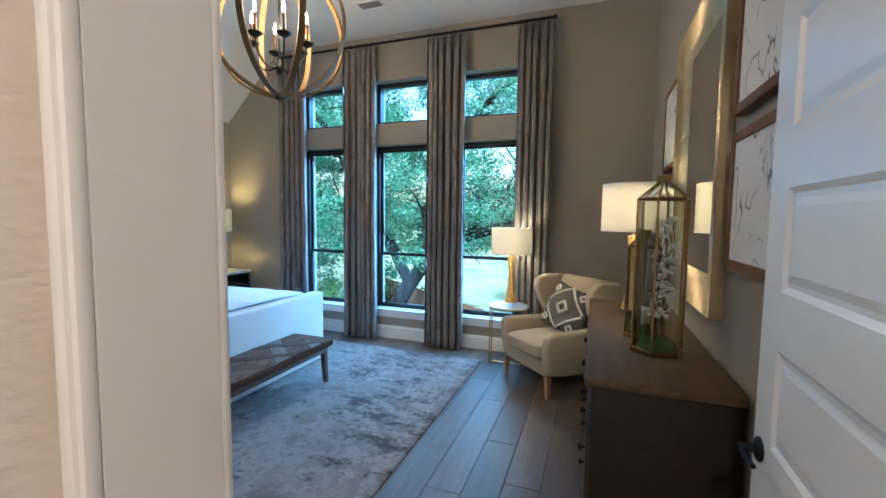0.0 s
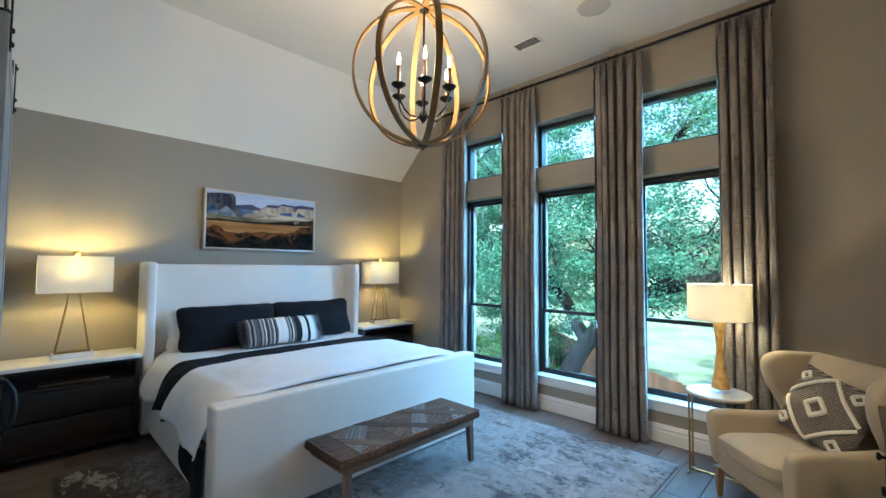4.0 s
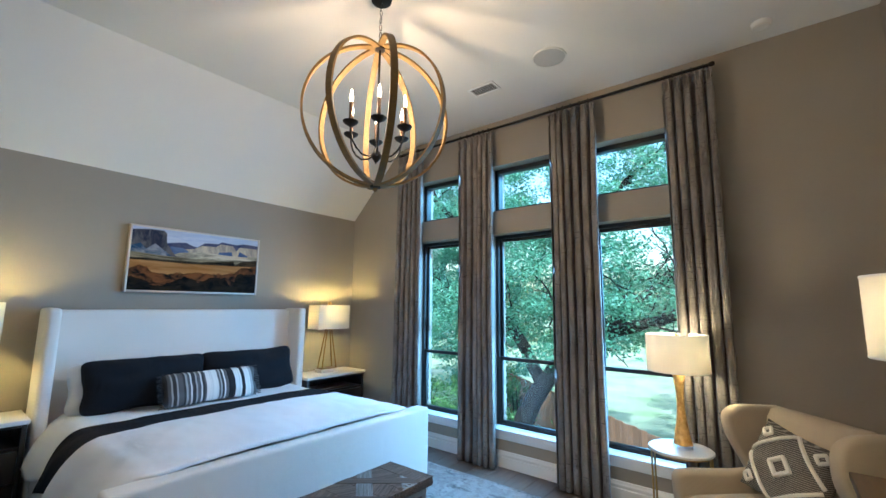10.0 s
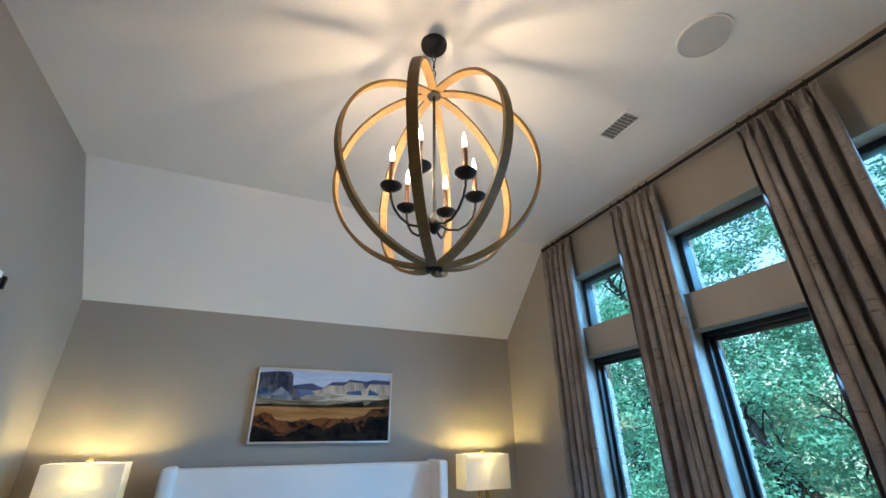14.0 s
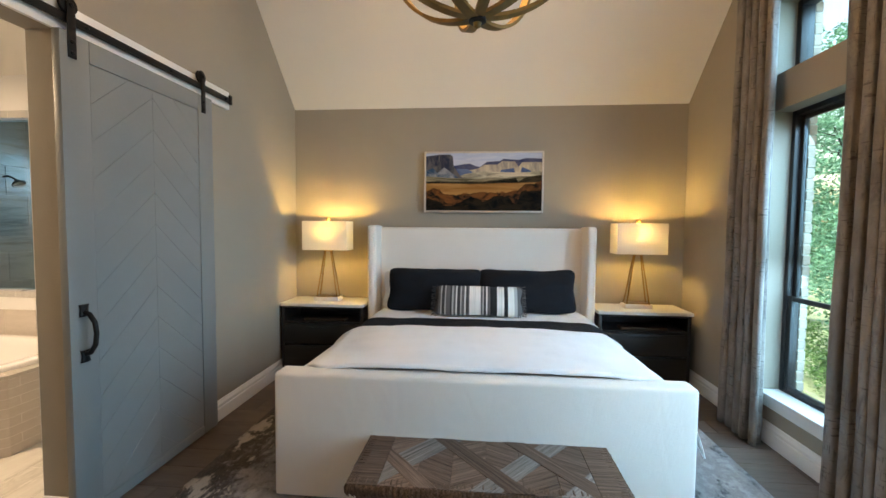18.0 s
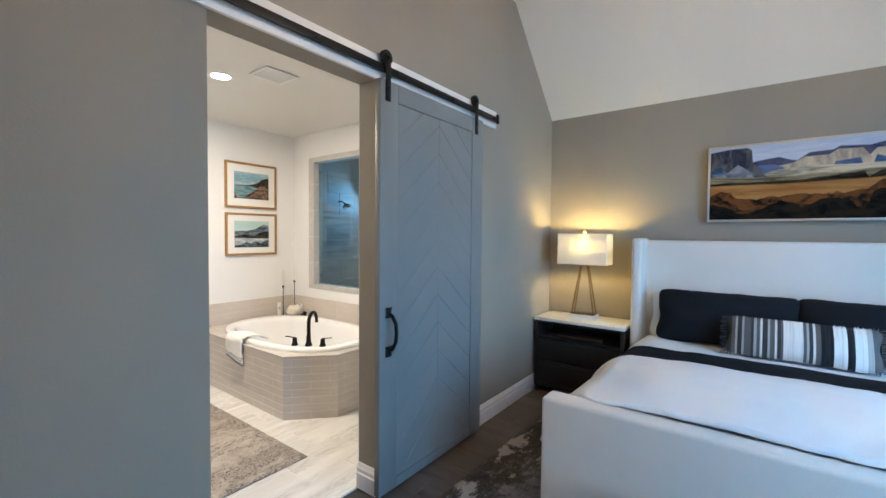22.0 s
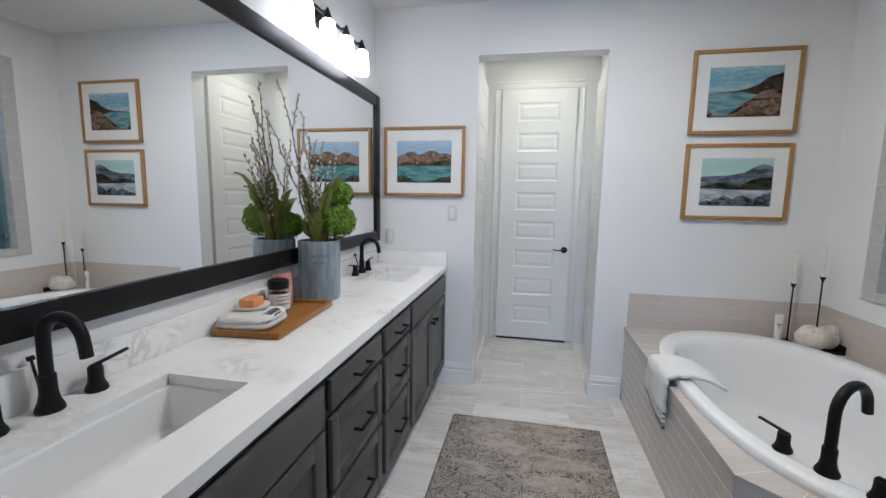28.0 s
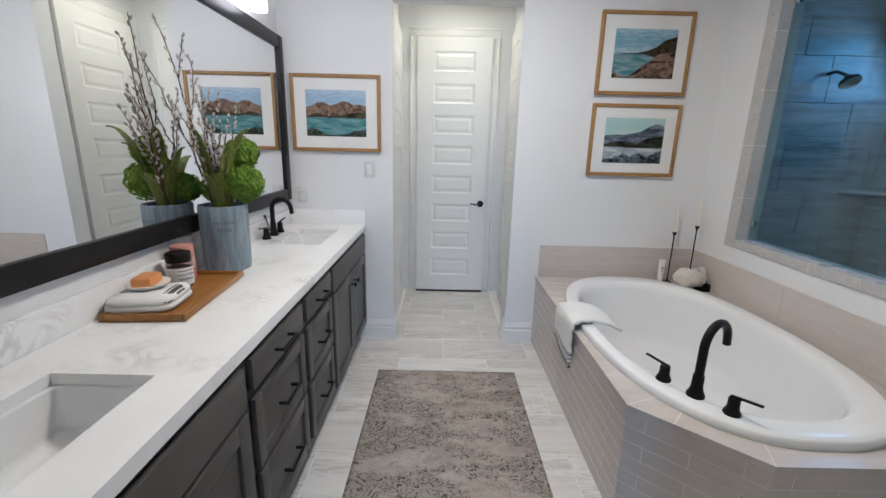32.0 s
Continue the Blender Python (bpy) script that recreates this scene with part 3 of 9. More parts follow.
def base_run(name, a, b, face, along, out, h=0.155, z=0.0):
    """A baseboard from a to b on a wall face; out is the side it stands proud to (+1 or -1)."""
    prof = [(0.0, 0.0), (0.017, 0.0), (0.017, h * 0.60), (0.010, h * 0.64), (0.014, h * 0.72), (0.014, h * 0.80), (0.007, h * 0.87), (0.005, h * 0.97), (0.0, h)]
    bm = bmesh.new()
    rows = []
    for s in (a, b):
        rows.append([bm.verts.new((s, face + out * d, z + q) if along == "x" else (face + out * d, s, z + q)) for d, q in prof])
    for k in range(len(prof) - 1):
        bm.faces.new((rows[0][k], rows[1][k], rows[1][k + 1], rows[0][k + 1]))
    bm.faces.new(rows[0])
    bm.faces.new(rows[1][::-1])
    bmesh.ops.recalc_face_normals(bm, faces=bm.faces[:])
    return setting(name, bm, TRIM, "white moulded baseboard along the wall", "baseboard", smooth=30)


for a, b, face, along, out in ((XW, XE, YN, "x", -1), (YS, YN, XW, "y", 1), (YS, YN, XE, "y", -1), (XW, BO_W, YS, "x", 1), (BO_E, DOOR_W - 0.1, YS, "x", 1),
                               (YS0, YS + 0.016, BO_W, "y", 1), (YS0, YS + 0.016, BO_E, "y", -1)):
    base_run("baseboard", a, b, face, along, out)

# windows: black frames, a fixed light over a hung sash, white stools below
for k, (a, b) in enumerate(WINS):
    w = thing(f"window_{k + 1}", ((a + b) / 2, YN + 0.16, WZ[0][0]), "tall black-framed window with a transom light above", "window", kind="structure")
    h = (b - a) / 2

    def win_frame(name, x0, x1, z0, z1, y0, y1, wd, label=""):
        bm = bmesh.new()
        box(x0, x0 + wd, y0, y1, z0, z1, 0.004, bm=bm)
        box(x1 - wd, x1, y0, y1, z0, z1, 0.004, bm=bm)
        box(x0 + wd, x1 - wd, y0, y1, z0, z0 + wd, 0.004, bm=bm)
        box(x0 + wd, x1 - wd, y0, y1, z1 - wd, z1, 0.004, bm=bm)
        return part(name, bm, FRAME_BLACK, w, label)

    z0, z1 = 0.0, WZ[0][1] - WZ[0][0]
    t0, t1 = WZ[1][0] - WZ[0][0], WZ[1][1] - WZ[0][0]
    zr = 1.02 - WZ[0][0]
    win_frame("window_frame", -h, h, z0, z1, -0.035, 0.05, 0.035)
    win_frame("window_frame", -h, h, t0, t1, -0.035, 0.05, 0.045)
    win_frame("lower_sash", -h + 0.036, h - 0.036, z0 + 0.036, zr + 0.022, -0.028, -0.002, 0.034)
    win_frame("upper_sash", -h + 0.036, h - 0.036, zr - 0.018, z1 - 0.036, 0.002, 0.026, 0.030)
    for x0, x1, q0, q1, y in ((-h + 0.07, h - 0.07, z0 + 0.07, zr - 0.012, -0.015), (-h + 0.066, h - 0.066, zr + 0.012, z1 - 0.066, 0.014), (-h + 0.045, h - 0.045, t0 + 0.045, t1 - 0.045, 0.008)):
        p_ = part("pane", box(x0, x1, y - 0.002, y + 0.002, q0, q1), GLASS, w)
        p_.visible_shadow = False
    bm = box(-h - 0.06, h + 0.06, -0.19, -0.162, 0.0, 0.022, 0.006)
    box(-h + 0.001, h - 0.001, -0.165, -0.036, 0.0, 0.0215, 0.003, bm=bm)
    part("window_sill", bm, TRIM, w, "white painted window stool")
    part("apron", box(-h - 0.03, h + 0.03, -0.1745, -0.1605, -0.075, -0.001, 0.003), TRIM, w, "white apron board")

# entry door casing and jamb
bm = bmesh.new()
for x0, x1, z0, z1 in ((DOOR_W - 0.02, DOOR_W, 0, DOOR_H + 0.02), (DOOR_E, DOOR_E + 0.02, 0, DOOR_H + 0.02), (DOOR_W, DOOR_E, DOOR_H, DOOR_H + 0.02)):
    box(x0, x1, YS0 + 0.0, YS, z0, z1, bm=bm)
setting("door_jamb", bm, TRIM, "white painted jamb of the entry door", "door frame")


def casing(name, x0, x1, h, face, out, wd=0.085, sill=0.0):
    """A moulded casing round an opening in an x-wall."""
    bm = bmesh.new()
    lo_, hi_ = (face, face + out * 0.018) if out > 0 else (face + out * 0.018, face)
    mid = (face, face + out * 0.024) if out > 0 else (face + out * 0.024, face)
    for a, b, z0, z1 in ((x0 - wd, x0, sill, h), (x1, x1 + wd, sill, h), (x0 - wd, x1 + wd, h, h + wd)):
        box(a, b, lo_, hi_, z0, z1, 0.005, bm=bm)
    for a, b, z0, z1 in ((x0 - wd + 0.004, x0 - wd + 0.026, sill + 0.002, h), (x1 + wd - 0.026, x1 + wd - 0.004, sill + 0.002, h), (x0 - wd + 0.004, x1 + wd - 0.004, h + wd - 0.026, h + wd - 0.004)):
        box(a, b, *mid, z0, z1, 0.006, bm=bm)
    return setting(name, bm, TRIM, "white moulded door casing", "door frame")


casing("door_casing", DOOR_W, DOOR_E, DOOR_H, YS, 1)
casing("door_casing", DOOR_W, DOOR_E, DOOR_H, YS0, -1, wd=0.034)

# bath and hall shell
bath_floor = setting("bath_floor", box(-4.95, BX1 + 0.14, -3.7, YS0, -0.25, -0.0022), stuff("pale_grout", (0.80, 0.785, 0.76), rough=0.9, bscale=120), "grout bed under pale floor tiles", "floor")
setting("bath_wall_north", wall_bands(bmesh.new(), -4.95, BX1 + 0.14, -0.25, BZ + 0.2, [(BO_W, BO_E, -0.25, BO_H)], "x", YS0, YS0 + 0.0029), BATH_WALL, "white painted bath wall round the opening", "wall", smooth=0)
setting("bath_wall_east", box(BX1, BX1 + 0.14, BY - 0.2, YS0, -0.25, BZ + 0.2), BATH_WALL, "white painted wall behind the vanity", "wall")
AO_E, AO_W, AO_H, AY = -1.349, -2.207, 2.38, -3.57
setting("bath_wall_south", wall_bands(bmesh.new(), BX0 - 0.12, BX1, -0.25, BZ + 0.2, [(AO_W, AO_E, -0.25, AO_H)], "x", BY - 0.13, BY), BATH_WALL, "white painted end wall with a cased passage", "wall", smooth=0)
SG = (-1.995, -0.92, 0.935, 2.385)
bm = bmesh.new()
wall_bands(bm, BY - 0.13, -0.56, -0.25, BZ + 0.2, [(SG[0] - 0.012, SG[1] + 0.012, SG[2] - 0.012, SG[3] + 0.012)], "y", BX0 - 0.12, BX0)
setting("bath_wall_west", bm, BATH_WALL, "white painted wall over the tub with a shower window", "wall", smooth=0)
setting("bath_ceiling", box(-4.95, BX1 + 0.14, -3.75, YS0, BZ, BZ + 0.1), CEIL, "white painted bath ceiling", "ceiling")
# passage behind the bath
bm = bmesh.new()
box(AO_E + 0.07, AO_E + 0.19, AY, BY - 0.13, -0.25, BZ + 0.2, bm=bm)
box(AO_W - 0.24, AO_W - 0.12, AY, BY - 0.13, -0.25, BZ + 0.2, bm=bm)
box(AO_W - 0.24, AO_E + 0.19, AY - 0.14, AY, -0.25, BZ + 0.2, bm=bm)
setting("passage_wall", bm, BATH_WALL, "white painted walls of the short passage", "wall", smooth=0)
# hall outside the entry door
bm = bmesh.new()
box(BX1 + 0.14, 1.6, -2.0, -1.9, -0.25, 2.9, bm=bm)
box(1.5, 1.6, -1.9, YS0, -0.25, 2.9, bm=bm)
setting("hall_wall", bm, BATH_WALL, "pale painted walls of the hall", "wall", smooth=0)
setting("hall_wall_north", wall_bands(bmesh.new(), BX1 + 0.14, 1.6, -0.25, 2.9, [(DOOR_W - 0.02, DOOR_E + 0.02, -0.25, DOOR_H + 0.02)], "x", YS0, YS0 + 0.0029), stuff("hall_paint", (0.78, 0.72, 0.64), (0.74, 0.685, 0.605), 2, 0.6, bump=0.3, bscale=48, bdist=0.004, stretch=(0.8, 1, 2.6)), "warm white orange-peel hall wall", "wall", smooth=0)
def trowelled(u, v):
    y, z = -0.35 + (YS0 - 0.001 + 0.35) * u, 0.5 + 1.9 * v
    h = max(0.0, noise.noise(Vector((y * 38, z * 105, 2.0))) + 0.6 * noise.noise(Vector((y * 80, z * 210, 5.0))) + 0.05)
    return (BX1 + 0.1406 + 0.0012 * min(1.0, 1.6 * h), y, z)


setting("wall_relief", surf(trowelled, 120, 480), bpy.data.materials["hall_paint"], "warm white trowelled texture on the hall wall", "wall", smooth=60)
setting("hall_floor", box(BX1 + 0.14, 1.6, -2.0, YS0, -0.25, -0.002), PLANK, "wood-look hall floor", "floor")
setting("hall_ceiling", box(BX1 + 0.14, 1.6, -2.0, YS0, 2.75, 2.9), CEIL, "white hall ceiling", "ceiling")

# ---------------------------------------------------------------- ceiling lamps; the passage and hall ones are unseen, added
lamp("overhead_area", "AREA", (-2.05, -1.05, BZ - 0.012), 13, (1.0, 0.78, 0.44), (0.13, 0.13), (-2.05, -1.05, 0))
# unseen lamp, added to brighten the passage
lamp("overhead_area", "AREA", (-1.8, -3.0, BZ - 0.012), 2.1, (1.0, 0.80, 0.37), (0.13, 0.13), (-1.8, -3.0, 0))
# unseen lamp without a fitting, added to brighten the hall by the entry
lamp("overhead_area", "AREA", (0.2, -0.9, 2.74), 8.0, (1.0, 0.70, 0.38), (0.13, 0.13), (0.2, -0.9, 0))
# daylight through the small shower window
lamp("daylight", "AREA", (-4.74, -1.89, 2.07), 1.7, (0.6, 0.85, 1.0), (0.80, 0.44), (-3.0, -1.6, 1.2))


# ---------------------------------------------------------------- bedroom: bed
bed = thing("bed", (-3.6, 2.473, 0), "made king bed with ivory winged headboard and footboard", "bed")
BY0, BY1 = -1.104, 1.104   # half width of the frame, local y
part("headboard", box(-1.12, -1.02, BY0 + 0.05, BY1 - 0.05, 0.02, 1.505, 0.025, 3), IVORY, bed)
for s in (-1, 1):
    y0, y1 = sorted((s * 1.104, s * 1.018))
    part("wing", box(-1.12, -0.785, y0, y1, 0.02, 1.522, 0.03, 4), IVORY, bed)
part("footboard", box(0.955, 1.091, BY0, BY1, 0.02, 0.708, 0.020, 4), IVORY, bed)
for s in (-1, 1):
    y0, y1 = sorted((s * 1.075, s * 1.01))
    part("side_rail", box(-1.02, 0.955, y0, y1, 0.09, 0.36, 0.02, 3), IVORY, bed)
for x in (-1.05, 1.03):
    for y in (-1.03, 1.03):
        part("foot", box(x - 0.03, x + 0.03, y - 0.03, y + 0.03, 0.0, 0.03, 0.004), NIGHT, bed)
part("mattress", box(-1.02, 0.95, -0.99, 0.99, 0.30, 0.66, 0.06, 4), SHEET, bed)


def drape(x, v, lift, low_s, low_n, puff=0.0):
    """A point of a bed cover: v runs from the south hem over the top to the north hem; the sides slope out over the rails."""
    y0, top = 0.86, 0.695 + lift
    wob = noise.noise(Vector((x * 3.1, v * 7.0, 4.0))) * 0.011 + noise.noise(Vector((x * 8, v * 19, 7.0))) * 0.004 + noise.noise(Vector((x * 5 + v * 9, v * 34, 11.0))) * 0.003
    if 0.2 <= v <= 0.8:
        y = (v - 0.5) / 0.3 * y0
        return (x, y, top + puff * (1 - (abs(y) / y0) ** 4) + wob)
    k = (0.2 - v) / 0.2 if v < 0.2 else (v - 0.8) / 0.2
    low = low_s if v < 0.2 else low_n
    y = y0 + 0.262 * math.sin(1.25 * k) / math.sin(1.25) + 0.020 * k * math.sin(x * 14 + 4.0 + 2 * math.sin(x * 5)) + lift * 0.9 + (0.05 * k if v > 0.5 else 0.0)
    z = top - (top - low) * (1 - math.cos(1.25 * k)) / (1 - math.cos(1.25)) + wob * (1 - 0.5 * k)
    return (x, -y if v < 0.5 else y, z)


def cover(name, x0, x1, lift, low_s, low_n, mat_, seed, label, puff=0.0, nu=40, nv=100, hem=0.0, thick=0.02, foot_drop=0.0, curl=0.0):
    def fn(u, v):
        side = max(0.0, abs(v - 0.5) * 2 - 0.6) / 0.4
        roll = max(0.0, (u - 0.955) / 0.045) if curl else 0.0
        end = x1 - (0.044 * min(1.0, side * 5) if curl else 0.0)
        x = x0 + (end - x0) * min(u, 0.955 if curl else 1.0) + hem * side * (1 - u) + 0.012 * math.sin(v * 23 + seed) * (1 - u)
        dip = -foot_drop * u + 0.012 * math.sin(x * 19 + seed)
        px, py, pz = drape(x, v, lift, low_s + dip, low_n + dip, puff * math.sin(math.pi * min(1.0, 0.06 + u * 0.84)) ** 0.8)
        return (px + curl * math.sin(2.5 * roll), py, pz - curl * (1 - math.cos(2.5 * roll)))
    ob = part(name, surf(fn, nu, nv), mat_, bed, label, smooth=80)
    thicken(ob, thick)
    return ob


cover("flat_sheet", -0.98, -0.20, 0.010, 0.415, 0.42, SHEET, 1.0, "white cotton sheet", hem=0.30, thick=0.008)
cover("blanket_band", -0.33, 0.30, 0.020, 0.428, 0.43, BLACK_CLOTH, 2.0, "black blanket folded back across the bed", hem=0.10, thick=0.008)
cover("duvet", 0.05, 1.025, 0.030, 0.435, 0.31, SHEET, 4.0, "puffy white duvet", puff=0.055, nu=170, nv=120, hem=0.10, thick=0.008, foot_drop=0.01, curl=0.013)
part("blanket_end", surf(lambda u, v: (0.58 + 0.37 * u, -1.112 - 0.018 * math.sin(9 * u + 1) - 0.02 * v, 0.45 - v * (0.12 + 0.30 * u ** 0.7)), 14, 8), BLACK_CLOTH, bed, "black blanket end hanging by the footboard")


def pillow(name, w, h, d, mat_, label, group, at, tilt, rz=0, floppy=1.0):
    """A stuffed pillow standing on its long edge; local x is its width."""
    p_ = thing(name, at, label, "pillow", group, rz)
    def shell(sgn):
        def fn(u, v):
            a, b = 2 * u - 1, 2 * v - 1
            big = max(abs(a), abs(b), 1e-6)
            rnd_ = 1 - (1 - big / (abs(a) ** 9 + abs(b) ** 9 + 1e-12) ** (1 / 9)) * big
            e = max(0.0, (1 - abs(a) ** 2.6)) ** 0.6 * max(0.0, (1 - abs(b) ** 2.4)) ** 0.65
            pull = 1 - 0.06 * (1 - abs(b)) * abs(a) ** 6
            pin = 1 - 0.07 * (1 - abs(a) ** 2) * abs(b) ** 6
            n = noise.noise(Vector((a * 2.2, b * 2.2, sgn + at[1]))) * 0.018 * floppy
            rim = 0.006 * floppy * big ** 4
            return (a * w / 2 * pull * rnd_ + rim * noise.noise(Vector((b * 1.9, 9.0, at[1]))), sgn * (d / 2 * e + (n * e)), h / 2 + b * h / 2 * pin * rnd_ + rim * noise.noise(Vector((a * 2.6, b, at[1] + 2))) + 0.012 * noise.noise(Vector((a * 1.7, 3.0, at[1]))) * floppy)
        return fn
    bm = surf(shell(-1), 34, 20)
    merge(bm, surf(shell(1), 34, 20))
    bmesh.ops.remove_doubles(bm, verts=bm.verts[:], dist=0.0006)
    bmesh.ops.recalc_face_normals(bm, faces=bm.faces[:])
    bm.transform(pose(0, 0, 0, tilt, 0, 0))
    part("cushion", bm, mat_, p_, smooth=80)
    return p_


def stripes(name):
    """Bands of cream, grey and black cloth across the pillow."""
    m, t, b = nodes_of(name)
    v = coords(t)
    sep = t.nodes.new("ShaderNodeSeparateXYZ")
    t.links.new(v, sep.inputs[0])
    x = math_node(t, "ADD", math_node(t, "MULTIPLY", sep.outputs[0], 1.25), 0.5)
    fine = noise_of(t, coords(t, (90, 3, 3)), 1.0, 2.0)
    pale, mid, ink_ = (0.76, 0.73, 0.68), (0.115, 0.108, 0.105), (0.008, 0.008, 0.010)
    soot, wool = (0.045, 0.042, 0.043), (0.42, 0.40, 0.375)
    bands = [(0.0, soot), (0.05, mid), (0.075, wool), (0.09, soot), (0.125, wool), (0.14, mid), (0.185, soot), (0.205, wool), (0.225, mid), (0.25, pale), (0.262, soot), (0.30, wool), (0.315, mid), (0.345, pale), (0.36, soot), (0.385, mid), (0.40, pale), (0.525, mid), (0.545, wool), (0.56, soot), (0.585, pale), (0.60, mid), (0.63, ink_), (0.705, pale), (0.785, ink_), (0.825, pale), (0.895, wool), (0.93, mid)]
    col = ramp(t, x, bands)
    t.nodes[-1].color_ramp.interpolation = "CONSTANT"
    col = mixer(t, math_node(t, "MULTIPLY", steps(t, fine, 0.48, 0.66), 0.20), col, (0.06, 0.055, 0.055))
    t.links.new(col, b.inputs["Base Color"])
    b.inputs["Roughness"].default_value = 0.95
    bumped(t, b, fine, 0.5, 0.003)
    return m


STRIPE = stripes("striped_wool")
for y, r in ((1.955, 92), (2.96, 87)):
    pillow("pillow", 0.86, 0.40, 0.17, SHEET, "white cotton sleeping pillow against the headboard", "sleeping pillows", (-4.37, y, 0.70), -14, r, 1.2)
for y, r in ((2.05, 91), (2.92, 88)):
    pillow("pillow", 0.92, 0.435, 0.21, BLACK_CLOTH, "plain black pillow leaning on the headboard", "black pillows", (-4.25, y, 0.705), -20, r, 1.4)
sp = pillow("lumbar_pillow", 0.80, 0.29, 0.15, STRIPE, "long striped black, grey and cream pillow with fringe", "", (-4.03, 2.47, 0.72), -28, 90, 0.8)
rnd = random.Random(3)
for s in (-1, 1):
    bm = bmesh.new()
    for k in range(26):
        z = 0.012 + 0.262 * k / 25
        tube([(s * 0.385, 0, z), (s * (0.402 + 0.01 * rnd.random()), 0.006 * rnd.uniform(-1, 1), z + 0.006 * rnd.uniform(-1, 1)), (s * (0.418 + 0.012 * rnd.random()), 0.012 * rnd.uniform(-1, 1), z + 0.012 * rnd.uniform(-1, 1))], 0.003, 5, bm)
    bm.transform(pose(0, 0, 0, -28, 0, 0))
    part("fringe", bm, STRIPE, sp, "ragged wool fringe")
for z0, up in ((0.280, 1), (0.010, -1)):
    bm = bmesh.new()
    for k in range(46):
        x = -0.375 + 0.75 * k / 45 + rnd.uniform(-0.004, 0.004)
        dip = -0.07 * 0.145 * (1 - (x / 0.4) ** 2) * up
        tube([(x, 0, z0 + dip - 0.004 * up), (x + rnd.uniform(-0.006, 0.006), rnd.uniform(-0.006, 0.006), z0 + dip + up * rnd.uniform(0.008, 0.016))], 0.0032, 5, bm)
    bm.transform(pose(0, 0, 0, -28, 0, 0))
    part("fringe", bm, STRIPE, sp, "short wool tufts along the seam")

# ---------------------------------------------------------------- rug, bench
def rug(name, x0, x1, y0, y1, z, mat_, label):
    nx, ny = 60, 60
    def fn(u, v):
        x, y = x0 + (x1 - x0) * u, y0 + (y1 - y0) * v
        return (x, y, z + 0.0015 * noise.noise(Vector((x * 2, y * 2, z))))
    ob = part(name, surf(fn, nx, ny), mat_, None, smooth=80)
    thicken(ob, z - 0.001)
    return tagged(ob, label, "rug")


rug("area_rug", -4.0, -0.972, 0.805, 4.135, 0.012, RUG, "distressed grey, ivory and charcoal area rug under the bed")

bench = thing("bench", (-2.335, 2.520, 0.012), "driftwood bench with a woven patchwork cord seat at the bed's foot", "bench")
hx, hy = 0.25, 0.618
for sx in (-1, 1):
    for sy in (-1, 1):
        bm = lathe([(0.022, 0.0), (0.024, 0.01), (0.032, 0.30), (0.033, 0.315)], 4)
        bm.transform(pose(0, 0, 0, 0, 0, 45))
        bm.transform(Matrix.Shear("XY", 4, (0.0, 0.0)))
        part("leg", bm, BENCH_WOOD, bench, m=pose(sx * (hx - 0.04), sy * (hy - 0.065), 0, sy * 2.0, sx * -2.0))
for sx in (-1, 1):
    part("rail", box(sx * (hx - 0.03) - 0.012, sx * (hx - 0.03) + 0.012, -hy + 0.06, hy - 0.06, 0.275, 0.325, 0.004), BENCH_WOOD, bench)
for sy in (-1, 1):
    part("rail", box(-hx + 0.03, hx - 0.03, sy * (hy - 0.055) - 0.012, sy * (hy - 0.055) + 0.012, 0.275, 0.325, 0.004), BENCH_WOOD, bench)
part("seat_core", box(-hx + 0.004, hx - 0.004, -hy + 0.004, hy - 0.004, 0.316, 0.373, 0.024, 4), STRAW, bench)


def keep_side(poly, a, b, c):
    """The part of a polygon on which a*x + b*y >= c."""
    out = []
    for (x0, y0), (x1, y1) in zip(poly, poly[1:] + poly[:1]):
        d0, d1 = a * x0 + b * y0 - c, a * x1 + b * y1 - c
        if d0 >= 0:
            out.append((x0, y0))
        if d0 * d1 < 0:
            k = d0 / (d0 - d1)
            out.append((x0 + (x1 - x0) * k, y0 + (y1 - y0) * k))
    return out


def cord_patch(outline, turn, z, mat_):
    """One woven field or strap of the seat, ribbed along turn."""
    if len(outline) < 3:
        return
    cx, cy = sum(p[0] for p in outline) / len(outline), sum(p[1] for p in outline) / len(outline)
    bm = prism([(cx + (x - cx) * 0.996, cy + (y - cy) * 0.996) for x, y in outline], -0.004, 0.003)
    bm.transform(pose(-cx, -cy, 0))
    bm.transform(pose(0, 0, 0, 0, 0, -turn))
    bmesh.ops.bevel(bm, geom=[e for e in bm.edges if all(v.co.z > 0 for v in e.verts)], offset=0.0015, segments=1, affect="EDGES")
    part("woven_patch", bm, mat_, bench, m=pose(cx, cy, z, 0, 0, turn))


zs = 0.3745
ex, ey = hx - 0.005, hy - 0.005
for y0, y1 in ((-ey, -0.475), (0.475, ey)):
    cord_patch([(-ex, y0), (ex, y0), (ex, y1), (-ex, y1)], 90, zs + 0.0005, STRAW)
for k in range(6):
    y0 = -0.474 + k * 0.158
    cord_patch([(-ex, y0), (ex, y0), (ex, y0 + 0.157), (-ex, y0 + 0.157)], 62 if k % 2 else 118, zs, STRAW)
field = [(-ex, -0.474), (ex, -0.474), (ex, 0.474), (-ex, 0.474)]
for c0, c1 in ((-0.44, -0.27), (0.13, 0.27), (0.52, 0.66)):
    cord_patch(keep_side(keep_side(field, 0.86, 1.0, c0), -0.86, -1.0, -c1), -40.7, zs + 0.0018, GREY_STRAW)
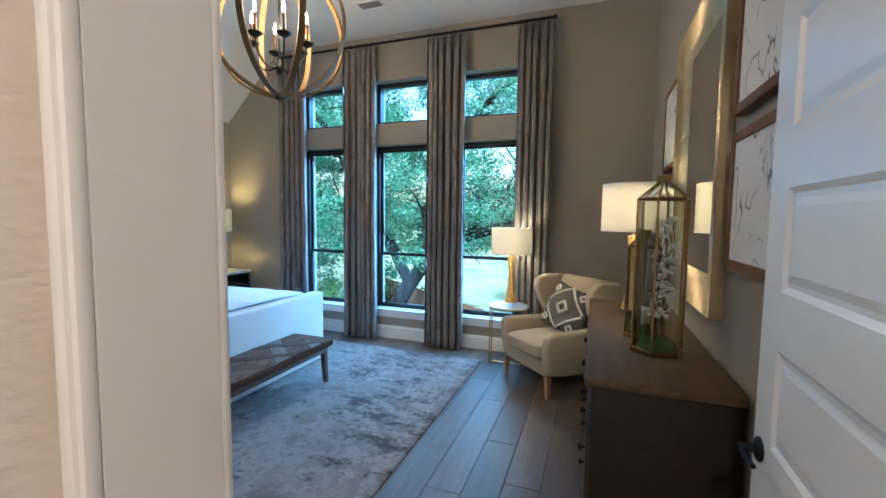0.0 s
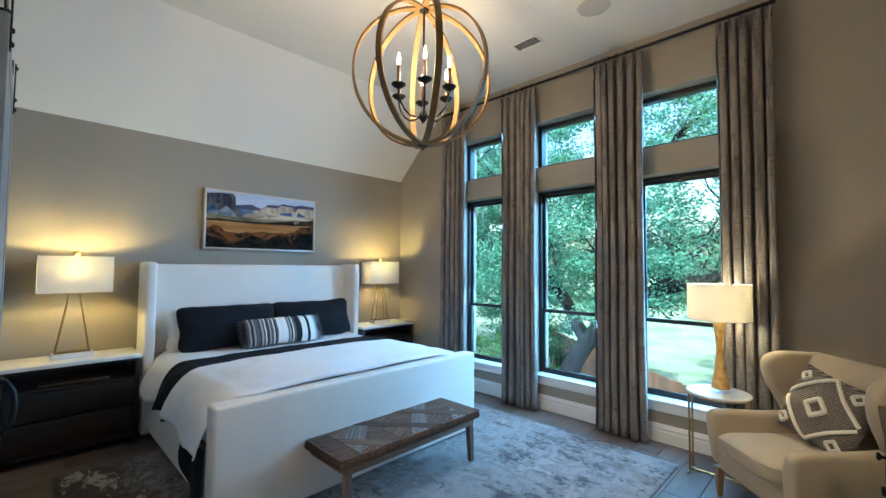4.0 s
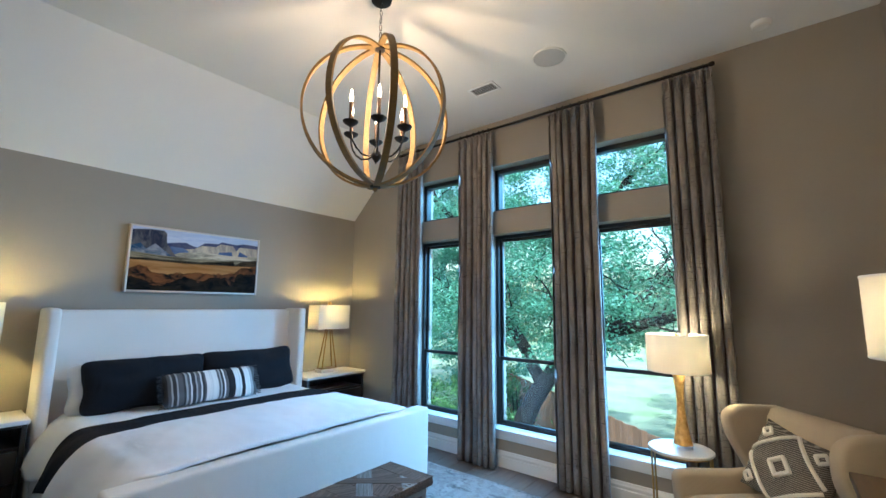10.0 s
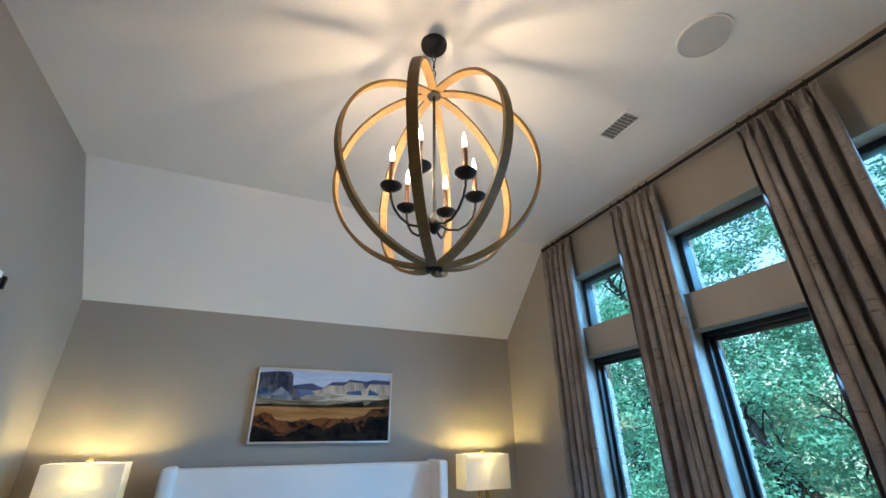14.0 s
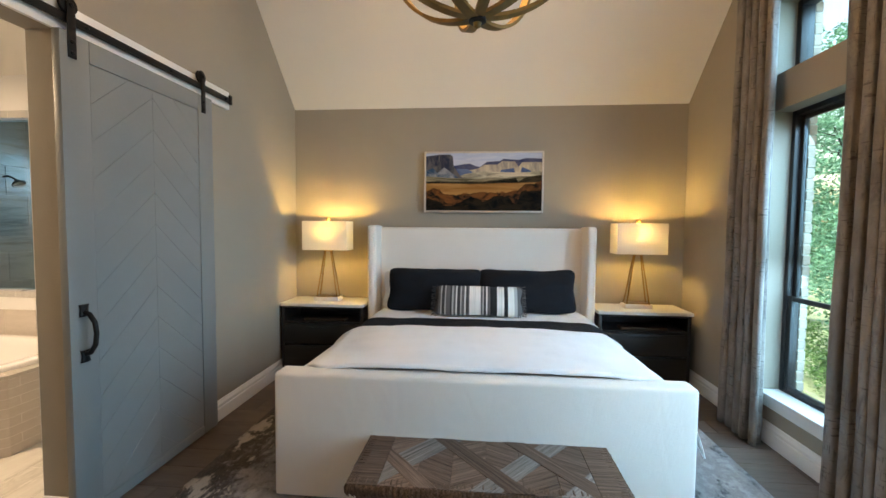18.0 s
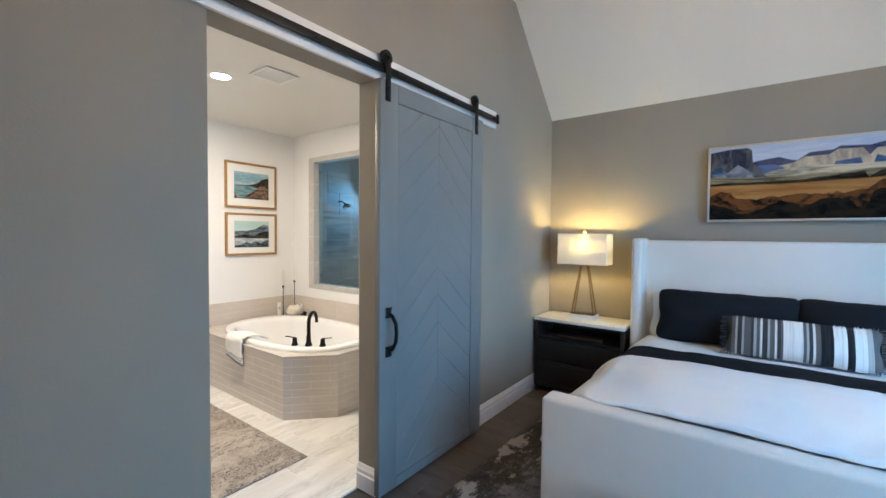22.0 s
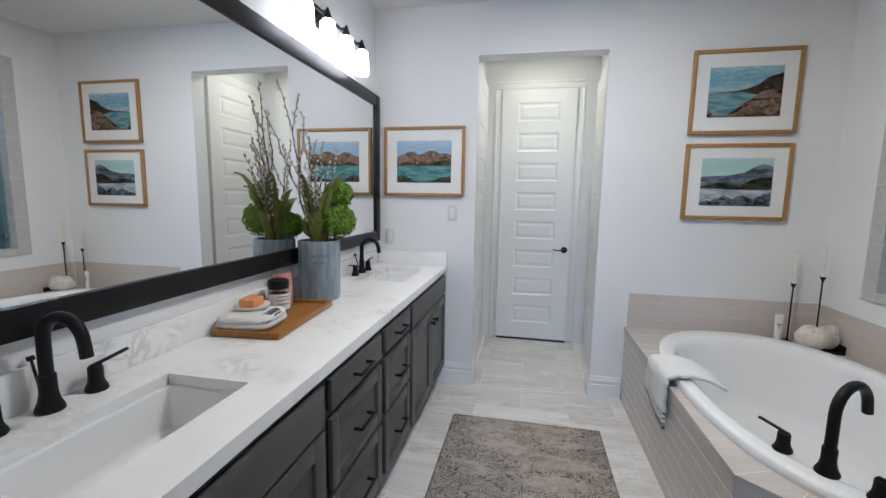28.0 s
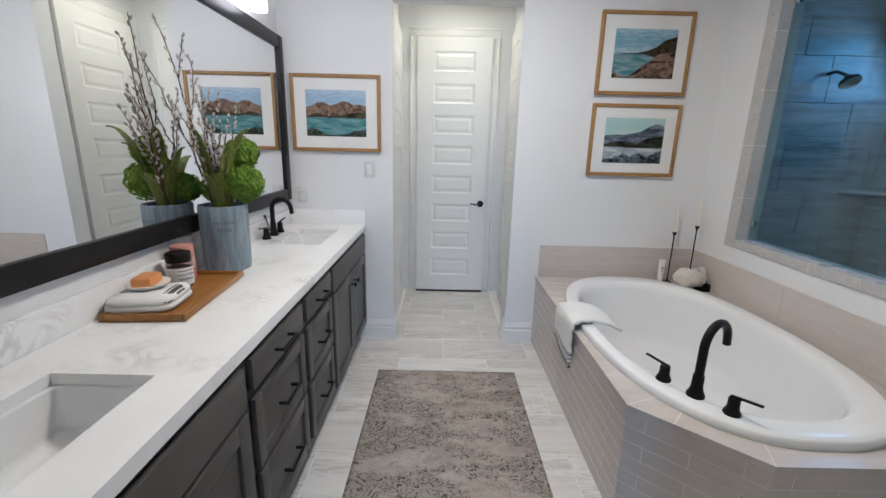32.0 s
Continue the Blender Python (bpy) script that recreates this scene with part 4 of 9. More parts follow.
for c0, c1 in ((-0.52, -0.42), (-0.12, -0.01), (0.24, 0.35)):
    cord_patch(keep_side(keep_side(field, -0.86, 1.0, c0), 0.86, -1.0, -c1), 40.7, zs + 0.0034, STRAW)

# cord wound over the seat's edges
cord_rng = random.Random(17)
for axis, reach_, half_ in ((0, hx, hy), (1, hy, hx)):
    for sgn in (-1, 1):
        bm = bmesh.new()
        a = -half_ + 0.016
        while a < half_ - 0.012:
            r_ = cord_rng.uniform(0.006, 0.0125)
            slant = cord_rng.uniform(-0.006, 0.006)
            line = []
            for off, z in ((-0.050, 0.3725), (-0.024, 0.3740), (-0.008, 0.3700), (0.000, 0.3540), (-0.002, 0.3340), (-0.012, 0.3200)):
                p = (sgn * (reach_ + off), a + slant * (0.36 - z) * 20)
                line.append((p[0], p[1], z) if axis == 0 else (p[1], p[0], z))
            tube(line, r_, 6, bm, flat=0.34)
            a += 2 * r_ * 0.93
        part("edge_cord", bm, STRAW, bench, "brown cord wound over the seat edge", smooth=70)

# ---------------------------------------------------------------- nightstands and their lamps
WHITE_TOP = streaked("white_stone_top", (0.74, 0.71, 0.67), (0.68, 0.65, 0.61), (0.55, 0.51, 0.47), (1, 1, 1), 3.0, 0.25, 0.0, 0.2)
SLOT = stuff("bronze_metal", (0.07, 0.040, 0.022), (0.10, 0.06, 0.034), 6, 0.4, 0.7, bump=0.05)


def nightstand(at):
    t_ = thing("nightstand", at, "espresso wood nightstand with a white stone top", "nightstand", "nightstands")
    w = 0.415
    part("side_panel", box(0.0, 0.40, -w, -w + 0.03, 0.06, 0.711, 0.003), NIGHT, t_)
    part("side_panel", box(0.0, 0.40, w - 0.03, w, 0.06, 0.711, 0.003), NIGHT, t_)
    part("back_panel", box(0.0, 0.02, -w + 0.031, w - 0.031, 0.06, 0.711), NIGHT, t_)
    part("bottom_panel", box(0.021, 0.39, -w + 0.031, w - 0.031, 0.06, 0.09), NIGHT, t_)
    part("shelf", box(0.021, 0.39, -w + 0.031, w - 0.031, 0.54, 0.56), NIGHT, t_)
    part("top", box(-0.004, 0.425, -w - 0.008, w + 0.008, 0.712, 0.742, 0.004), WHITE_TOP, t_, "white stone slab")
    part("top_rail", box(0.02, 0.40, -w + 0.03, w - 0.03, 0.69, 0.711, 0.003), NIGHT, t_)
    for z0, z1 in ((0.33, 0.535), (0.10, 0.318)):
        d = part("drawer", box(0.375, 0.408, -w + 0.034, w - 0.034, z0, z1, 0.004), NIGHT, t_)
        part("pull", box(0.408, 0.414, -0.16, 0.16, z1 - 0.030, z1 - 0.018, 0.002), NIGHT, d, "slim espresso finger pull")
    part("shelf_tray", box(0.25, 0.37, -0.2, 0.22, 0.5605, 0.585, 0.006), SLOT, t_, "bronze strip in the open slot")
    for x in (0.03, 0.37):
        for y in (-w + 0.02, w - 0.02):
            part("leg", box(x - 0.016, x + 0.016, y - 0.016, y + 0.016, 0.0, 0.075, 0.003), NIGHT, t_)
    return t_


ns = nightstand((XW + 0.018, 0.925, 0.0))
copy_thing(ns, pose(XW + 0.018, 4.008, 0.0))


def table_lamp(at):
    t_ = thing("table_lamp", at, "lit lamp with a brass four-leg base and oblong shade", "lamp", "bedside lamps")
    part("base", box(-0.07, 0.07, -0.13, 0.13, 0.0, 0.042, 0.006), WHITE_TOP, t_, "white stone block")
    for sx in (-1, 1):
        for sy in (-1, 1):
            part("leg", tube([(sx * 0.045, sy * 0.105, 0.042), (sx * 0.016, sy * 0.032, 0.515)], 0.0065, 8), LEG_BRASS, t_)
    part("foot_ring", box(-0.052, 0.052, -0.112, 0.112, 0.042, 0.052, 0.003), LEG_BRASS, t_)
    part("collar", box(-0.022, 0.022, -0.04, 0.04, 0.512, 0.526, 0.003), BRASS, t_)
    part("stem", tube([(0, 0, 0.52), (0, 0, 0.60)], 0.008, 8), BRASS, t_)
    part("socket", turned(lathe([(0.016, 0.585), (0.018, 0.63), (0.014, 0.64)], 12), at=(0.052, 0, 0.035)), BRASS, t_)
    part("socket_arm", tube([(0, 0, 0.60), (0.03, 0, 0.605), (0.052, 0, 0.635)], 0.005, 6), BRASS, t_)
    part("bulb", turned(lathe([(0.010, 0.64), (0.026, 0.675), (0.030, 0.70), (0.022, 0.73), (0.004, 0.742)], 14), at=(0.052, 0, 0.035)), BEDSIDE_BULB, t_)
    bm = bmesh.new()
    loops = [[bm.verts.new((sx * hw_, sy * hd_, z_)) for sx, sy in ((-1, -1), (1, -1), (1, 1), (-1, 1))] for hw_, hd_, z_ in ((0.110, 0.230, 0.525), (0.110, 0.230, 0.818), (0.107, 0.227, 0.818), (0.107, 0.227, 0.525))]
    for la, lb in zip(loops, loops[1:] + loops[:1]):
        for e in range(4):
            bm.faces.new((la[e], la[(e + 1) % 4], lb[(e + 1) % 4], lb[e]))
    part("shade", bm, BED_SHADE, t_, "oblong white linen shade", smooth=0)
    part("spider", box(-0.107, 0.107, -0.004, 0.004, 0.800, 0.806), BRASS, t_)
    part("harp", tube([(0, y, z) for y, z in ((0.02, 0.60), (0.055, 0.66), (0.06, 0.72), (0.02, 0.80), (0, 0.806), (-0.02, 0.80), (-0.06, 0.72), (-0.055, 0.66), (-0.02, 0.60))], 0.0025, 6), BRASS, t_)
    part("finial", lathe([(0.006, 0.806), (0.02, 0.825), (0.022, 0.845), (0.019, 0.855), (0.0, 0.858)], 12), BRASS, t_)
    return t_


tl = table_lamp((-4.53, 0.92, 0.742))
copy_thing(tl, pose(-4.53, 4.00, 0.742))


# ---------------------------------------------------------------- framed pictures
def painted(name, sky, layers):
    """A flat painting: sky tones, then bands of land or water laid one over the other. A layer: its ridge as (across, up) pairs, raggedness, two tones, grain along and up."""
    m, t, b = nodes_of(name)
    v = coords(t, space="Generated")
    sep = t.nodes.new("ShaderNodeSeparateXYZ")
    t.links.new(v, sep.inputs[0])
    u, h = sep.outputs[0], sep.outputs[1]
    brush = noise_of(t, coords(t, (3, 9, 1), "Generated"), 2.2, 5.0, 0.6, 0.8)
    col = ramp(t, math_node(t, "ADD", h, math_node(t, "MULTIPLY", math_node(t, "SUBTRACT", brush, 0.5), 0.9)), sky)
    for k, (ridge, ragged, c1, c2, gx, gy) in enumerate(layers):
        line = ramp(t, u, [(a, (z, z, z)) for a, z in ridge])
        mp = t.nodes.new("ShaderNodeMapping")
        mp.inputs["Location"].default_value = (7.3 * k + 1.7, 3.1 * k, 0)
        mp.inputs["Scale"].default_value = (gx, gy, 1)
        t.links.new(v, mp.inputs["Vector"])
        tone = noise_of(t, mp.outputs[0], 1.0, 6.0, 0.62, 0.7)
        wob = math_node(t, "MULTIPLY", math_node(t, "SUBTRACT", tone, 0.5), ragged)
        inside = steps(t, math_node(t, "SUBTRACT", math_node(t, "ADD", line, wob), h), -0.008, 0.008)
        col = mixer(t, inside, col, mixer(t, steps(t, tone, 0.40, 0.60), c1, c2))
    t.links.new(col, b.inputs["Base Color"])
    b.inputs["Roughness"].default_value = 0.6
    b.inputs["Specular IOR Level"].default_value = 0.06
    bumped(t, b, brush, 0.15, 0.002)
    return m


def picture(name, at, rz, w, h, frame_w, depth, frame_mat, art, label, group="", art_box=None, mount=None):
    """A framed picture on a wall: local x to the right, front towards -y, z up from its lower edge."""
    t_ = thing(name, at, label, "picture", group, rz)
    for x0, x1, z0, z1 in ((-w / 2, -w / 2 + frame_w, 0, h), (w / 2 - frame_w, w / 2, 0, h), (-w / 2 + frame_w, w / 2 - frame_w, 0, frame_w), (-w / 2 + frame_w, w / 2 - frame_w, h - frame_w, h)):
        part("frame", box(x0, x1, -depth, 0, z0, z1, min(0.004, frame_w / 4)), frame_mat, t_)
    iw, ih = w - 2 * frame_w, h - 2 * frame_w
    if mount:
        part("mount", box(-iw / 2, iw / 2, -depth + 0.010, -0.002, frame_w, frame_w + ih), mount, t_, "white paper mount")
        aw, ah = art_box
        y = -depth + 0.0085
    else:
        aw, ah, y = iw, ih, -depth + 0.008
    bm = box(-aw / 2, aw / 2, 0.0, ah, -0.001, 0.001)
    part("artwork", bm, art, t_, m=pose(0, y, frame_w + (ih - ah) / 2, 90))
    return t_


MESA = painted("mesa_painting", [(0.4, (0.48, 0.52, 0.62)), (0.75, (0.54, 0.57, 0.66)), (1.0, (0.42, 0.48, 0.62))], [
    ([(0.0, 0.7), (0.24, 0.78), (0.33, 0.81), (0.38, 0.82), (0.44, 0.77), (0.47, 0.76), (0.53, 0.85), (0.64, 0.86), (0.67, 0.90), (0.80, 0.88), (0.86, 0.91), (1.0, 0.90)], 0.02, (0.035, 0.048, 0.115), (0.10, 0.095, 0.15), 7, 5),
    ([(0.0, 0.5), (0.27, 0.60), (0.36, 0.70), (0.45, 0.73), (0.51, 0.80), (0.62, 0.80), (0.66, 0.86), (0.77, 0.85), (0.80, 0.76), (0.83, 0.84), (1.0, 0.84)], 0.03, (0.60, 0.48, 0.32), (0.33, 0.265, 0.215), 16, 3),
    ([(0.0, 0.4), (0.24, 0.5), (0.27, 0.73), (0.36, 0.72), (0.40, 0.68), (0.44, 0.5), (0.63, 0.55), (0.65, 0.71), (0.76, 0.74), (0.78, 0.6), (0.81, 0.6), (0.83, 0.76), (0.90, 0.70), (0.93, 0.6), (1.0, 0.6)], 0.03, (0.045, 0.080, 0.19), (0.13, 0.17, 0.27), 6, 6),
    ([(0.0, 0.5), (0.28, 0.58), (0.34, 0.64), (0.42, 0.66), (0.5, 0.69), (0.62, 0.68), (0.75, 0.67), (0.9, 0.67), (1.0, 0.70)], 0.06, (0.62, 0.52, 0.36), (0.20, 0.175, 0.125), 4, 13),
    ([(0.0, 0.95), (0.08, 0.97), (0.12, 0.98), (0.21, 0.98), (0.235, 0.94), (0.24, 0.78), (0.28, 0.66), (0.31, 0.58), (0.4, 0.5), (1.0, 0.4)], 0.015, (0.028, 0.032, 0.055), (0.125, 0.115, 0.110), 15, 3),
    ([(0.0, 0.70), (0.06, 0.76), (0.10, 0.66), (0.16, 0.75), (0.22, 0.66), (0.27, 0.60), (0.35, 0.5), (1.0, 0.4)], 0.08, (0.028, 0.068, 0.13), (0.27, 0.27, 0.29), 8, 6),
    ([(0.0, 0.60), (0.2, 0.57), (0.4, 0.56), (0.7, 0.57), (1.0, 0.62)], 0.05, (0.095, 0.080, 0.045), (0.34, 0.275, 0.17), 3, 16),
    ([(0.0, 0.505), (0.1, 0.52), (0.2, 0.50), (0.5, 0.505), (0.6, 0.53), (0.78, 0.57), (0.80, 0.50), (0.85, 0.57), (1.0, 0.62)], 0.05, (0.008, 0.007, 0.006), (0.05, 0.036, 0.020), 6, 12),
    ([(0.0, 0.475), (0.4, 0.465), (0.8, 0.485), (1.0, 0.50)], 0.03, (0.28, 0.125, 0.030), (0.42, 0.215, 0.068), 2, 9),
    ([(0.0, 0.33), (0.07, 0.40), (0.12, 0.36), (0.16, 0.28), (0.3, 0.29), (0.5, 0.32), (0.7, 0.31), (0.80, 0.36), (0.86, 0.47), (1.0, 0.50)], 0.14, (0.012, 0.009, 0.007), (0.17, 0.062, 0.018), 9, 7),
    ([(0.0, 0.20), (0.10, 0.16), (0.2, 0.06), (0.32, 0.18), (0.40, 0.28), (0.5, 0.12), (0.6, 0.26), (0.72, 0.24), (0.78, 0.10), (0.83, 0.32), (1.0, 0.36)], 0.22, (0.002, 0.003, 0.004), (0.020, 0.014, 0.008), 8, 8),
])
SILVER = stuff("champagne_frame", (0.58, 0.52, 0.45), (0.5, 0.45, 0.38), 5, 0.35, 0.4, bump=0.03)
picture("wall_painting", (XW + 0.002, 2.505, 1.665), 90, 1.225, 0.625, 0.018, 0.055, SILVER, MESA, "wide desert mesa painting in a thin pale frame")

# ---------------------------------------------------------------- curtains and rod
def curtain_mat():
    """Pale taupe cloth with broken bark-like dashes and dim blotches; laid out in metres of flat cloth."""
    m, t, b = nodes_of("taupe_jacquard")
    cloth = lambda sx, sz, k: coords(t, (sx, sz, 1), "UV", turn=k)
    mott = noise_of(t, cloth(3.2, 1.4, 0), 2.0, 7.0, 0.65, 0.4)
    col = mixer(t, steps(t, mott, 0.36, 0.64), (0.122, 0.105, 0.090), (0.235, 0.210, 0.188))
    where = steps(t, noise_of(t, cloth(5, 3, 0), 1.0, 3.0), 0.42, 0.58)
    for sx, sz, k, lo in ((9, 62, 2, 0.615), (70, 7, -1, 0.625), (14, 95, 0, 0.635), (110, 12, 1, 0.64)):
        dash = steps(t, noise_of(t, cloth(sx, sz, k), 1.0, 2.5, 0.55, 0.3), lo, lo + 0.035)
        col = mixer(t, math_node(t, "MULTIPLY", math_node(t, "MULTIPLY", dash, where), 0.8), col, (0.050, 0.040, 0.033))
    blot = noise_of(t, cloth(9, 2.6, 0), 1.0, 5.0, 0.72, 0.6)
    col = mixer(t, math_node(t, "MULTIPLY", steps(t, blot, 0.57, 0.68), 0.72), col, (0.055, 0.045, 0.038))
    t.links.new(col, b.inputs["Base Color"])
    b.inputs["Roughness"].default_value = 0.6
    b.inputs["Sheen Weight"].default_value = 0.12
    weave = noise_of(t, cloth(420, 420, 0), 1.0, 2.0)
    bumped(t, b, math_node(t, "ADD", weave, mott), 0.35, 0.002)
    return m


CURTAIN = curtain_mat()
ROD_Y, ROD_Z = 4.415, 3.470


def curtain(x0, x1, folds, seed, label):
    """A pinch-pleated panel: uneven deep folds that fall straight from gathered heads."""
    t_ = thing("curtain", ((x0 + x1) / 2, ROD_Y, 0.012), label, "curtain", "window curtains")
    w = (x1 - x0) / 2
    rc = random.Random(int(seed * 10))
    knots = [0.0]
    for _ in range(folds):
        knots.append(knots[-1] + rc.uniform(0.7, 1.4))
    knots = [k / knots[-1] for k in knots]
    deep = [rc.uniform(0.75, 1.15) for _ in range(folds + 1)]

    def fn(u, v):
        v = 1 - (1 - v) ** 1.45
        k = max(i for i in range(folds) if u >= knots[i] - 1e-9)
        f = (u - knots[k]) / (knots[k + 1] - knots[k])
        ph = 2 * math.pi * f + 0.35 * math.sin(v * 2.2 + seed + k)
        head = max(0.0, (v - 0.955) / 0.045)
        neck = math.exp(-((v - 0.974) / 0.010) ** 2)
        gather = 0.94 + 0.06 * abs(v - 0.62) / 0.62
        amp = 0.052 * (deep[k] * (1 - f) + deep[k + 1] * f) * (1.08 - 0.22 * v) * (1 - 0.60 * head) * (1 - 0.35 * neck)
        wave = math.tanh(1.35 * math.sin(ph)) / 0.874
        x = (2 * u - 1) * w * gather - 0.30 * amp * math.sin(2 * ph) - (f - 0.5) * (knots[k + 1] - knots[k]) * w * 0.45 * neck + 0.006 * noise.noise(Vector((u * 3, v * 4, seed + 9)))
        y = amp * wave + 0.016 * head * math.sin(3 * ph) + 0.007 * noise.noise(Vector((u * 9, v * 5, seed)))
        return (x, y, v * 3.425)

    nu, nv = folds * 24, 64
    bm = surf(fn, nu, nv)
    lay = bm.loops.layers.uv.new("cloth")
    bm.verts.index_update()
    for fc in bm.faces:
        for lp in fc.loops:
            i, j = divmod(lp.vert.index, nv + 1)
            lp[lay].uv = (i / nu * 1.15 + seed * 3.7, (1 - (1 - j / nv) ** 1.45) * 3.425)
    thicken(part("panel", bm, CURTAIN, t_, smooth=80), 0.004, 0.0)
    for k in range(folds):
        x = (2 * (knots[k] + 0.25 * (knots[k + 1] - knots[k])) - 1) * w * 0.97
        part("ring", turned(lathe([(0.020, -0.003), (0.023, 0.0), (0.020, 0.003)], 14), 90, 0, 90, (x, 0, ROD_Z - 0.012)), BLACK, t_, "black curtain ring")
    return t_


curtain(-3.80, -3.36, 5, 1.0, "floor-length taupe jacquard curtain beside the bed corner")
curtain(-2.83, -2.37, 6, 2.3, "floor-length taupe jacquard curtain between two windows")
curtain(-1.74, -1.28, 6, 3.7, "floor-length taupe jacquard curtain between two windows")
curtain(-0.73, -0.375, 5, 5.1, "floor-length taupe jacquard curtain behind the side table")
rod = thing("curtain_rod", (-2.04, ROD_Y, ROD_Z), "long thin black iron curtain rod above the windows", "curtain rod")
part("bar", tube([(-1.68, 0, 0), (1.66, 0, 0)], 0.013, 12), BLACK, rod)
for x in (-1.69, 1.67):
    part("end_cap", turned(lathe([(0.013, -0.02), (0.019, -0.012), (0.019, 0.012), (0.012, 0.02)], 12), 0, 90, 0, (x, 0, 0)), BLACK, rod)
for x in (-1.66, 1.64):
    b_ = part("bracket", tube([(x, 0.0, -0.012), (x, 0.05, -0.016), (x, YN - ROD_Y - 0.004, -0.02)], 0.006, 8), BLACK, rod)
    part("plate", box(x - 0.018, x + 0.018, YN - ROD_Y - 0.007, YN - ROD_Y - 0.001, -0.055, 0.015, 0.003), BLACK, b_)

# ---------------------------------------------------------------- chandelier
CX, CY, CZ, CR = -2.03, 2.455, 2.774, 0.476
ch = thing("chandelier", (CX, CY, 0), "lit globe chandelier of wooden hoops with candle bulbs", "chandelier")
part("canopy", lathe([(0.0, ZC - 0.028), (0.05, ZC - 0.027), (0.066, ZC - 0.022), (0.07, ZC - 0.006), (0.07, ZC - 0.001)], 28), BLACK, ch)
zt = CZ + CR
for k in range(6):
    z = ZC - 0.04 - k * (ZC - 0.05 - zt - 0.03) / 5
    bm = bmesh.new()
    pts = [(0.010 * math.cos(2 * math.pi * q / 12), 0, 0.022 * math.sin(2 * math.pi * q / 12)) for q in range(13)]
    tube(pts, 0.003, 6, bm)
    part("chain_link", bm, BLACK, ch, m=pose(0, 0, z - 0.012, 0, 0, 90 * (k % 2)))
part("stem", tube([(0, 0, 2.50), (0, 0, zt + 0.02)], 0.007, 10), BLACK, ch)
for k in range(4):
    bm = bmesh.new()
    n_ = 72
    rad = CR - 0.003 * k
    rings = []
    for q in range(n_):
        a = 2 * math.pi * q / n_
        row = []
        for dr, dy in ((-0.007, -0.020), (-0.007, 0.020), (0.007, 0.020), (0.007, -0.020)):
            rr = rad - 0.006 + dr
            row.append(bm.verts.new((rr * math.cos(a), dy, rr * 1.0 * math.sin(a))))
        rings.append(row)
    for q in range(n_):
        a, b = rings[q], rings[(q + 1) % n_]
        for e in range(4):
            bm.faces.new((a[e], a[(e + 1) % 4], b[(e + 1) % 4], b[e]))
    bmesh.ops.recalc_face_normals(bm, faces=bm.faces[:])
    part("hoop", bm, RING, ch, "grey-brown bent wood hoop", m=pose(0, 0, CZ, 0, 0, 148 + 45 * k), smooth=30)
for z0, z1 in ((zt - 0.03, zt + 0.004), (CZ - CR - 0.008, CZ - CR + 0.026)):
    part("hub", lathe([(0.014, z0), (0.034, z0 + 0.004), (0.034, z1 - 0.004), (0.014, z1)], 20), BLACK, ch)
part("finial", lathe([(0.0, CZ - CR - 0.03), (0.012, CZ - CR - 0.024), (0.016, CZ - CR - 0.01), (0.012, CZ - CR)], 14), RING, ch)
part("cluster", lathe([(0.008, 2.46), (0.020, 2.475), (0.030, 2.49), (0.030, 2.515), (0.016, 2.535), (0.010, 2.56)], 18), BLACK, ch)
for k in range(6):
    a = radians(20 + 60 * k)
    arm_pts = [(r, 0, z) for r, z in ((0.02, 2.505), (0.06, 2.487), (0.105, 2.49), (0.145, 2.52), (0.172, 2.56), (0.185, 2.605), (0.19, 2.652))]
    m_ = pose(0, 0, 0, 0, 0, 20 + 60 * k)
    arm = part("arm", tube(arm_pts, 0.006, 8), BLACK, ch, m=m_)
    part("cup", turned(lathe([(0.008, 2.640), (0.034, 2.656), (0.047, 2.668), (0.048, 2.672), (0.02, 2.669), (0.014, 2.678)], 18), at=(0.19, 0, 0)), BLACK, arm)
    part("candle", turned(lathe([(0.0115, 2.676), (0.0115, 2.795), (0.009, 2.80)], 12), at=(0.19, 0, 0)), SLOT, arm, "bronze candle sleeve")
    part("bulb", turned(lathe([(0.006, 2.80), (0.009, 2.812), (0.0105, 2.828), (0.007, 2.852), (0.0015, 2.880)], 12), at=(0.19, 0, 0)), BULB, arm, "glowing candle bulb").visible_shadow = False
    lamp("candle_light", "POINT", (CX + 0.19 * math.cos(a), CY + 0.19 * math.sin(a), 2.836), CANDLE_W, (1.0, 0.66, 0.30), 0.007)

# ---------------------------------------------------------------- ceiling fittings
sp_ = thing("ceiling_speaker", (-1.42, 3.745, ZC - 0.008), "round white ceiling speaker grille", "speaker")
part("grille", lathe([(0.0, -0.001), (0.125, 0.0), (0.128, 0.003), (0.13, 0.008)], 40), stuff("speaker_mesh", (0.55, 0.53, 0.50), (0.48, 0.46, 0.44), 300, 0.7, bump=0.6, bscale=600), sp_)
part("rim", lathe([(0.126, -0.003), (0.134, -0.003), (0.136, 0.008), (0.128, 0.008)], 40, cap=False), CEIL, sp_)
sm = thing("smoke_detector", (-0.05, 4.28, ZC - 0.034), "white round smoke detector on the ceiling", "smoke detector")
part("body", lathe([(0.03, 0.0), (0.05, 0.003), (0.058, 0.012), (0.062, 0.034)], 28), TRIM, sm)
part("vent_ring", lathe([(0.045, -0.001), (0.049, -0.002), (0.050, 0.003), (0.044, 0.003)], 28, cap=False), CEIL, sm)


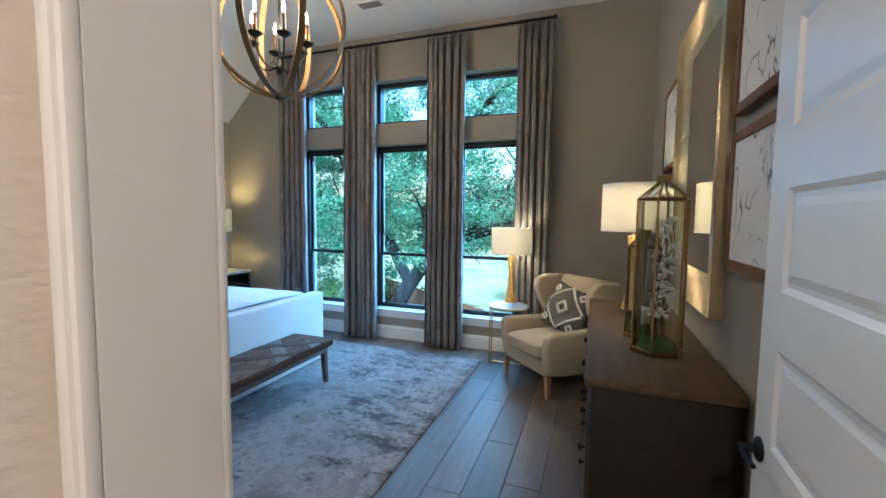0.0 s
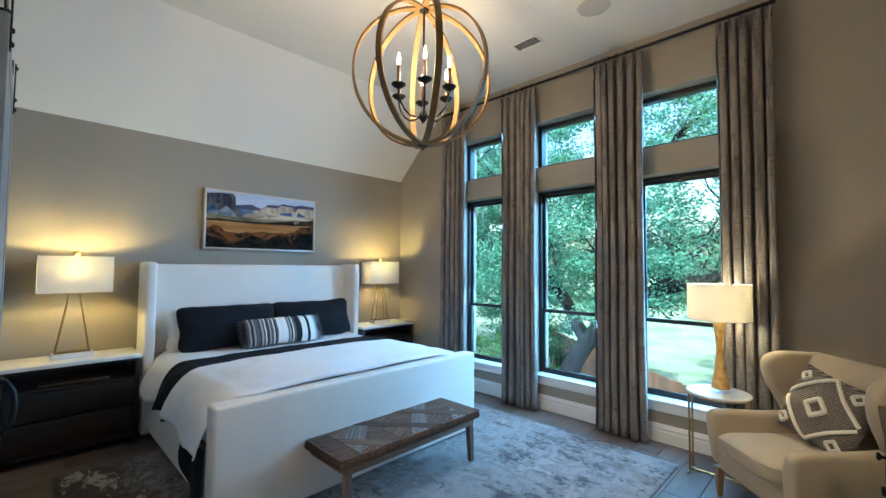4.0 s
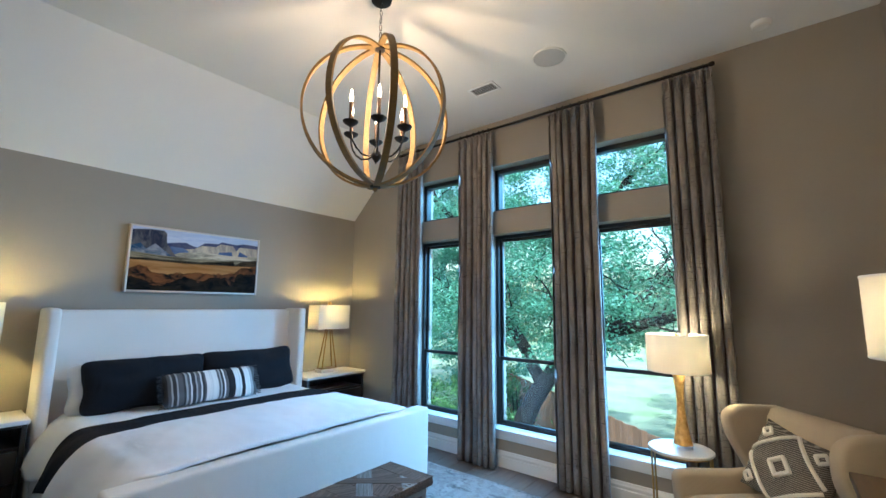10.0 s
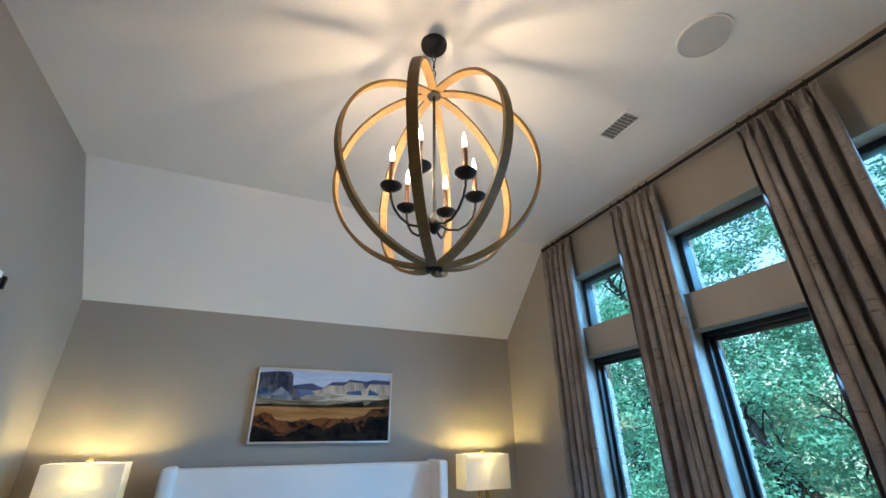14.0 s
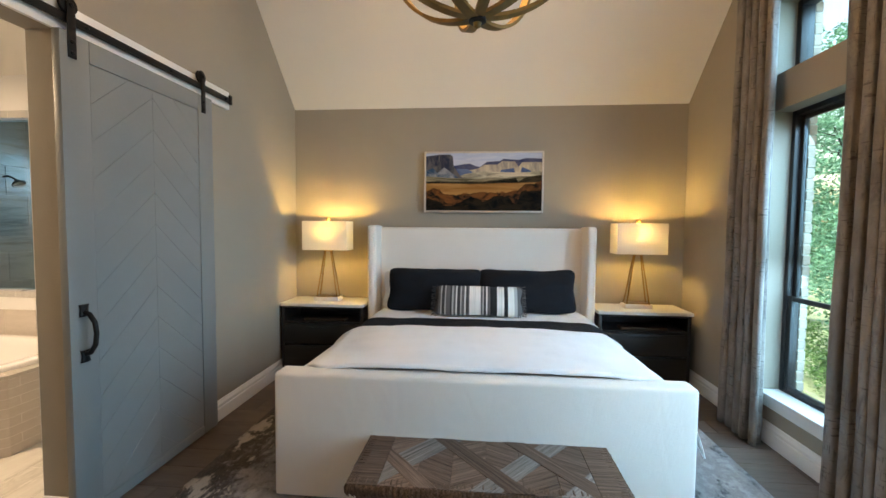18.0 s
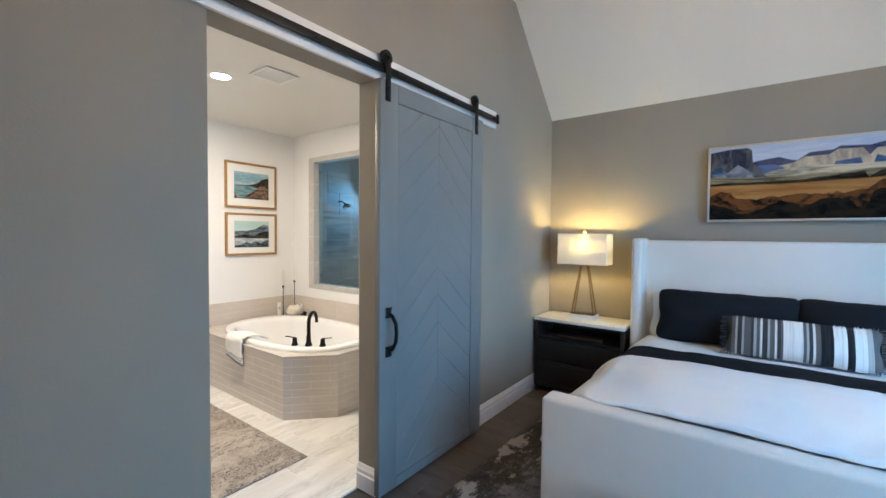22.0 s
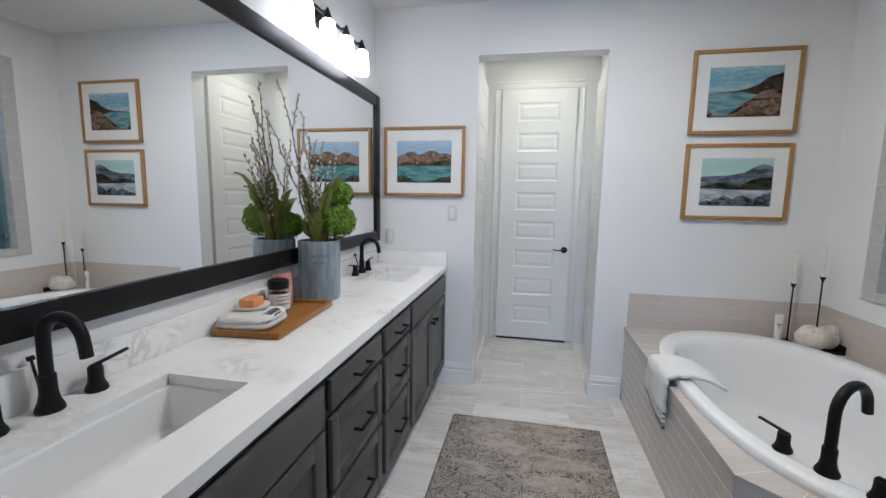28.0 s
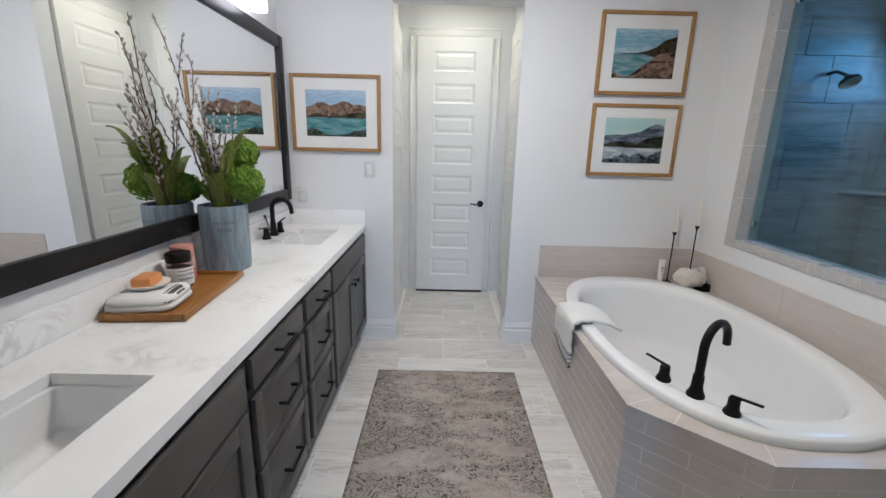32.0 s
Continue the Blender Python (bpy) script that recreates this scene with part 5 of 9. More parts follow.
def grille(name, at, w, d, rz, slats, label, blade=0.0065, tilt=35, behind=GROUT):
    t_ = thing(name, at, label, "vent", rz=rz)
    # flat sheet whose dark colour stands for the shade inside the duct
    part("backing", box(-w / 2 + 0.01, w / 2 - 0.01, -d / 2 + 0.01, d / 2 - 0.01, -0.001, 0.003), behind, t_)
    for x0, x1, y0, y1 in ((-w / 2, w / 2, -d / 2, -d / 2 + 0.022), (-w / 2, w / 2, d / 2 - 0.022, d / 2), (-w / 2, -w / 2 + 0.022, -d / 2 + 0.022, d / 2 - 0.022), (w / 2 - 0.022, w / 2, -d / 2 + 0.022, d / 2 - 0.022)):
        part("frame", box(x0, x1, y0, y1, -0.009, -0.001, 0.003), TRIM, t_)
    for k in range(slats):
        y = -d / 2 + 0.03 + (d - 0.06) * k / (slats - 1)
        part("slat", turned(box(-w / 2 + 0.02, w / 2 - 0.02, -blade, blade, -0.001, 0.001), tilt, 0, 0, (0, y, -0.005)), TRIM, t_)
    return t_


grille("ceiling_vent", (-2.115, 3.845, ZC - 0.003), 0.16, 0.28, 90, 9, "white slatted air vent in the ceiling", 0.0085, 50, stuff("duct_shade_grey", (0.20, 0.19, 0.18), rough=0.5))

# ---------------------------------------------------------------- sliding barn door
bd = thing("barn_door", (-2.714, 0.50, 0.018), "grey painted sliding barn door with chevron grooves", "door")
LW, LH, SW = 0.543, 2.388, 0.145
part("stile", box(-LW, -LW + SW, 0, 0.042, 0, LH, 0.003), BARN, bd)
part("stile", box(LW - SW, LW, 0, 0.042, 0, LH, 0.003), BARN, bd)
part("top_rail", box(-LW + SW + 0.0015, LW - SW - 0.0015, 0, 0.042, LH - 0.108, LH, 0.003), BARN, bd)
part("bottom_rail", box(-LW + SW + 0.0015, LW - SW - 0.0015, 0, 0.042, 0, 0.06, 0.003), BARN, bd)
part("backing", box(-LW + SW + 0.0015, LW - SW - 0.0015, 0.002, 0.028, 0.06, LH - 0.1085), BARN, bd)
# chevron boards, cut to the panel
px0, px1, pz0, pz1 = -LW + SW + 0.0035, LW - SW - 0.0035, 0.0625, LH - 0.1105
slope, pitch = 0.86, 0.186


def clip_poly(poly, a, b, c):
    """Keeps the side a*x + b*z >= c of a polygon."""
    out = []
    for (x0, z0), (x1, z1) in zip(poly, poly[1:] + poly[:1]):
        d0, d1 = a * x0 + b * z0 - c, a * x1 + b * z1 - c
        if d0 >= 0:
            out.append((x0, z0))
        if d0 * d1 < 0:
            k = d0 / (d0 - d1)
            out.append((x0 + (x1 - x0) * k, z0 + (z1 - z0) * k))
    return out


for side in (-1, 1):
    k = -4
    while True:
        zc = -0.183 + k * pitch        # height of the groove at the middle line
        xe = px0 if side < 0 else px1
        lo_e, lo_m = zc - abs(xe) * slope, zc
        if lo_e > pz1:
            break
        g = 0.0008
        poly = [(xe, lo_e + g), (side * g * 0.4, lo_m + g), (side * g * 0.4, lo_m + pitch - g), (xe, lo_e + pitch - g)]
        poly = clip_poly(poly, 0, 1, pz0)
        poly = clip_poly(poly, 0, -1, -pz1) if len(poly) > 2 else poly
        k += 1
        if len(poly) < 3:
            continue
        if side > 0:
            poly = poly[::-1]
        bm = prism(poly[::-1], 0, 0.0095)
        bmesh.ops.recalc_face_normals(bm, faces=bm.faces[:])
        bmesh.ops.bevel(bm, geom=[e for e in bm.edges if all(v.co.z > 0.005 for v in e.verts)], offset=0.0013, segments=1, affect="EDGES")
        bm.transform(Matrix(((1, 0, 0, 0), (0, 0, 1, 0.0281), (0, 1, 0, 0), (0, 0, 0, 1))))
        bmesh.ops.recalc_face_normals(bm, faces=bm.faces[:])
        part("chevron_board", bm, BARN, bd, smooth=0)
for x in (-0.446, 0.487):
    hg = part("hanger_strap", box(x - 0.021, x + 0.021, 0.0425, 0.0485, 2.268, 2.520, 0.003), BLACK, bd)
    part("strap_top", turned(lathe([(0.021, 0.0), (0.0215, 0.003), (0.021, 0.006)], 20), -90, 0, 0, (x, 0.0425, 2.520)), BLACK, hg)
    part("wheel", turned(lathe([(0.030, -0.010), (0.042, -0.009), (0.036, 0.0), (0.042, 0.009), (0.030, 0.010)], 24), 90, 0, 0, (x, 0.0285, 2.516)), BLACK, hg)
    for z in (2.292, 2.345, 2.515):
        part("bolt", turned(lathe([(0.011, 0.0), (0.010, 0.005), (0.004, 0.008)], 10), -90, 0, 0, (x, 0.0485, z)), BLACK, hg)
hx_ = LW - 0.068
hd = part("pull_handle", tube([(hx_, 0.048, 1.055), (hx_, 0.075, 1.045), (hx_ - 0.004, 0.098, 1.005), (hx_ - 0.005, 0.104, 0.95), (hx_ - 0.004, 0.098, 0.895), (hx_, 0.075, 0.855), (hx_, 0.048, 0.845)], 0.0115, 12), BLACK, bd, "black forged pull handle")
for z, s in ((1.055, 1), (0.845, -1)):
    bm = surf(lambda u, v: (hx_ + (2 * u - 1) * (0.019 + 0.006 * abs(2 * v - 1) ** 2), 0.0425 + 0.006 * (1 - (2 * u - 1) ** 2), z - 0.03 + 0.06 * v + s * 0.008), 6, 8)
    thicken(part("plate", bm, BLACK, hd), 0.006)
track = thing("barn_door_track", (-2.32, YS, 2.482), "black iron barn door track on a white header board", "door track")
part("header_board", box(-1.215, 1.22, 0.001, 0.021, -0.070, 0.066, 0.003), TRIM, track, "white painted header board")
part("rail", box(-1.205, 1.24, 0.046, 0.053, -0.034, 0.010, 0.002), BLACK, track)
for x in (-1.12, -0.56, 0.0, 0.56, 1.12):
    part("spacer", turned(lathe([(0.010, 0.0), (0.010, 0.025)], 12), -90, 0, 0, (x, 0.021, -0.012)), BLACK, track)
    part("bolt", turned(lathe([(0.011, 0.0), (0.011, 0.005), (0.005, 0.009)], 6), -90, 0, 0, (x, 0.053, -0.012)), BLACK, track)
for x in (-1.18, 1.2):
    part("door_stop", box(x - 0.014, x + 0.014, 0.043, 0.062, -0.04, 0.030, 0.004), BLACK, track)

# ---------------------------------------------------------------- panelled doors
def panel_door(name, at, rz, w, h, rows, label, handle_z, handle_x, side=1, inset=0.11, gap=0.105):
    """A moulded door: local x across from the hinge, front towards -y."""
    t_ = thing(name, at, label, "door", rz=rz, kind="structure")
    bm = bmesh.new()
    th = 0.036
    ph = (h - 0.16 - 0.12 - gap * (rows - 1)) / rows
    z = 0.16
    box(0, inset, 0, th, 0, h, bm=bm)
    box(w - inset, w, 0, th, 0, h, bm=bm)
    box(inset, w - inset, 0, th, 0, z, bm=bm)
    cells = []
    for k in range(rows):
        cells.append((z, z + ph))
        z += ph
        nxt = h if k == rows - 1 else z + gap
        box(inset, w - inset, 0, th, z, nxt, bm=bm)
        z = nxt
    part("slab", bm, DOOR_PAINT, t_, smooth=0)
    for z0, z1 in cells:
        bm = bmesh.new()
        x0, x1 = inset, w - inset
        for y, d, s in ((0.0, 0.007, -1), (th, th - 0.007, 1)):
            ring = [(x0, z0), (x1, z0), (x1, z1), (x0, z1)]
            loops = []
            for off, yy in ((0.0, y), (0.014, d), (0.026, d), (0.044, d + (-0.004 if s < 0 else 0.004))):
                loops.append([bm.verts.new((x + (off if x == x0 else -off), yy, q + (off if q == z0 else -off))) for x, q in ring])
            for a, b in zip(loops, loops[1:]):
                for e in range(4):
                    bm.faces.new((a[e], a[(e + 1) % 4], b[(e + 1) % 4], b[e]))
            bm.faces.new(loops[-1])
        bmesh.ops.recalc_face_normals(bm, faces=bm.faces[:])
        part("panel", bm, DOOR_PAINT, t_, smooth=0)
    for y, s in ((0.0, -1), (th, 1)) if handle_z else ():
        hd_ = part("door_handle", turned(lathe([(0.030, 0.0), (0.031, 0.004), (0.024, 0.010), (0.010, 0.013), (0.010, 0.045), (0.0, 0.046)], 20), 90 if s < 0 else -90, 0, 0, (handle_x, y, handle_z)), BLACK, t_, "black lever handle")
        part("lever", tube([(handle_x, y + s * 0.042, handle_z), (handle_x - side * 0.05, y + s * 0.045, handle_z - 0.003), (handle_x - side * 0.105, y + s * 0.042, handle_z + 0.004)], 0.008, 8, r_end=0.006), BLACK, hd_)
    return t_


panel_door("door_1", (DOOR_E - 0.004, YS + 0.004, 0.012), 88.3, 0.86, 2.42, 6, "white six-panel entry door standing open", 0.885, 0.81, side=1, gap=0.138)
panel_door("door_2", (-2.133, AY + 0.012, 0.02), 0, 0.684, 2.40, 8, "white moulded closet door, closed, with black lever", 0.90, 0.055, side=-1, inset=0.15)
casing("door_casing", -2.133, -1.449, 2.43, AY, 1, wd=0.075)
# black strip stands for the shade in the gap under the door
setting("door_gap_shade", box(-2.13, -1.452, AY + 0.0, AY + 0.05, -0.009, 0.016, 0.003), BLACK, "black strip standing for the shaded gap under the closet door", "door frame")
bm = bmesh.new()
for z0, z1 in ((0.0, 2.43),):
    box(AO_E + 0.052, AO_E + 0.0705, AY + 0.10, AY + 0.175, 0, 2.50, 0.004, bm=bm)
    box(AO_E + 0.052, AO_E + 0.0705, AY + 0.90, AY + 0.975, 0, 2.50, 0.004, bm=bm)
    box(AO_W - 0.1205, AO_W - 0.102, AY + 0.10, AY + 0.175, 0, 2.50, 0.004, bm=bm)
    box(AO_W - 0.1205, AO_W - 0.102, AY + 0.90, AY + 0.975, 0, 2.50, 0.004, bm=bm)
    box(AO_E + 0.052, AO_E + 0.0705, AY + 0.175, AY + 0.90, 2.425, 2.50, 0.004, bm=bm)
    box(AO_W - 0.1205, AO_W - 0.102, AY + 0.175, AY + 0.90, 2.425, 2.50, 0.004, bm=bm)
setting("side_door_casing", bm, TRIM, "white casings of the two side doors in the passage", "door frame")
panel_door("door_3", (AO_E + 0.060, AY + 0.18, 0.003), 90, 0.715, 2.41, 8, "white moulded side door in the passage, closed", 0, 0.66, side=1, inset=0.14)
panel_door("door_4", (AO_W - 0.110, AY + 0.895, 0.003), -90, 0.715, 2.41, 8, "white moulded side door in the passage, closed", 0, 0.66, side=1, inset=0.14)

# ---------------------------------------------------------------- dresser and what stands on it
dr = thing("dresser", (0.0, 2.4245, 0), "dark wood dresser with slate drawers and black knobs", "dresser")
DY = 0.8155
part("side_panel", box(0.085, 0.555, -DY + 0.012, -DY + 0.042, 0.05, 0.871, 0.003), DRESS, dr)
part("side_panel", box(0.085, 0.555, DY - 0.042, DY - 0.012, 0.05, 0.871, 0.003), DRESS, dr)
part("back_panel", box(0.54, 0.555, -DY + 0.043, DY - 0.043, 0.05, 0.871), DRESS, dr)
part("bottom_panel", box(0.10, 0.539, -DY + 0.043, DY - 0.043, 0.05, 0.10), DRESS, dr)
part("divider", box(0.10, 0.539, -0.012, 0.012, 0.101, 0.871), DRESS, dr)
part("top", box(0.058, 0.562, -DY, DY, 0.872, 0.905, 0.005), DRESS_TOP, dr, "warm brown wood top")
for y0, y1 in ((-DY + 0.046, -0.016), (0.016, DY - 0.046)):
    for z0, z1 in ((0.655, 0.862), (0.385, 0.645), (0.108, 0.375)):
        d_ = part("drawer", box(0.070, 0.100, y0, y1, z0, z1, 0.004), DRESS_FRONT, dr, "slate painted drawer")
        for f in (0.26, 0.74):
            y = y0 + (y1 - y0) * f
            part("knob", turned(lathe([(0.006, 0.0), (0.006, 0.014), (0.015, 0.019), (0.015, 0.027), (0.009, 0.030)], 14), 0, -90, 0, (0.070, y, (z0 + z1) / 2)), BLACK, d_, "black round knob")
for x in (0.11, 0.52):
    for y in (-DY + 0.04, DY - 0.04):
        part("leg", box(x - 0.022, x + 0.022, y - 0.022, y + 0.022, 0, 0.055, 0.004), DRESS, dr)


def drum_lamp(at, h_body, r_shade, z0, z1, label):
    """A waisted capiz lamp under a drum shade; z0 and z1 are the shade's edges over the foot."""
    t_ = thing("table_lamp", at, label, "lamp", "drum lamps")
    part("foot", lathe([(0.060, 0.0), (0.064, 0.004), (0.064, 0.022), (0.058, 0.026)], 28), CLEAR, t_, "clear acrylic foot")
    prof = []
    for k in range(17):
        u = k / 16
        r = 0.0235 + 0.0375 * max(0.0, (0.6 - u) / 0.6) ** 1.6 + 0.018 * max(0.0, (u - 0.6) / 0.4) ** 1.5
        prof.append((r, 0.026 + u * (h_body - 0.026)))
    part("body", lathe(prof, 20), LAMP_BODY, t_, "amber capiz shell body")
    part("neck", lathe([(0.03, h_body), (0.012, h_body + 0.008), (0.012, h_body + 0.05), (0.016, h_body + 0.06)], 14), BRASS, t_)
    zb = (z0 + z1) / 2
    part("stem", tube([(0, 0, h_body + 0.04), (0, 0, zb - 0.03)], 0.006, 8), BRASS, t_)
    part("bulb", lathe([(0.010, zb - 0.045), (0.026, zb - 0.01), (0.030, zb + 0.015), (0.020, zb + 0.045), (0.003, zb + 0.058)], 14), TABLE_BULB, t_)
    part("shade", lathe([(r_shade, z0), (r_shade, z1), (r_shade - 0.003, z1), (r_shade - 0.003, z0)], 48, cap=False), SHADE, t_, "white drum shade")
    for z in (z0, z1):
        part("shade_trim", lathe([(r_shade + 0.0005, z - 0.004), (r_shade + 0.0018, z), (r_shade + 0.0005, z + 0.004)], 48, cap=False), TRIM, t_)
    part("spider", box(-r_shade + 0.003, r_shade - 0.003, -0.003, 0.003, z1 - 0.012, z1 - 0.008), BRASS, t_)
    part("finial", lathe([(0.004, z1 - 0.008), (0.010, z1 + 0.004), (0.0, z1 + 0.014)], 10), BRASS, t_)
    return t_


drum_lamp((0.305, 2.82, 0.905), 0.475, 0.195, 0.505, 0.780, "lit drum lamp with an amber shell body on the dresser")
drum_lamp((-0.70, 4.175, 0.607), 0.50, 0.200, 0.522, 0.772, "lit drum lamp with an amber shell body on the side table")

MOSS = stuff("green_moss", (0.028, 0.062, 0.012), (0.06, 0.105, 0.02), 40, 0.95, bump=1.0, bscale=140, bdist=0.01)
PETAL = stuff("white_petals", (0.62, 0.62, 0.54), (0.50, 0.52, 0.42), 20, 0.6, bump=0.1)
STEM = stuff("brown_stems", (0.09, 0.055, 0.03), (0.14, 0.09, 0.05), 30, 0.8, bump=0.4)
WAX = stuff("ivory_wax", (0.78, 0.73, 0.62), (0.74, 0.69, 0.58), 6, 0.5, bump=0.05)


def lantern(at, r, h, roof, label, rz, seed, flowers):
    """A six-sided glass lantern with brass edges and a pyramid roof."""
    t_ = thing("glass_lantern", at, label, "lantern", "glass lanterns", rz)
    hexa = [(r * math.cos(math.pi / 3 * k), r * math.sin(math.pi / 3 * k)) for k in range(6)]
    part("base", prism([(x * 1.06, y * 1.06) for x, y in hexa], 0.0, 0.012), LEG_BRASS, t_)
    top = [(0.028 * math.cos(math.pi / 3 * k), 0.028 * math.sin(math.pi / 3 * k)) for k in range(6)]
    for k in range(6):
        (x0, y0), (x1, y1) = hexa[k], hexa[(k + 1) % 6]
        part("corner_bar", tube([(x0, y0, 0.012), (x0, y0, h)], 0.0045, 6), LEG_BRASS, t_)
        part("edge_bar", tube([(x0, y0, h), (x1, y1, h)], 0.0045, 6), LEG_BRASS, t_)
        part("edge_bar", tube([(x0, y0, 0.016), (x1, y1, 0.016)], 0.0045, 6), LEG_BRASS, t_)
        part("roof_bar", tube([(x0, y0, h), (top[k][0], top[k][1], h + roof)], 0.004, 6), LEG_BRASS, t_)
        bm = bmesh.new()
        vs = [bm.verts.new(p) for p in ((x0 * 0.985, y0 * 0.985, 0.014), (x1 * 0.985, y1 * 0.985, 0.014), (x1 * 0.985, y1 * 0.985, h), (x0 * 0.985, y0 * 0.985, h))]
        bm.faces.new(vs)
        p_ = part("pane", bm, CLEAR, t_)
        p_.visible_shadow = False
        thicken(p_, 0.002)
        bm = bmesh.new()
        vs = [bm.verts.new(p) for p in ((x0 * 0.97, y0 * 0.97, h), (x1 * 0.97, y1 * 0.97, h), (top[(k + 1) % 6][0], top[(k + 1) % 6][1], h + roof), (top[k][0], top[k][1], h + roof))]
        bm.faces.new(vs)
        p_ = part("roof_pane", bm, CLEAR, t_)
        p_.visible_shadow = False
        thicken(p_, 0.002)
    part("cap", prism([(x * 1.15, y * 1.15) for x, y in top], h + roof, h + roof + 0.030), LEG_BRASS, t_)
    rn = random.Random(seed)
    bm = surf(lambda u, v: (0.86 * r * v * math.cos(2 * math.pi * u), 0.86 * r * v * math.sin(2 * math.pi * u), 0.014 + (0.042 + 0.030 * noise.noise(Vector((4 * math.cos(6.283 * u) * v, 4 * math.sin(6.283 * u) * v, seed)))) * (1 - v ** 6)), 30, 12, loop_u=True)
    part("moss", bm, MOSS, t_, "green moss filling", smooth=80)
    if flowers:
        for k in range(4):
            a = rn.uniform(0, 6.28)
            pts = [(0.02 * math.cos(a), 0.02 * math.sin(a), 0.05)]
            for q in range(1, 9):
                a += rn.uniform(-0.5, 0.5)
                rr = min(0.7 * r, 0.02 + 0.012 * q)
                pts.append((rr * math.cos(a) * 0.8, rr * math.sin(a) * 0.8, 0.05 + q * (h - 0.09) / 9 * rn.uniform(0.85, 1.05)))
            part("flower_stem", tube(pts, 0.0025, 6, r_end=0.0015), STEM, t_, "bare brown stem")
            bm = bmesh.new()
            for p in pts[2:]:
                for q in range(6):
                    aa = q * 1.0472 + rn.random()
                    w_ = 0.028
                    lift = rn.uniform(-0.020, 0.030)
                    way = Vector((math.cos(aa), math.sin(aa), rn.uniform(-1.2, 1.4))).normalized()
                    tip = Vector(p) + way * 0.029
                    mid = Vector(p) + way * 0.021 + Vector((0, 0, 0.003))
                    sd = way.cross(Vector((rn.uniform(-1, 1), rn.uniform(-1, 1), 0.4))).normalized() * w_ * 0.5
                    b0 = bm.verts.new(p)
                    bm.faces.new((b0, bm.verts.new(mid - sd), bm.verts.new(tip), bm.verts.new(mid + sd)))
            thicken(part("blossom", bm, PETAL, t_, "white silk blossoms"), 0.0012)
            bm = bmesh.new()
            for p in pts[1:6]:
                aa = rn.random() * 6.28
                tip = Vector((p[0] + 0.05 * math.cos(aa), p[1] + 0.05 * math.sin(aa), p[2] + 0.02))
                mid = (Vector(p) + tip) / 2 + Vector((0, 0, 0.012))
                sd = Vector((-math.sin(aa), math.cos(aa), 0)) * 0.010
                bm.faces.new((bm.verts.new(p), bm.verts.new(mid - sd), bm.verts.new(tip), bm.verts.new(mid + sd)))
            thicken(part("leaf", bm, MOSS, t_, "green leaves"), 0.001)
    else:
        part("candle", turned(lathe([(0.034, 0.06), (0.035, 0.062), (0.035, 0.135), (0.030, 0.139), (0.0, 0.136)], 20), at=(0.01, 0.01, 0)), WAX, t_, "ivory pillar candle")
    return t_


lantern((0.345, 2.045, 0.905), 0.103, 0.66, 0.068, "tall brass and glass lantern with white silk flowers", 12, 4, True)
lantern((0.305, 2.285, 0.905), 0.080, 0.44, 0.055, "short brass and glass lantern with a candle on moss", 20, 7, False)

# ---------------------------------------------------------------- mirror and frames over the dresser
GOLD = stuff("champagne_gold_leaf", (0.66, 0.54, 0.33), (0.52, 0.42, 0.23), 14, 0.28, 0.9, bump=0.1, bscale=90, rough2=0.42)
wm = thing("wall_mirror", (XE - 0.002, 2.515, 1.075), "large wall mirror in a ribbed champagne-gold frame", "mirror", rz=-90)
MW, MH, MF = 1.03, 1.46, 0.165


def ribbed(x0, x1, z0, z1, inner):
    """One side of the frame, sloping in towards the glass, crossed by fine ribs."""
    along_x = (x1 - x0) > (z1 - z0)
    n_ = int((x1 - x0 if along_x else z1 - z0) / 0.0105)
    def fn(u, v):
        rib = 0.0022 * math.cos(2 * math.pi * u * n_)
        prof_ = -0.052 + 0.030 * v ** 1.5 + rib if v < 0.97 else -0.012
        if along_x:
            q = z0 + (z1 - z0) * v if inner > 0 else z1 - (z1 - z0) * v
            inset = MF * v
            xx = x0 + inset + (x1 - x0 - 2 * inset) * u
            return (xx, prof_, q)
        xx = x0 + (x1 - x0) * v if inner > 0 else x1 - (x1 - x0) * v
        inset = MF * v
        return (xx, prof_, z0 + inset + (z1 - z0 - 2 * inset) * u)
    return surf(fn, n_ * 4, 5)


for x0, x1, z0, z1, inn in ((-MW / 2, -MW / 2 + MF, 0, MH, 1), (MW / 2 - MF, MW / 2, 0, MH, -1), (-MW / 2, MW / 2, 0, MF, 1), (-MW / 2, MW / 2, MH - MF, MH, -1)):
    part("frame", ribbed(x0, x1, z0, z1, inn), GOLD, wm, smooth=80)
bm = bmesh.new()
for x0, x1, z0, z1 in ((-MW / 2, -MW / 2 + 0.008, 0, MH), (MW / 2 - 0.008, MW / 2, 0, MH), (-MW / 2 + 0.008, MW / 2 - 0.008, 0, 0.008), (-MW / 2 + 0.008, MW / 2 - 0.008, MH - 0.008, MH)):
    box(x0, x1, -0.050, 0.0, z0, z1, bm=bm)
part("edge", bm, GOLD, wm)
part("mirror_glass", box(-MW / 2 + MF - 0.004, MW / 2 - MF + 0.004, -0.014, -0.008, MF - 0.004, MH - MF + 0.004), MIRROR, wm, "clear mirror glass")


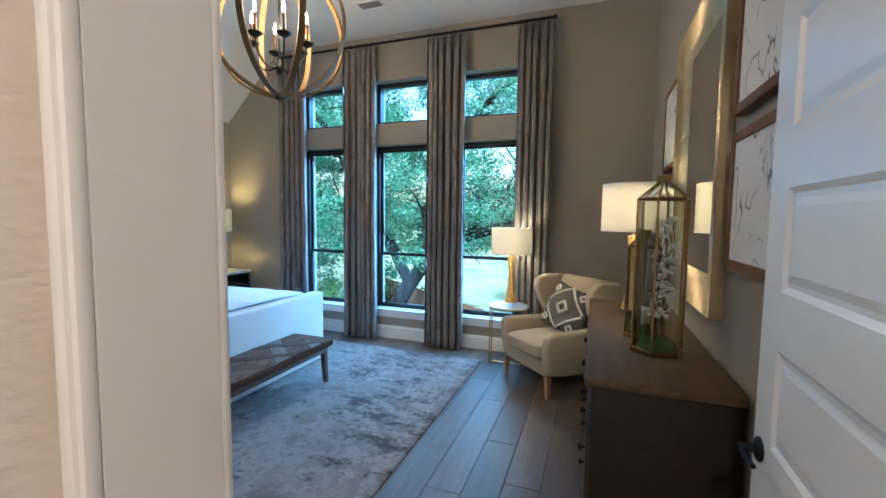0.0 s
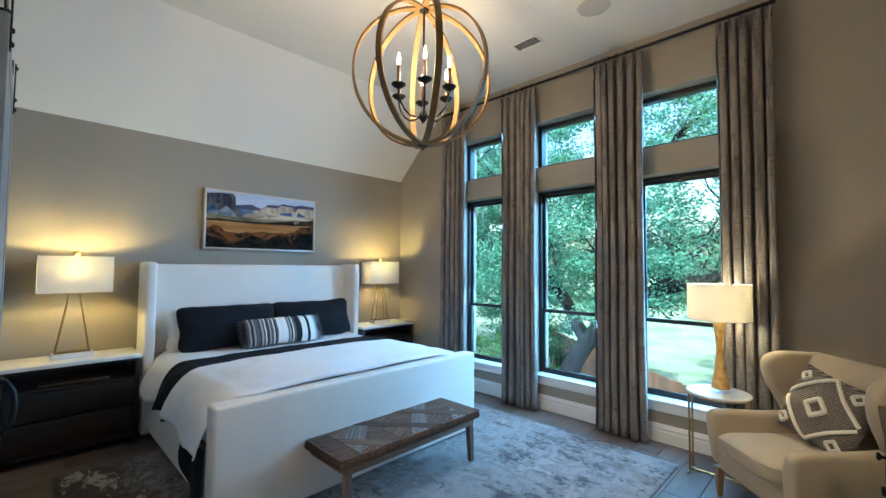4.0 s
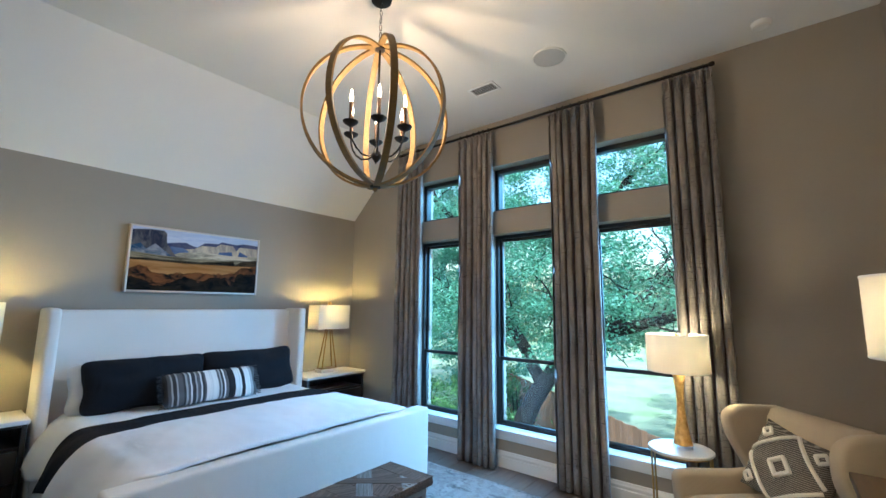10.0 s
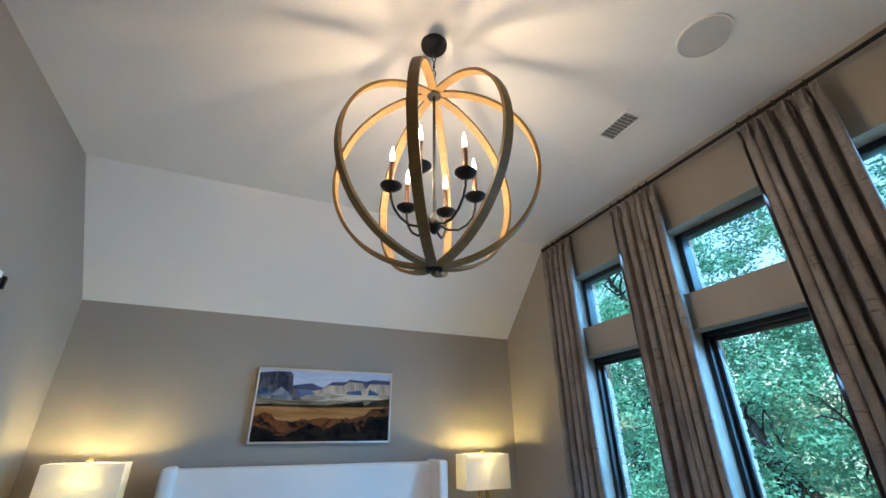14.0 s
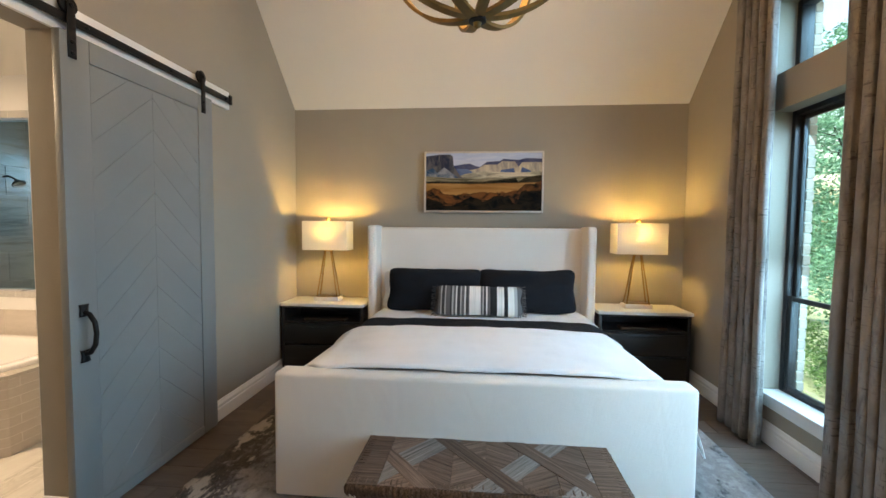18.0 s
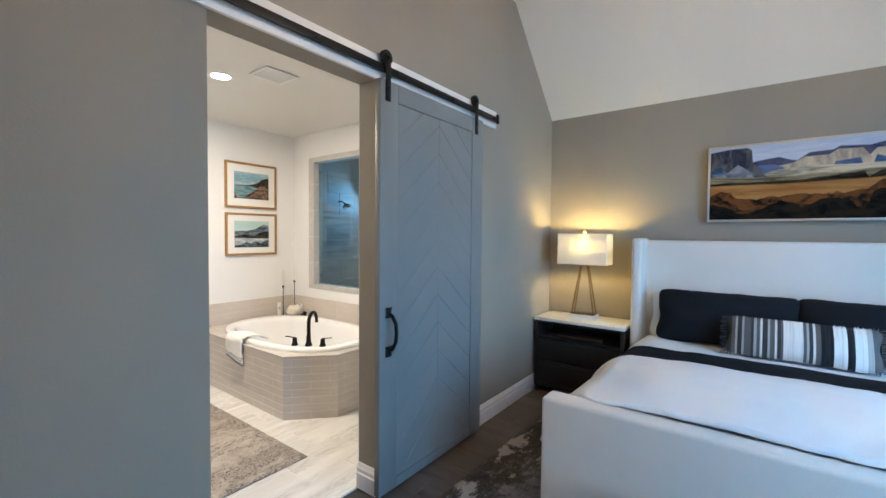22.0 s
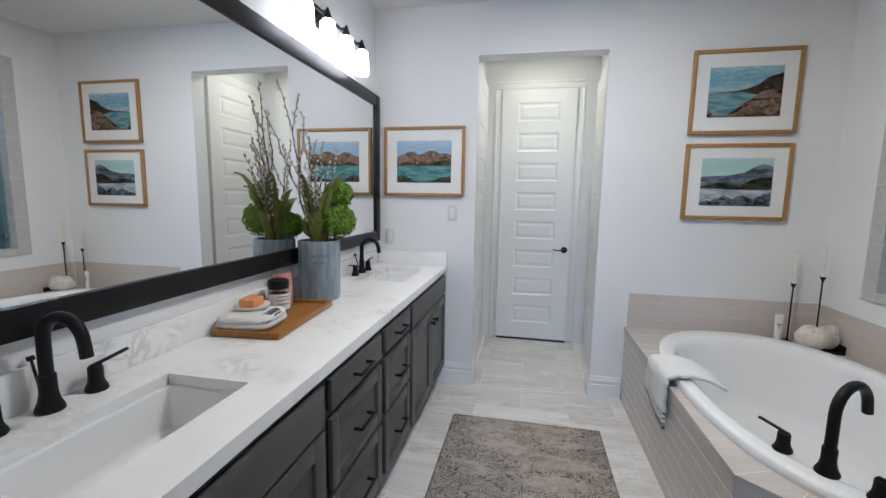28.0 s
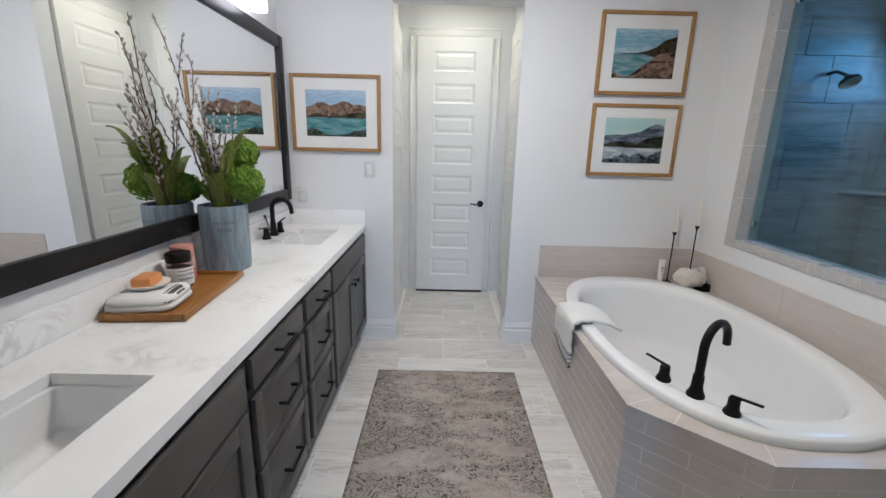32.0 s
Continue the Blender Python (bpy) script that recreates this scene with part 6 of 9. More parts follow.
def ink(name, seed):
    m, t, b = nodes_of(name)
    v = coords(t, space="Generated")
    mp = t.nodes.new("ShaderNodeMapping")
    mp.inputs["Location"].default_value = (seed, seed * 0.7, 0)
    mp.inputs["Scale"].default_value = (1.6, 1.0, 1)
    t.links.new(v, mp.inputs["Vector"])
    n1 = noise_of(t, mp.outputs[0], 2.0, 1.5, 0.4, 1.4)
    line = steps(t, math_node(t, "ABSOLUTE", math_node(t, "SUBTRACT", n1, 0.5)), 0.018, 0.006)
    mask = noise_of(t, mp.outputs[0], 3.0, 2.0)
    keep = math_node(t, "MULTIPLY", line, steps(t, mask, 0.45, 0.52))
    soft = noise_of(t, v, 6, 5.0)
    base = mixer(t, soft, (0.74, 0.72, 0.68), (0.66, 0.64, 0.60))
    t.links.new(mixer(t, math_node(t, "MULTIPLY", keep, 0.85), base, (0.10, 0.09, 0.085)), b.inputs["Base Color"])
    b.inputs["Roughness"].default_value = 0.6
    b.inputs["Specular IOR Level"].default_value = 0.2
    return m


WALNUT = timber("walnut_frame", (0.13, 0.06, 0.02), (0.21, 0.105, 0.04), (9, 9, 1), 3, 0.6, 0.15, tone=0.08, spec=0.2)
for k, (y, z) in enumerate(((3.30, 1.825), (3.30, 1.205), (1.585, 1.855), (1.585, 1.30))):
    picture("framed_drawing", (XE - 0.002, y, z), -90, 0.59, 0.575 if y > 2 else 0.49, 0.036, 0.040, WALNUT, ink("ink_drawing", 3.1 * k + 1), "abstract ink strokes on white paper in a walnut frame", group="framed drawings")

# ---------------------------------------------------------------- armchair, pillow, side table
ac = thing("armchair", (-0.476, 3.645, 0), "cream upholstered wingback armchair in the window corner", "armchair", rz=-46.5)
ac.scale = (0.94, 0.94, 0.94)
LEGW = timber("pale_leg_wood", (0.22, 0.135, 0.07), (0.32, 0.21, 0.12), (9, 9, 1), 3, 0.45, 0.15, tone=0.08)
for x, y in ((-0.325, 0.035), (0.325, 0.035), (-0.30, 0.70), (0.30, 0.70)):
    part("leg", turned(lathe([(0.018, 0.0), (0.034, 0.185), (0.034, 0.20)], 4), 0, 0, 45), LEGW, ac, "tapered brown wood leg", m=pose(x, y, 0))
part("seat_base", box(-0.325, 0.325, 0.02, 0.70, 0.185, 0.335, 0.03, 4), CREAM, ac)


def boxed_cushion(hx_, hy_, h_, at_, crown):
    """A boxed cushion: rounded block with a crowned top."""
    def fn(u, v):
        a_, c_ = 2 * math.pi * u, math.pi * (v - 0.5)
        pw = lambda q, e: math.copysign(abs(q) ** e, q)
        x, y = pw(math.cos(a_), 0.30) * pw(math.cos(c_), 0.28), pw(math.sin(a_), 0.30) * pw(math.cos(c_), 0.28)
        z = h_ / 2 * pw(math.sin(c_), 0.55) + (crown * (1 - x * x) * (1 - y * y) if v > 0.5 else 0.0)
        return (at_[0] + hx_ * x, at_[1] + hy_ * y, at_[2] + z + 0.004 * noise.noise(Vector((x * 2.5, y * 2.5, v * 3))))
    return surf(fn, 64, 24, loop_u=True)


cu_ = part("seat_cushion", boxed_cushion(0.276, 0.335, 0.125, (0, 0.285, 0.404), 0.026), CREAM, ac, smooth=80)
for z in (0.360, 0.449):
    part("welt", tube([(0.2745 * math.copysign(abs(math.cos(a)) ** 0.30, math.cos(a)), 0.285 + 0.333 * math.copysign(abs(math.sin(a)) ** 0.30, math.sin(a)), z) for a in [2 * math.pi * k / 72 for k in range(73)]], 0.004, 6), CREAM, cu_)


def slab(outline, x0, x1, bevel, side_mat, name, parent, seg=4, m=None, warp=None):
    """A padded panel: an outline of (y, z) drawn out from x0 to x1, then bent sideways by warp(y, z)."""
    bm = bmesh.new()
    a = [bm.verts.new((x0, y, z)) for y, z in outline]
    b = [bm.verts.new((x1, y, z)) for y, z in outline]
    bm.faces.new(a)
    bm.faces.new(b[::-1])
    n_ = len(outline)
    for k in range(n_):
        bm.faces.new((a[k], b[k], b[(k + 1) % n_], a[(k + 1) % n_]))
    bmesh.ops.recalc_face_normals(bm, faces=bm.faces[:])
    rim = [e for e in bm.edges if abs(e.verts[0].co.x - e.verts[1].co.x) < 1e-6]
    bmesh.ops.bevel(bm, geom=rim, offset=bevel, segments=seg, profile=0.5, affect="EDGES")
    for v in bm.verts if warp else ():
        v.co.x += warp(v.co.y, v.co.z)
    return part(name, bm, side_mat, parent, m=m, smooth=60)


def rounded(points, n):
    """A closed outline with its corners cut round (Chaikin)."""
    for _ in range(n):
        points = [q for a, b in zip(points, points[1:] + points[:1]) for q in ((a[0] * 0.75 + b[0] * 0.25, a[1] * 0.75 + b[1] * 0.25), (a[0] * 0.25 + b[0] * 0.75, a[1] * 0.25 + b[1] * 0.75))]
    return points


arm_line = rounded([(0.02, 0.185), (-0.015, 0.32), (-0.03, 0.47), (-0.02, 0.585), (0.12, 0.592), (0.40, 0.580), (0.72, 0.615), (0.72, 0.185)], 2)
wing_line = rounded([(0.72, 0.52), (0.52, 0.55), (0.47, 0.66), (0.405, 0.78), (0.385, 0.94), (0.49, 1.005), (0.66, 1.0), (0.83, 0.995), (0.79, 0.52)], 2)
for s in (-1, 1):
    x0, x1 = sorted((s * 0.372, s * 0.280))
    slab(arm_line, x0, x1, 0.036, CREAM, "arm", ac, warp=lambda y, z: s * 0.026 * max(0.0, (z - 0.30) / 0.29) ** 1.5 * max(0.0, (0.45 - y) / 0.45))
    x0, x1 = sorted((s * 0.385, s * 0.298))
    slab(wing_line, x0, x1, 0.036, CREAM, "wing", ac, warp=lambda y, z: s * 0.050 * max(0.0, (0.72 - y) / 0.33) ** 1.3 * max(0.0, (z - 0.55) / 0.4))
back_line = [(0.615, 0.30), (0.60, 0.46), (0.655, 0.93), (0.69, 0.985), (0.75, 1.0), (0.805, 0.97), (0.79, 0.60), (0.74, 0.20), (0.66, 0.20)]
slab(back_line, -0.31, 0.31, 0.015, CREAM, "backrest", ac)



def ribbed_knit(name):
    """Charcoal knit: fine pale ribs on a dark ground."""
    m, t, b = nodes_of(name)
    v = coords(t)
    sep = t.nodes.new("ShaderNodeSeparateXYZ")
    t.links.new(v, sep.inputs[0])
    fuzz = noise_of(t, v, 160.0, 3.0)
    rib = math_node(t, "SINE", math_node(t, "ADD", math_node(t, "MULTIPLY", sep.outputs[2], 640.0), math_node(t, "MULTIPLY", fuzz, 3.0)))
    col = mixer(t, steps(t, rib, -0.1, 0.9), (0.060, 0.053, 0.047), (0.30, 0.27, 0.235))
    t.links.new(mixer(t, math_node(t, "MULTIPLY", fuzz, 0.3), col, (0.12, 0.105, 0.09)), b.inputs["Base Color"])
    b.inputs["Roughness"].default_value = 0.95
    bumped(t, b, math_node(t, "ADD", rib, fuzz), 0.7, 0.003)
    return m


KNIT = ribbed_knit("charcoal_knit")
BRAID = woven("ivory_braid", (0.70, 0.66, 0.58), (0.60, 0.56, 0.48), 300, bump=0.8)
cp = thing("throw_pillow", (-0.146, 3.908, 0.428), "charcoal knit throw pillow with ivory diamond braid", "pillow", rz=-46.5)
PS, PD = 0.215, 0.072


def pil(a, b, sgn, off=0.0):
    e = max(0.0, 1 - abs(a) ** 3) ** 0.5 * max(0.0, 1 - abs(b) ** 3) ** 0.5
    pin = 1 - 0.08 * (1 - a * a) * abs(b) ** 6
    pull = 1 - 0.08 * (1 - b * b) * abs(a) ** 6
    return Vector((a * PS * 1.13 * pull, sgn * (PD * e + off), b * PS * pin))


spin = pose(0.0, 0.02, 0.235, -24, 9, 0)
bm = surf(lambda u, v: pil(2 * u - 1, 2 * v - 1, -1), 20, 20)
merge(bm, surf(lambda u, v: pil(2 * u - 1, 2 * v - 1, 1), 20, 20))
bmesh.ops.remove_doubles(bm, verts=bm.verts[:], dist=0.0005)
bmesh.ops.recalc_face_normals(bm, faces=bm.faces[:])
bm.transform(spin)
part("cushion", bm, KNIT, cp, smooth=80)


def braid(path, r=0.011):
    pts = []
    for (a0, b0), (a1, b1) in zip(path, path[1:]):
        for k in range(8):
            pts.append(pil(a0 + (a1 - a0) * k / 8, b0 + (b1 - b0) * k / 8, -1, 0.004))
    pts.append(pil(*path[-1], -1, 0.004))
    bm = tube(pts, r, 8)
    bm.transform(spin)
    part("braid", bm, BRAID, cp, "raised ivory braid")


braid([(-0.26, 0), (0, 0.26), (0.26, 0), (0, -0.26), (-0.26, 0)], 0.014)
braid([(-0.95, 0.05), (-0.45, 0.5), (0.0, 0.95)])
braid([(0.0, 0.95), (0.5, 0.45), (0.95, 0.05)])
braid([(0.95, -0.05), (0.5, -0.45), (0.0, -0.95)])
braid([(0.0, -0.95), (-0.45, -0.5), (-0.95, -0.05)])
for cx, cz in ((-0.68, 0.68), (0.68, 0.68), (-0.68, -0.68), (0.68, -0.68)):
    braid([(cx - 0.14, cz), (cx, cz + 0.14), (cx + 0.14, cz), (cx, cz - 0.14), (cx - 0.14, cz)], 0.010)

stb = thing("side_table", (-0.715, 4.165, 0), "small round white-topped side table with brass legs", "side table")
part("top", lathe([(0.0, 0.588), (0.196, 0.588), (0.203, 0.593), (0.203, 0.602), (0.198, 0.607), (0.0, 0.607)], 48), WHITE_TOP, stb, "round white stone top")
part("rim", lathe([(0.17, 0.578), (0.19, 0.578), (0.19, 0.588), (0.17, 0.588)], 40, cap=False), BRASS, stb)
for s in (-1, 1):
    for q in (-1, 1):
        part("leg", tube([(s * 0.178, q * 0.045, 0.58), (s * 0.178, q * 0.045, 0.012)], 0.0065, 8), BRASS, stb)
    part("foot_bar", tube([(s * 0.178, -0.10, 0.008), (s * 0.178, 0.10, 0.008)], 0.0065, 8), BRASS, stb)
part("foot_bar", tube([(-0.178, 0, 0.008), (0.178, 0, 0.008)], 0.0065, 8), BRASS, stb)

# ---------------------------------------------------------------- bath: vanity units
def shaker(name, y0, y1, z0, z1, parent, rail=0.055, flat=False):
    """A door or drawer front facing -x at x = 0, between y0 and y1."""
    if flat:
        return part(name, box(-0.020, 0, y0, y1, z0, z1, 0.003), CABINET, parent)
    d_ = part(name, box(-0.009, 0, y0 + rail - 0.002, y1 - rail + 0.002, z0 + rail - 0.002, z1 - rail + 0.002), CABINET, parent)
    for a, b in ((y0, y0 + rail), (y1 - rail, y1)):
        part("stile", box(-0.020, 0, a, b, z0, z1, 0.002), CABINET, d_)
    for a, b in ((z0, z0 + rail), (z1 - rail, z1)):
        part("rail", box(-0.020, 0, y0 + rail + 0.0003, y1 - rail - 0.0003, a, b, 0.002), CABINET, d_)
    return d_


def bar_pull(y, z, parent, half=0.065):
    h_ = part("pull", box(-0.056, -0.046, y - half, y + half, z - 0.005, z + 0.005, 0.003), BLACK, parent, "black bar pull")
    for s in (-1, 1):
        part("post", box(-0.047, -0.019, y + s * (half - 0.006) - 0.005, y + s * (half - 0.006) + 0.005, z - 0.005, z + 0.005, 0.002), BLACK, h_)


def t_knob(y, z, parent):
    k_ = part("knob", turned(lathe([(0.006, 0.0), (0.006, 0.020), (0.014, 0.024), (0.015, 0.032), (0.012, 0.036)], 14), 0, -90, 0, (-0.019, y, z)), BLACK, parent, "black square-round knob")
    return k_


def carcass(t_, y0, y1):
    bm = bmesh.new()
    box(0.0, 0.50, y0, y0 + 0.018, 0.10, 0.868, bm=bm)
    box(0.0, 0.50, y1 - 0.018, y1, 0.10, 0.868, bm=bm)
    box(0.018, 0.50, y0 + 0.018, y1 - 0.018, 0.10, 0.118, bm=bm)
    part("body", bm, CABINET, t_)
    bm = bmesh.new()
    box(0.0, 0.018, y0 + 0.0181, y1 - 0.0181, 0.10, 0.14, bm=bm)
    box(0.0, 0.018, y0 + 0.0181, y1 - 0.0181, 0.835, 0.868, bm=bm)
    box(0.0015, 0.016, y0 + 0.0181, y1 - 0.0181, 0.14, 0.835, bm=bm)
    part("face_frame", bm, CABINET, t_)
    part("toe_kick", box(0.06, 0.075, y0, y1, 0.0, 0.0995), CABINET, t_)


VX = -1.128
for y0, y1, kind_ in ((-0.535, 0.329, "doors"), (-1.035, -0.538, "drawers"), (-1.463, -1.038, "drawers"), (-2.410, -1.466, "doors")):
    n_ = "sink_cabinet" if kind_ == "doors" else "drawer_cabinet"
    u_ = thing(n_, (VX, (y0 + y1) / 2, 0), "grey-brown shaker vanity cabinet with " + ("two doors and a false front" if kind_ == "doors" else "three drawers"), "cabinet", "vanity cabinets")
    h = (y1 - y0) / 2
    carcass(u_, -h, h)
    if kind_ == "doors":
        shaker("false_front", -h + 0.022, h - 0.022, 0.702, 0.832, u_, flat=True)
        mid = -0.036 if y1 > 0 else 0.0
        for a, b, kn in ((-h + 0.022, mid - 0.0025, mid - 0.045), (mid + 0.0025, h - 0.022, mid + 0.045)):
            d_ = shaker("cabinet_door", a, b, 0.145, 0.688, u_, 0.06)
            t_knob(kn, 0.615, d_)
    else:
        for z0, z1, fl in ((0.727, 0.832, True), (0.452, 0.698, False), (0.165, 0.430, False)):
            d_ = shaker("drawer", -h + 0.022, h - 0.022, z0, z1, u_, 0.05, flat=fl)
            bar_pull(0.0, (z0 + z1) / 2, d_)

ct = thing("vanity_countertop", (0, 0, 0.87), "white veined quartz countertop with two undermount basins", "countertop")
CX0, CX1, CY0, CY1 = -1.150, BX1 - 0.001, -2.412, YS0 - 0.0025
SINKS = [(-0.357, 0.102), (-2.185, -1.735)]
SX0, SX1 = -1.012, -0.757
bm = bmesh.new()
ys = sorted({CY0, CY1, *[v for s in SINKS for v in s]})
for a, b in zip(ys, ys[1:]):
    if any(s[0] <= a and s[1] >= b for s in SINKS):
        box(CX0, SX0, a, b, -0.010, 0.03, bm=bm)
        box(SX1, CX1, a, b, -0.010, 0.03, bm=bm)
    else:
        box(CX0, SX0, a, b, -0.010, 0.03, bm=bm)
        box(SX0, SX1, a, b, -0.010, 0.03, bm=bm)
        box(SX1, CX1, a, b, -0.010, 0.03, bm=bm)
bmesh.ops.remove_doubles(bm, verts=bm.verts[:], dist=1e-5)
inner = [f for f in bm.faces if len({f2 for e in f.edges for f2 in e.link_faces}) and any(len(e.link_faces) > 2 for e in f.edges) and all(len(e.link_faces) > 2 for e in f.edges)]
bmesh.ops.delete(bm, geom=inner, context="FACES_ONLY")
part("slab", bm, QUARTZ, ct, smooth=0)
part("backsplash", box(CX1 - 0.020, CX1, CY0, CY1, 0.0302, 0.130, 0.002), QUARTZ, ct)
part("side_splash", box(CX0, CX1 - 0.0205, CY0, CY0 + 0.020, 0.0302, 0.130, 0.002), QUARTZ, ct)


def faucet(at, reach, drop, h, label, rz, spread, lever_len=0.09, scale=1.0):
    """A black gooseneck faucet with two lever handles; the spout points to local +x."""
    t_ = thing("faucet", at, label, "faucet", rz=rz)
    k_ = scale
    part("base", lathe([(0.0275 * k_, 0), (0.0285 * k_, 0.004), (0.027 * k_, 0.010), (0.0205 * k_, 0.026), (0.0175 * k_, 0.045), (0.0172 * k_, 0.084), (0.0162 * k_, 0.0865), (0.014 * k_, 0.0868)], 24), BLACK, t_)
    r_ = reach / 2
    pts = [(0, 0, 0.08), (0, 0, h - r_)] + [(r_ - r_ * math.cos(math.pi * k / 14), 0, h - r_ + r_ * math.sin(math.pi * k / 14)) for k in range(1, 14)] + [(reach + 0.002, 0, h - r_ - 0.006), (reach + 0.005, 0, h - r_ - drop)]
    part("spout", tube(pts, 0.0138 * k_, 16, r_end=0.0128 * k_), BLACK, t_)
    for s in (-1, 1):
        h_ = part("handle", turned(lathe([(0.0245 * k_, 0), (0.0255 * k_, 0.004), (0.024 * k_, 0.010), (0.0185 * k_, 0.022), (0.0168 * k_, 0.034), (0.0163 * k_, 0.060), (0.0150 * k_, 0.063), (0.0, 0.0632)], 22), at=(0, s * spread, 0)), BLACK, t_)
        one = box(-0.0055 * k_, 0.0055 * k_, -0.013, lever_len, -0.0035, 0.0035, 0.002, 2)
        one.transform(pose(0, s * spread, 0.0665, 7, 0, 0 if s > 0 else 180))
        part("lever", one, BLACK, h_, "slim flat lever")
    return t_


f1 = faucet((-0.665, -0.128, 0.90), 0.115, 0.03, 0.225, "matte black gooseneck basin faucet with lever handles", 180, 0.106)
part("lift_rod", tube([(-0.020, 0, 0.03), (-0.046, 0.004, 0.108), (-0.0461, 0.004, 0.1082), (-0.050, 0.0045, 0.120)], 0.0032, 8), BLACK, f1)
part("rod_knob", turned(box(-0.007, 0.007, -0.006, 0.006, 0, 0.012, 0.002), 0, -18, 0, (-0.047, 0.004, 0.112)), BLACK, f1)
copy_thing(f1, pose(-0.665, -1.96, 0.90, 0, 0, 180))
for k, (a, b) in enumerate(SINKS):
    cx, cy, hx2, hy2 = (SX0 + SX1) / 2, (a + b) / 2, (SX1 - SX0) / 2 + 0.006, (b - a) / 2 + 0.006

    def basin(u, v, cx=cx, cy=cy, hx2=hx2, hy2=hy2):
        an = 2 * math.pi * u
        e = 0.22 if v < 0.8 else 0.22 + 0.6 * (v - 0.8) / 0.2
        c, s = math.copysign(abs(math.cos(an)) ** e, math.cos(an)), math.copysign(abs(math.sin(an)) ** e, math.sin(an))
        if v < 0.55:
            sc, z = 1 - 0.06 * v / 0.55, -0.118 * v / 0.55
        else:
            q = (v - 0.55) / 0.45
            sc, z = 0.94 * (1 - q), -0.118 - 0.012 * q - 0.018 * math.sin(min(1, q * 4) * math.pi / 2)
        return (hx2 * c * sc, hy2 * s * sc, z)

    sk = thing("sink_basin", (cx, cy, 0.8695), "white rectangular undermount porcelain sink", "sink", "vanity sinks")
    ob = part("bowl", surf(basin, 64, 22, loop_u=True), PORCELAIN, sk, smooth=50)
    thicken(ob, 0.008, 1.0)
    part("drain", turned(lathe([(0.0, 0.0), (0.018, 0.002), (0.022, 0.0), (0.022, -0.004)], 20), at=(0.03, 0, -0.143)), BLACK, sk)

# mirror and its light
vm = thing("vanity_mirror", (BX1 - 0.001, -1.135, 1.07), "wide vanity mirror in a flat dark frame", "mirror", rz=-90)
DARK_FRAME = stuff("dark_bronze_frame", (0.008, 0.0072, 0.007), (0.014, 0.0125, 0.012), 5, 0.32, bump=0.04, rough2=0.42, spec=0.25)
W2, H2 = 1.272, 1.055
for x0, x1, z0, z1 in ((-W2, -W2 + 0.075, 0, H2), (W2 - 0.075, W2, 0, H2), (-W2 + 0.075, W2 - 0.075, 0, 0.075), (-W2 + 0.075, W2 - 0.075, H2 - 0.075, H2)):
    part("frame", box(x0, x1, -0.030, 0, z0, z1, 0.003), DARK_FRAME, vm)
part("mirror_glass", box(-W2 + 0.073, W2 - 0.073, -0.016, -0.008, 0.073, H2 - 0.073), MIRROR, vm, "clear mirror glass")
vl = thing("vanity_light", (BX1 - 0.001, -1.585, 2.325), "four-light bronze vanity bar with frosted glass shades, lit", "wall light", rz=-90)
part("backplate", box(-0.10, 0.10, -0.022, 0, -0.05, 0.05, 0.006), DARK_FRAME, vl)
part("arm", tube([(0, -0.02, 0), (0, -0.06, 0)], 0.008, 8), DARK_FRAME, vl)
part("bar", tube([(-0.40, -0.06, 0), (0.40, -0.06, 0)], 0.009, 10), DARK_FRAME, vl)
for k in range(4):
    x = -0.33 + 0.22 * k
    part("socket", turned(lathe([(0.012, -0.02), (0.018, -0.025), (0.026, -0.042), (0.010, 0.004), (0.006, 0.016)][::-1], 14), at=(x, -0.095, 0.0)), DARK_FRAME, vl)
    part("stub", tube([(x, -0.06, 0), (x, -0.095, 0.0)], 0.007, 8), DARK_FRAME, vl)
    part("glass_shade", turned(lathe([(0.0, -0.040), (0.026, -0.042), (0.037, -0.054), (0.040, -0.09), (0.042, -0.178), (0.040, -0.186), (0.0, -0.187)][::-1], 24), at=(x, -0.095, 0)), SHADE_GLOW, vl, "glowing frosted glass shade")

# ---------------------------------------------------------------- bath pictures, plates
SEA1 = painted("rocky_bay_painting", [(0.4, (0.46, 0.52, 0.54)), (0.75, (0.17, 0.32, 0.42)), (1.0, (0.36, 0.48, 0.54))], [
    ([(0.0, 0.50), (0.4, 0.52), (0.55, 0.57), (0.68, 0.64), (0.8, 0.78), (0.9, 0.82), (1.0, 0.86)], 0.05, (0.012, 0.012, 0.009), (0.065, 0.050, 0.032), 7, 7),
    ([(0.0, 0.50), (0.5, 0.49), (0.62, 0.45), (0.75, 0.40), (1.0, 0.35)], 0.02, (0.072, 0.194, 0.223), (0.245, 0.324, 0.338), 3, 10),
    ([(0.0, 0.18), (0.1, 0.04), (0.25, 0.03), (0.38, 0.15), (0.5, 0.28), (0.62, 0.38), (0.75, 0.50), (0.88, 0.52), (1.0, 0.54)], 0.12, (0.025, 0.016, 0.013), (0.245, 0.169, 0.119), 6, 7),
])
